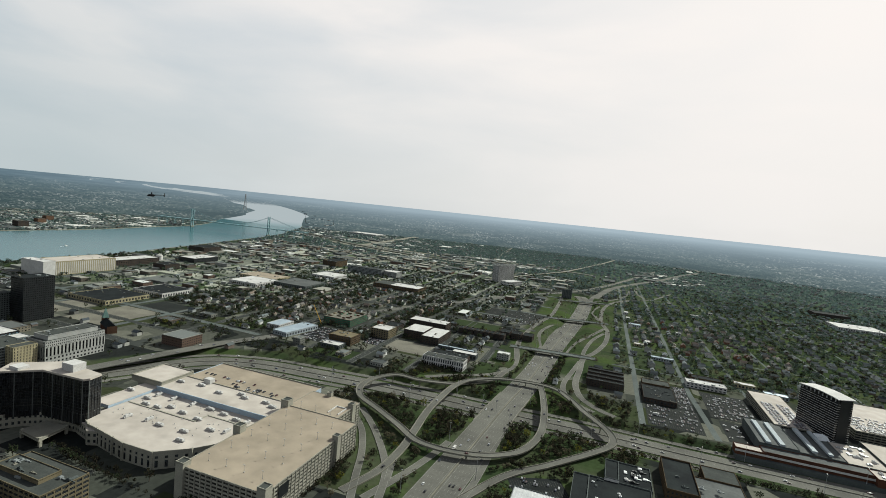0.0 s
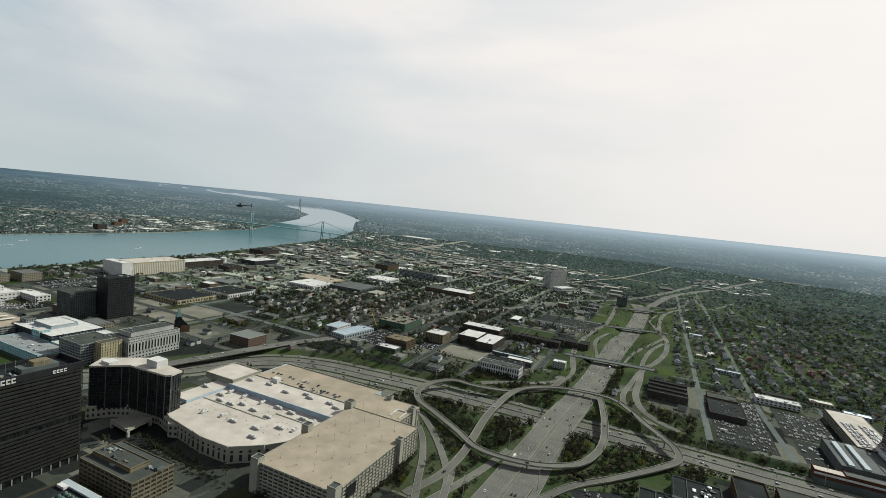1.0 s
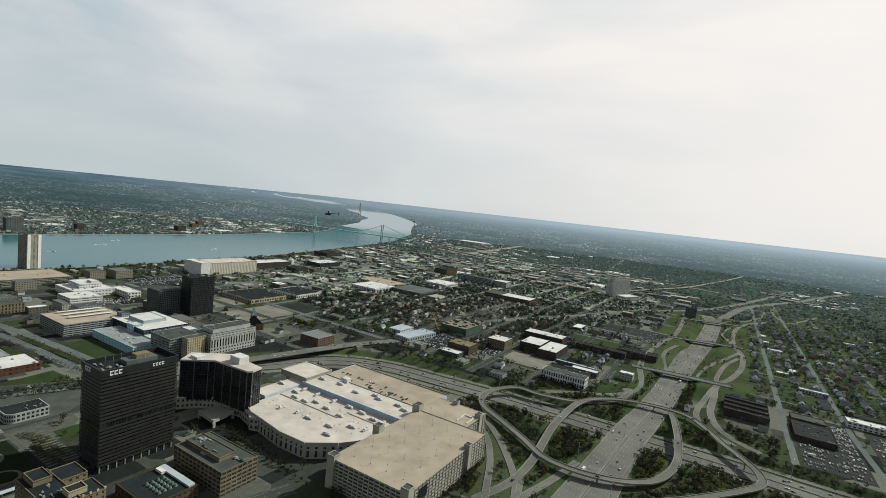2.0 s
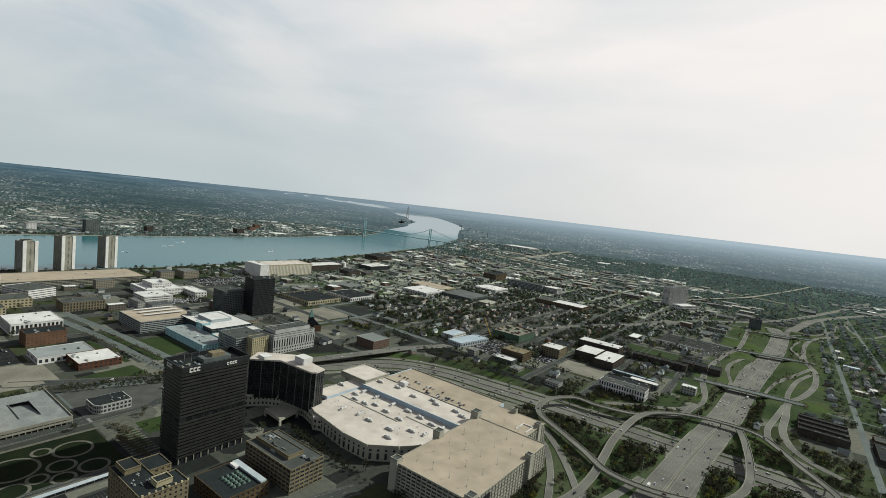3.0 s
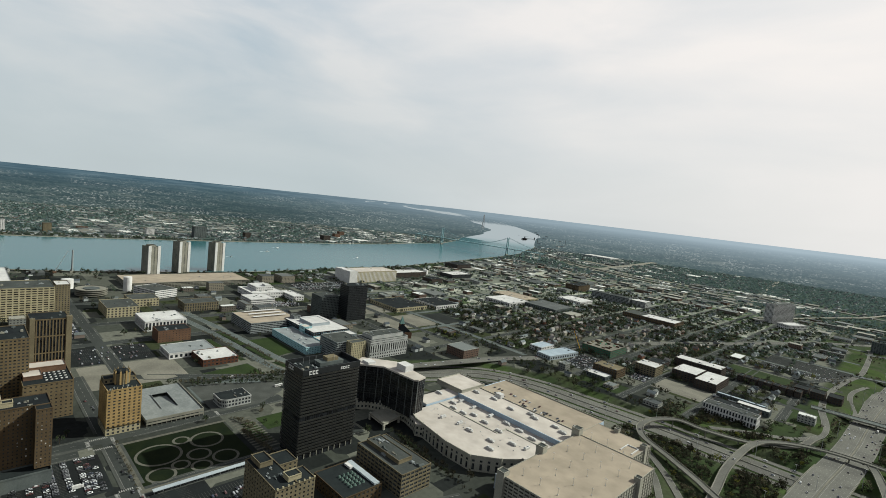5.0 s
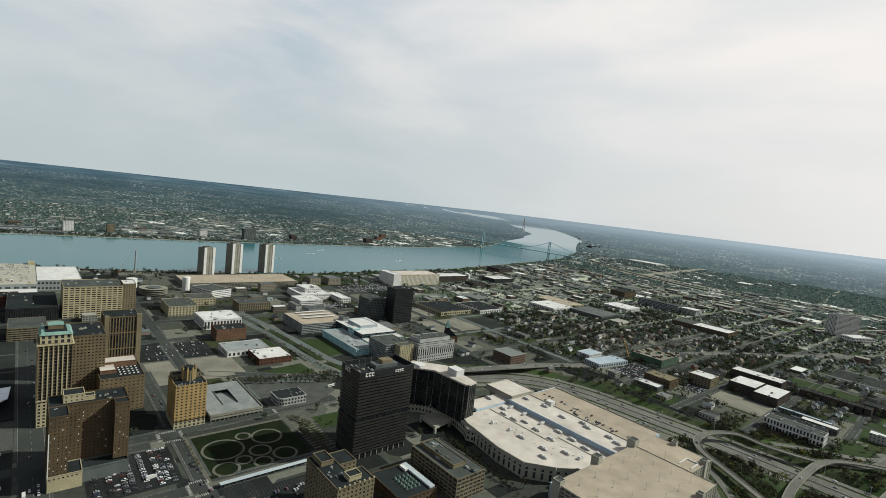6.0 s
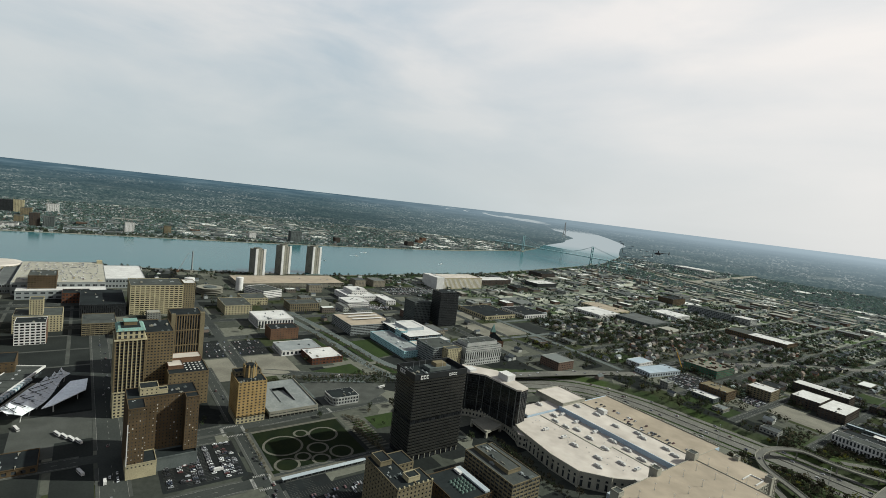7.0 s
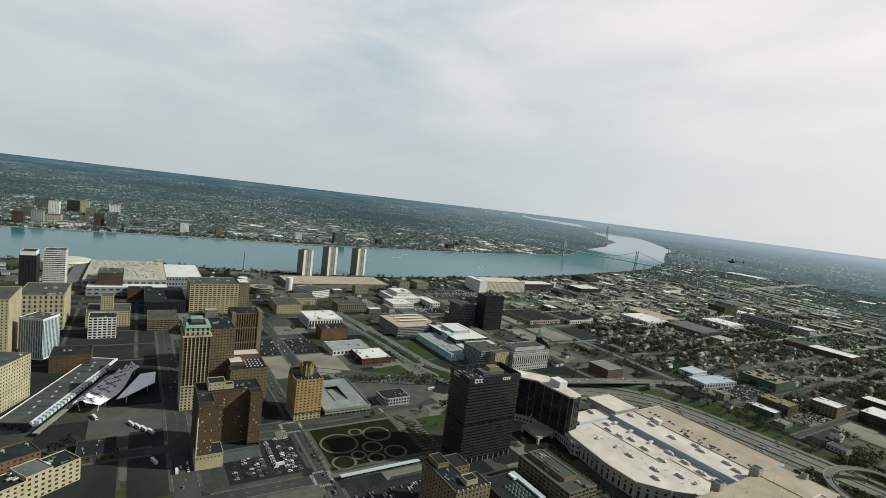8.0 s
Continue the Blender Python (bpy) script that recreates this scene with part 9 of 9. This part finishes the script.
sheds.finish("distant_sheds", [FAR_ROOF], "pale and dark flat roofs of distant works and shops", "buildings")

# ---- trees ----
def leaf_quads(n, rx, rz, zc, size, rng, hollow=0.35):
    d = rng.normal(size=(n, 3))
    d /= np.linalg.norm(d, axis=1)[:, None]
    r = rng.uniform(hollow, 1, n) ** 0.6
    lump = 1 + 0.28 * np.sin(d[:, 0] * 3 + d[:, 2] * 4 + rng.uniform(0, 6)) * np.cos(d[:, 1] * 3.5)
    c = d * (r * lump)[:, None] * np.array((rx, rx, rz)) + np.array((0, 0, zc))
    a = rng.normal(size=(n, 3))
    a /= np.linalg.norm(a, axis=1)[:, None]
    b = np.cross(a, rng.normal(size=(n, 3)))
    b /= np.linalg.norm(b, axis=1)[:, None]
    s = size * rng.uniform(0.6, 1.3, (n, 1))
    a, b = a * s, b * s * rng.uniform(0.5, 1, (n, 1))
    v = np.stack([c - a - b * 0.6, c + a - b, c + a * 0.7 + b, c - a * 0.8 + b * 0.9], 1).reshape(-1, 3)
    return v, np.arange(4 * n).reshape(n, 4)


def trunk(h, r, limbs, rng):
    vs, fs = [], []
    n = 0

    def bar(p, q, r0, r1, k=4):
        nonlocal n
        p, q = np.array(p, float), np.array(q, float)
        d = q - p
        d /= np.linalg.norm(d)
        s = np.cross(d, (0.3, 0.9, 0.1))
        s /= np.linalg.norm(s)
        t = np.cross(d, s)
        for c, rr in ((p, r0), (q, r1)):
            for i in range(k):
                w = 2 * math.pi * i / k
                vs.append(c + s * rr * math.cos(w) + t * rr * math.sin(w))
        for i in range(k):
            j = (i + 1) % k
            fs.append((n + i, n + j, n + k + j, n + k + i))
        n += 2 * k

    bar((0, 0, -0.4), (0, 0, h * 0.55), r, r * 0.6, 5)
    for i in range(limbs):
        a = 2 * math.pi * i / limbs + rng.uniform(-0.4, 0.4)
        z = h * rng.uniform(0.28, 0.5)
        bar((0, 0, z), (math.cos(a) * h * 0.28, math.sin(a) * h * 0.28, z + h * 0.33), r * 0.45, r * 0.12, 3)
    return np.array(vs), np.array(fs)


def make_tree(h, rx, n, size, limbs, rng, hollow=0.35, bark=6):
    tv, tf = trunk(h, 0.03 * h, limbs, rng)
    lv, lf = leaf_quads(n, rx, h * 0.36, h * 0.62, size, rng, hollow)
    return np.concatenate([tv, lv]), np.concatenate([tf, lf + len(tv)]), len(tf), len(lf)


rng = np.random.default_rng(9)
NEAR_T = [make_tree(h, rx, n, s, 4, rng, hol) for h, rx, n, s, hol in ((10, 4.2, 60, 0.85, 0.3), (12, 5, 72, 0.95, 0.3), (8, 3.4, 48, 0.75, 0.3), (13, 4.4, 66, 0.9, 0.4), (9, 4.4, 40, 0.7, 0.5), (6, 2.6, 34, 0.7, 0.2))]
MID_T = [make_tree(h, rx, n, s, 0, rng, 0.2) for h, rx, n, s in ((8.5, 4.6, 18, 1.6), (10, 5.4, 19, 1.8), (7, 4.1, 16, 1.5), (10.5, 5.2, 19, 1.8))]
CITY_T = [make_tree(h, rx, n, s, 0, rng, 0.25) for h, rx, n, s in ((9, 4.0, 30, 1.0), (11, 4.6, 34, 1.1), (7.5, 3.4, 28, 0.95), (6, 2.8, 24, 0.8))]
BUSH_T = [make_tree(h, rx, n, s, 0, rng, 0.25) for h, rx, n, s in ((6, 3.4, 36, 0.72), (7, 3.8, 38, 0.76), (5, 3.0, 32, 0.66))]


def far_clump(rng):
    v, f = leaf_quads(8, 8, 3.7, 4.2, 3.2, rng, 0.2)
    return v, f, 0, len(f)


FAR_T = [far_clump(rng) for _ in range(8)]
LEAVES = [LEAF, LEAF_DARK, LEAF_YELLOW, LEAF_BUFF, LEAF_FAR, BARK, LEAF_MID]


def put_tree(bulk, kind, x, y, z, scale, leaf, a):
    v, f, nt, nl = kind
    v = spin(v * np.array((scale, scale, scale)), a) + np.array((x, y, z))
    bulk.add(v, f, np.concatenate([np.full(nt, 5), np.full(nl, leaf)]))


def density(x, y):
    if on_water(x, y):
        return 0
    if -345 < x < 55 and 395 < y < 830:
        return 0.34 + 0.6 * noise.noise((x * 0.018, y * 0.018, 1.7))
    if 60 < x < 155 and 1045 < y < 1310:
        return 0.12
    if 20 < x < 230 and 985 < y < 1330:
        return 0.45 + 0.5 * noise.noise((x * 0.02, y * 0.02, 6.6))
    if -190 < x < 40 and 860 < y < 1900:
        return 0.07
    if -60 < x < 320 and 1850 < y < 2520:
        return 0.30
    if x > 20 and y > 985:
        return 0.72 if noise.noise((x * 0.010, y * 0.010, 7.7)) > 0.0 else 0.26
    if y > 2250 and x > bank_x(y) and min(np.hypot(works_line[:, 0] - x, works_line[:, 1] - y)) < 110:
        return 0.15
    if y > 2250 or x < far_bank_x(y):
        return 0.92
    if -1000 < x < -220 and 860 < y < 1950:
        return 0.9 + 0.5 * noise.noise((x * 0.011, y * 0.011, 3.2))
    if x > 20:
        return 0.10
    if y > 1400:
        return (0.26 if x < -650 else 0.48) + 0.5 * noise.noise((x * 0.007, y * 0.007, 2.6))
    if y > 700:
        return 0.42 + 0.6 * noise.noise((x * 0.012, y * 0.012, 4.1))
    return 0.05 + 0.25 * max(0, noise.noise((x * 0.012, y * 0.012, 8.1)))


near, mid, far = Bulk(), Bulk(), Bulk()
# thickets between the ramps and on the banks of the cuttings
for x, y in zip(rng.uniform(-345, 330, 17000), rng.uniform(400, 1000, 17000)):
    z = ground_z(x, y)
    inside = x < 60 and y < 815
    if is_taken(x, y) or not (inside or z < -0.8):
        continue
    if inside and noise.noise((x * 0.02, y * 0.02, 1.7)) + 0.78 < rng.random() * 0.9:
        continue
    u = rng.random()
    leaf = 1 if u < 0.66 else (0 if u < 0.88 else (2 if u < 0.93 else 3))
    put_tree(near, BUSH_T[rng.integers(3)], x, y, z, rng.uniform(0.6, 1.25), leaf, rng.uniform(0, 6.28))
for lo, hi, n, kinds, bulk in ((330, 1350, 24000, NEAR_T, near), (1350, 2500, 40000, MID_T, mid), (2500, 4180, 50000, FAR_T, far)):
    xs, ys, ds = sector(None, lo, hi, n, rng)
    for x, y in zip(xs, ys):
        if is_taken(x, y) or rng.random() > density(x, y):
            continue
        u = rng.random()
        # with distance the trees take the leaf colours that hold haze
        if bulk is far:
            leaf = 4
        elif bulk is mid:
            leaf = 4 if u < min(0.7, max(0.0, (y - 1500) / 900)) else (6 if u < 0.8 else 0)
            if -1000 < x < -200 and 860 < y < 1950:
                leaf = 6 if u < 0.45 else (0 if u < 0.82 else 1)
        elif -345 < x < 55 and 395 < y < 830:
            leaf = 1 if u < 0.55 else (0 if u < 0.82 else (2 if u < 0.93 else 3))
        else:
            leaf = 0 if u < 0.62 else (1 if u < 0.93 else (2 if u < 0.96 else 3))
            if x > 50 and y > 950:
                leaf = 6 if u < 0.52 else (0 if u < 0.78 else (3 if u < 0.84 else 1))
        kind = CITY_T if bulk is near and y > 720 else kinds
        put_tree(bulk, kind[rng.integers(len(kind))], x, y, ground_z(x, y), rng.uniform(0.6, 1.15), leaf, rng.uniform(0, 6.28))
# the suburb's full-grown trees, bare-twigged and dark
for x, y in zip(rng.uniform(50, 1500, 4200), rng.uniform(985, 2600, 4200)):
    if is_taken(x, y) or (x < 155 and y < 1420 and rng.random() < 0.75) or noise.noise((x * 0.011, y * 0.011, 3.9)) < -0.05 or y < 985 + (x - 300) * 0.35 or (x < 320 and y > 1850):
        continue
    u = rng.random()
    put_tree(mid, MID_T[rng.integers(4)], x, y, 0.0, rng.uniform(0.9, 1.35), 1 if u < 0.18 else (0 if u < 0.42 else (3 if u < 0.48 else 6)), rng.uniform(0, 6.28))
# single trees and shrubs on the freeway's verges
for x, y in zip(rng.uniform(-175, 30, 700), rng.uniform(870, 1850, 700)):
    if min(np.hypot(LODGE[:, 0] - x, LODGE[:, 1] - y)) > 30 and noise.noise((x * 0.02, y * 0.012, 4.4)) > 0.12:
        put_tree(near, CITY_T[rng.integers(4)], x, y, ground_z(x, y), rng.uniform(0.5, 0.9), 1 if rng.random() < 0.6 else 3, rng.uniform(0, 6.28))
# old dense trees among the wooden houses
done = 0
for x, y in zip(rng.uniform(-1000, -380, 6000), rng.uniform(850, 1560, 6000)):
    if done > 2300 or is_taken(x, y) or noise.noise((x * 0.008, y * 0.008, 5.5)) < -0.12:
        continue
    u = rng.random()
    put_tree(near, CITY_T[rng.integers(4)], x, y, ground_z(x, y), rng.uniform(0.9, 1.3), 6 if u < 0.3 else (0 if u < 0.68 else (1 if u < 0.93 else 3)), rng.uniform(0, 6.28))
    done += 1
# trees along the near river bank
for k in range(520):
    y = rng.uniform(-330, 1500)
    x = bank_x(y) + 14 + rng.uniform(0, 1) ** 2 * 130
    if not is_taken(x, y) and noise.noise((x * 0.01, y * 0.01, 2.9)) > -0.15:
        put_tree(near, CITY_T[rng.integers(4)], x, y, 0.0, rng.uniform(0.8, 1.4), 1 if rng.random() < 0.55 else 0, rng.uniform(0, 6.28))
# rows of trees: start, end, spacing, leaf
for xa, ya, xb, yb, gap, leaf, sc in ((-600, 178, -536, 186, 3.2, 3, 0.6), (-640, 182, -605, 196, 4, 3, 0.5), (-632, 186, -560, 194, 4, 3, 0.5), (-760, 175, -705, 330, 7, 0, 0.7), (-772, 180, -716, 330, 8, 0, 0.7), (-510, 566, -340, 570, 5, 1, 0.55), (-510, 572, -345, 576, 6, 1, 0.5), (-332, 548, -262, 540, 6, 1, 0.55), (-520, 332, -385, 322, 7, 1, 0.6), (-505, 326, -400, 316, 8, 0, 0.6), (-240, 330, -240, 470, 6, 1, 0.6), (-610, 310, -560, 300, 6, 1, 0.6), (-1000, 298, -815, 315, 9, 3, 0.55), (-795, 316, -750, 330, 7, 3, 0.55), (-1000, 272, -730, 302, 10, 3, 0.6), (-777, 165, -749, 300, 6, 3, 0.6), (-640, 62, -540, 60, 8, 3, 0.45), (-480, 320, -350, 312, 9, 1, 0.6), (-530, 520, -530, 570, 5, 1, 0.5), (-770, 262, -720, 335, 6, 0, 0.6)):
    L = math.hypot(xb - xa, yb - ya)
    for k in range(int(L / gap) + 1):
        t = k * gap / L
        x, y = xa + (xb - xa) * t + rng.uniform(-1, 1), ya + (yb - ya) * t + rng.uniform(-1, 1)
        put_tree(near, NEAR_T[rng.integers(len(NEAR_T))], x, y, ground_z(x, y), sc * rng.uniform(0.8, 1.2), leaf, rng.uniform(0, 6.28))
near.finish("trees", LEAVES, "budding spring trees among streets and ramps", "trees")
mid.finish("trees", LEAVES, "spring trees over the farther streets", "trees")
far.finish("far_woods", LEAVES, "woods and suburban trees far off, haze in their colour", "woods")
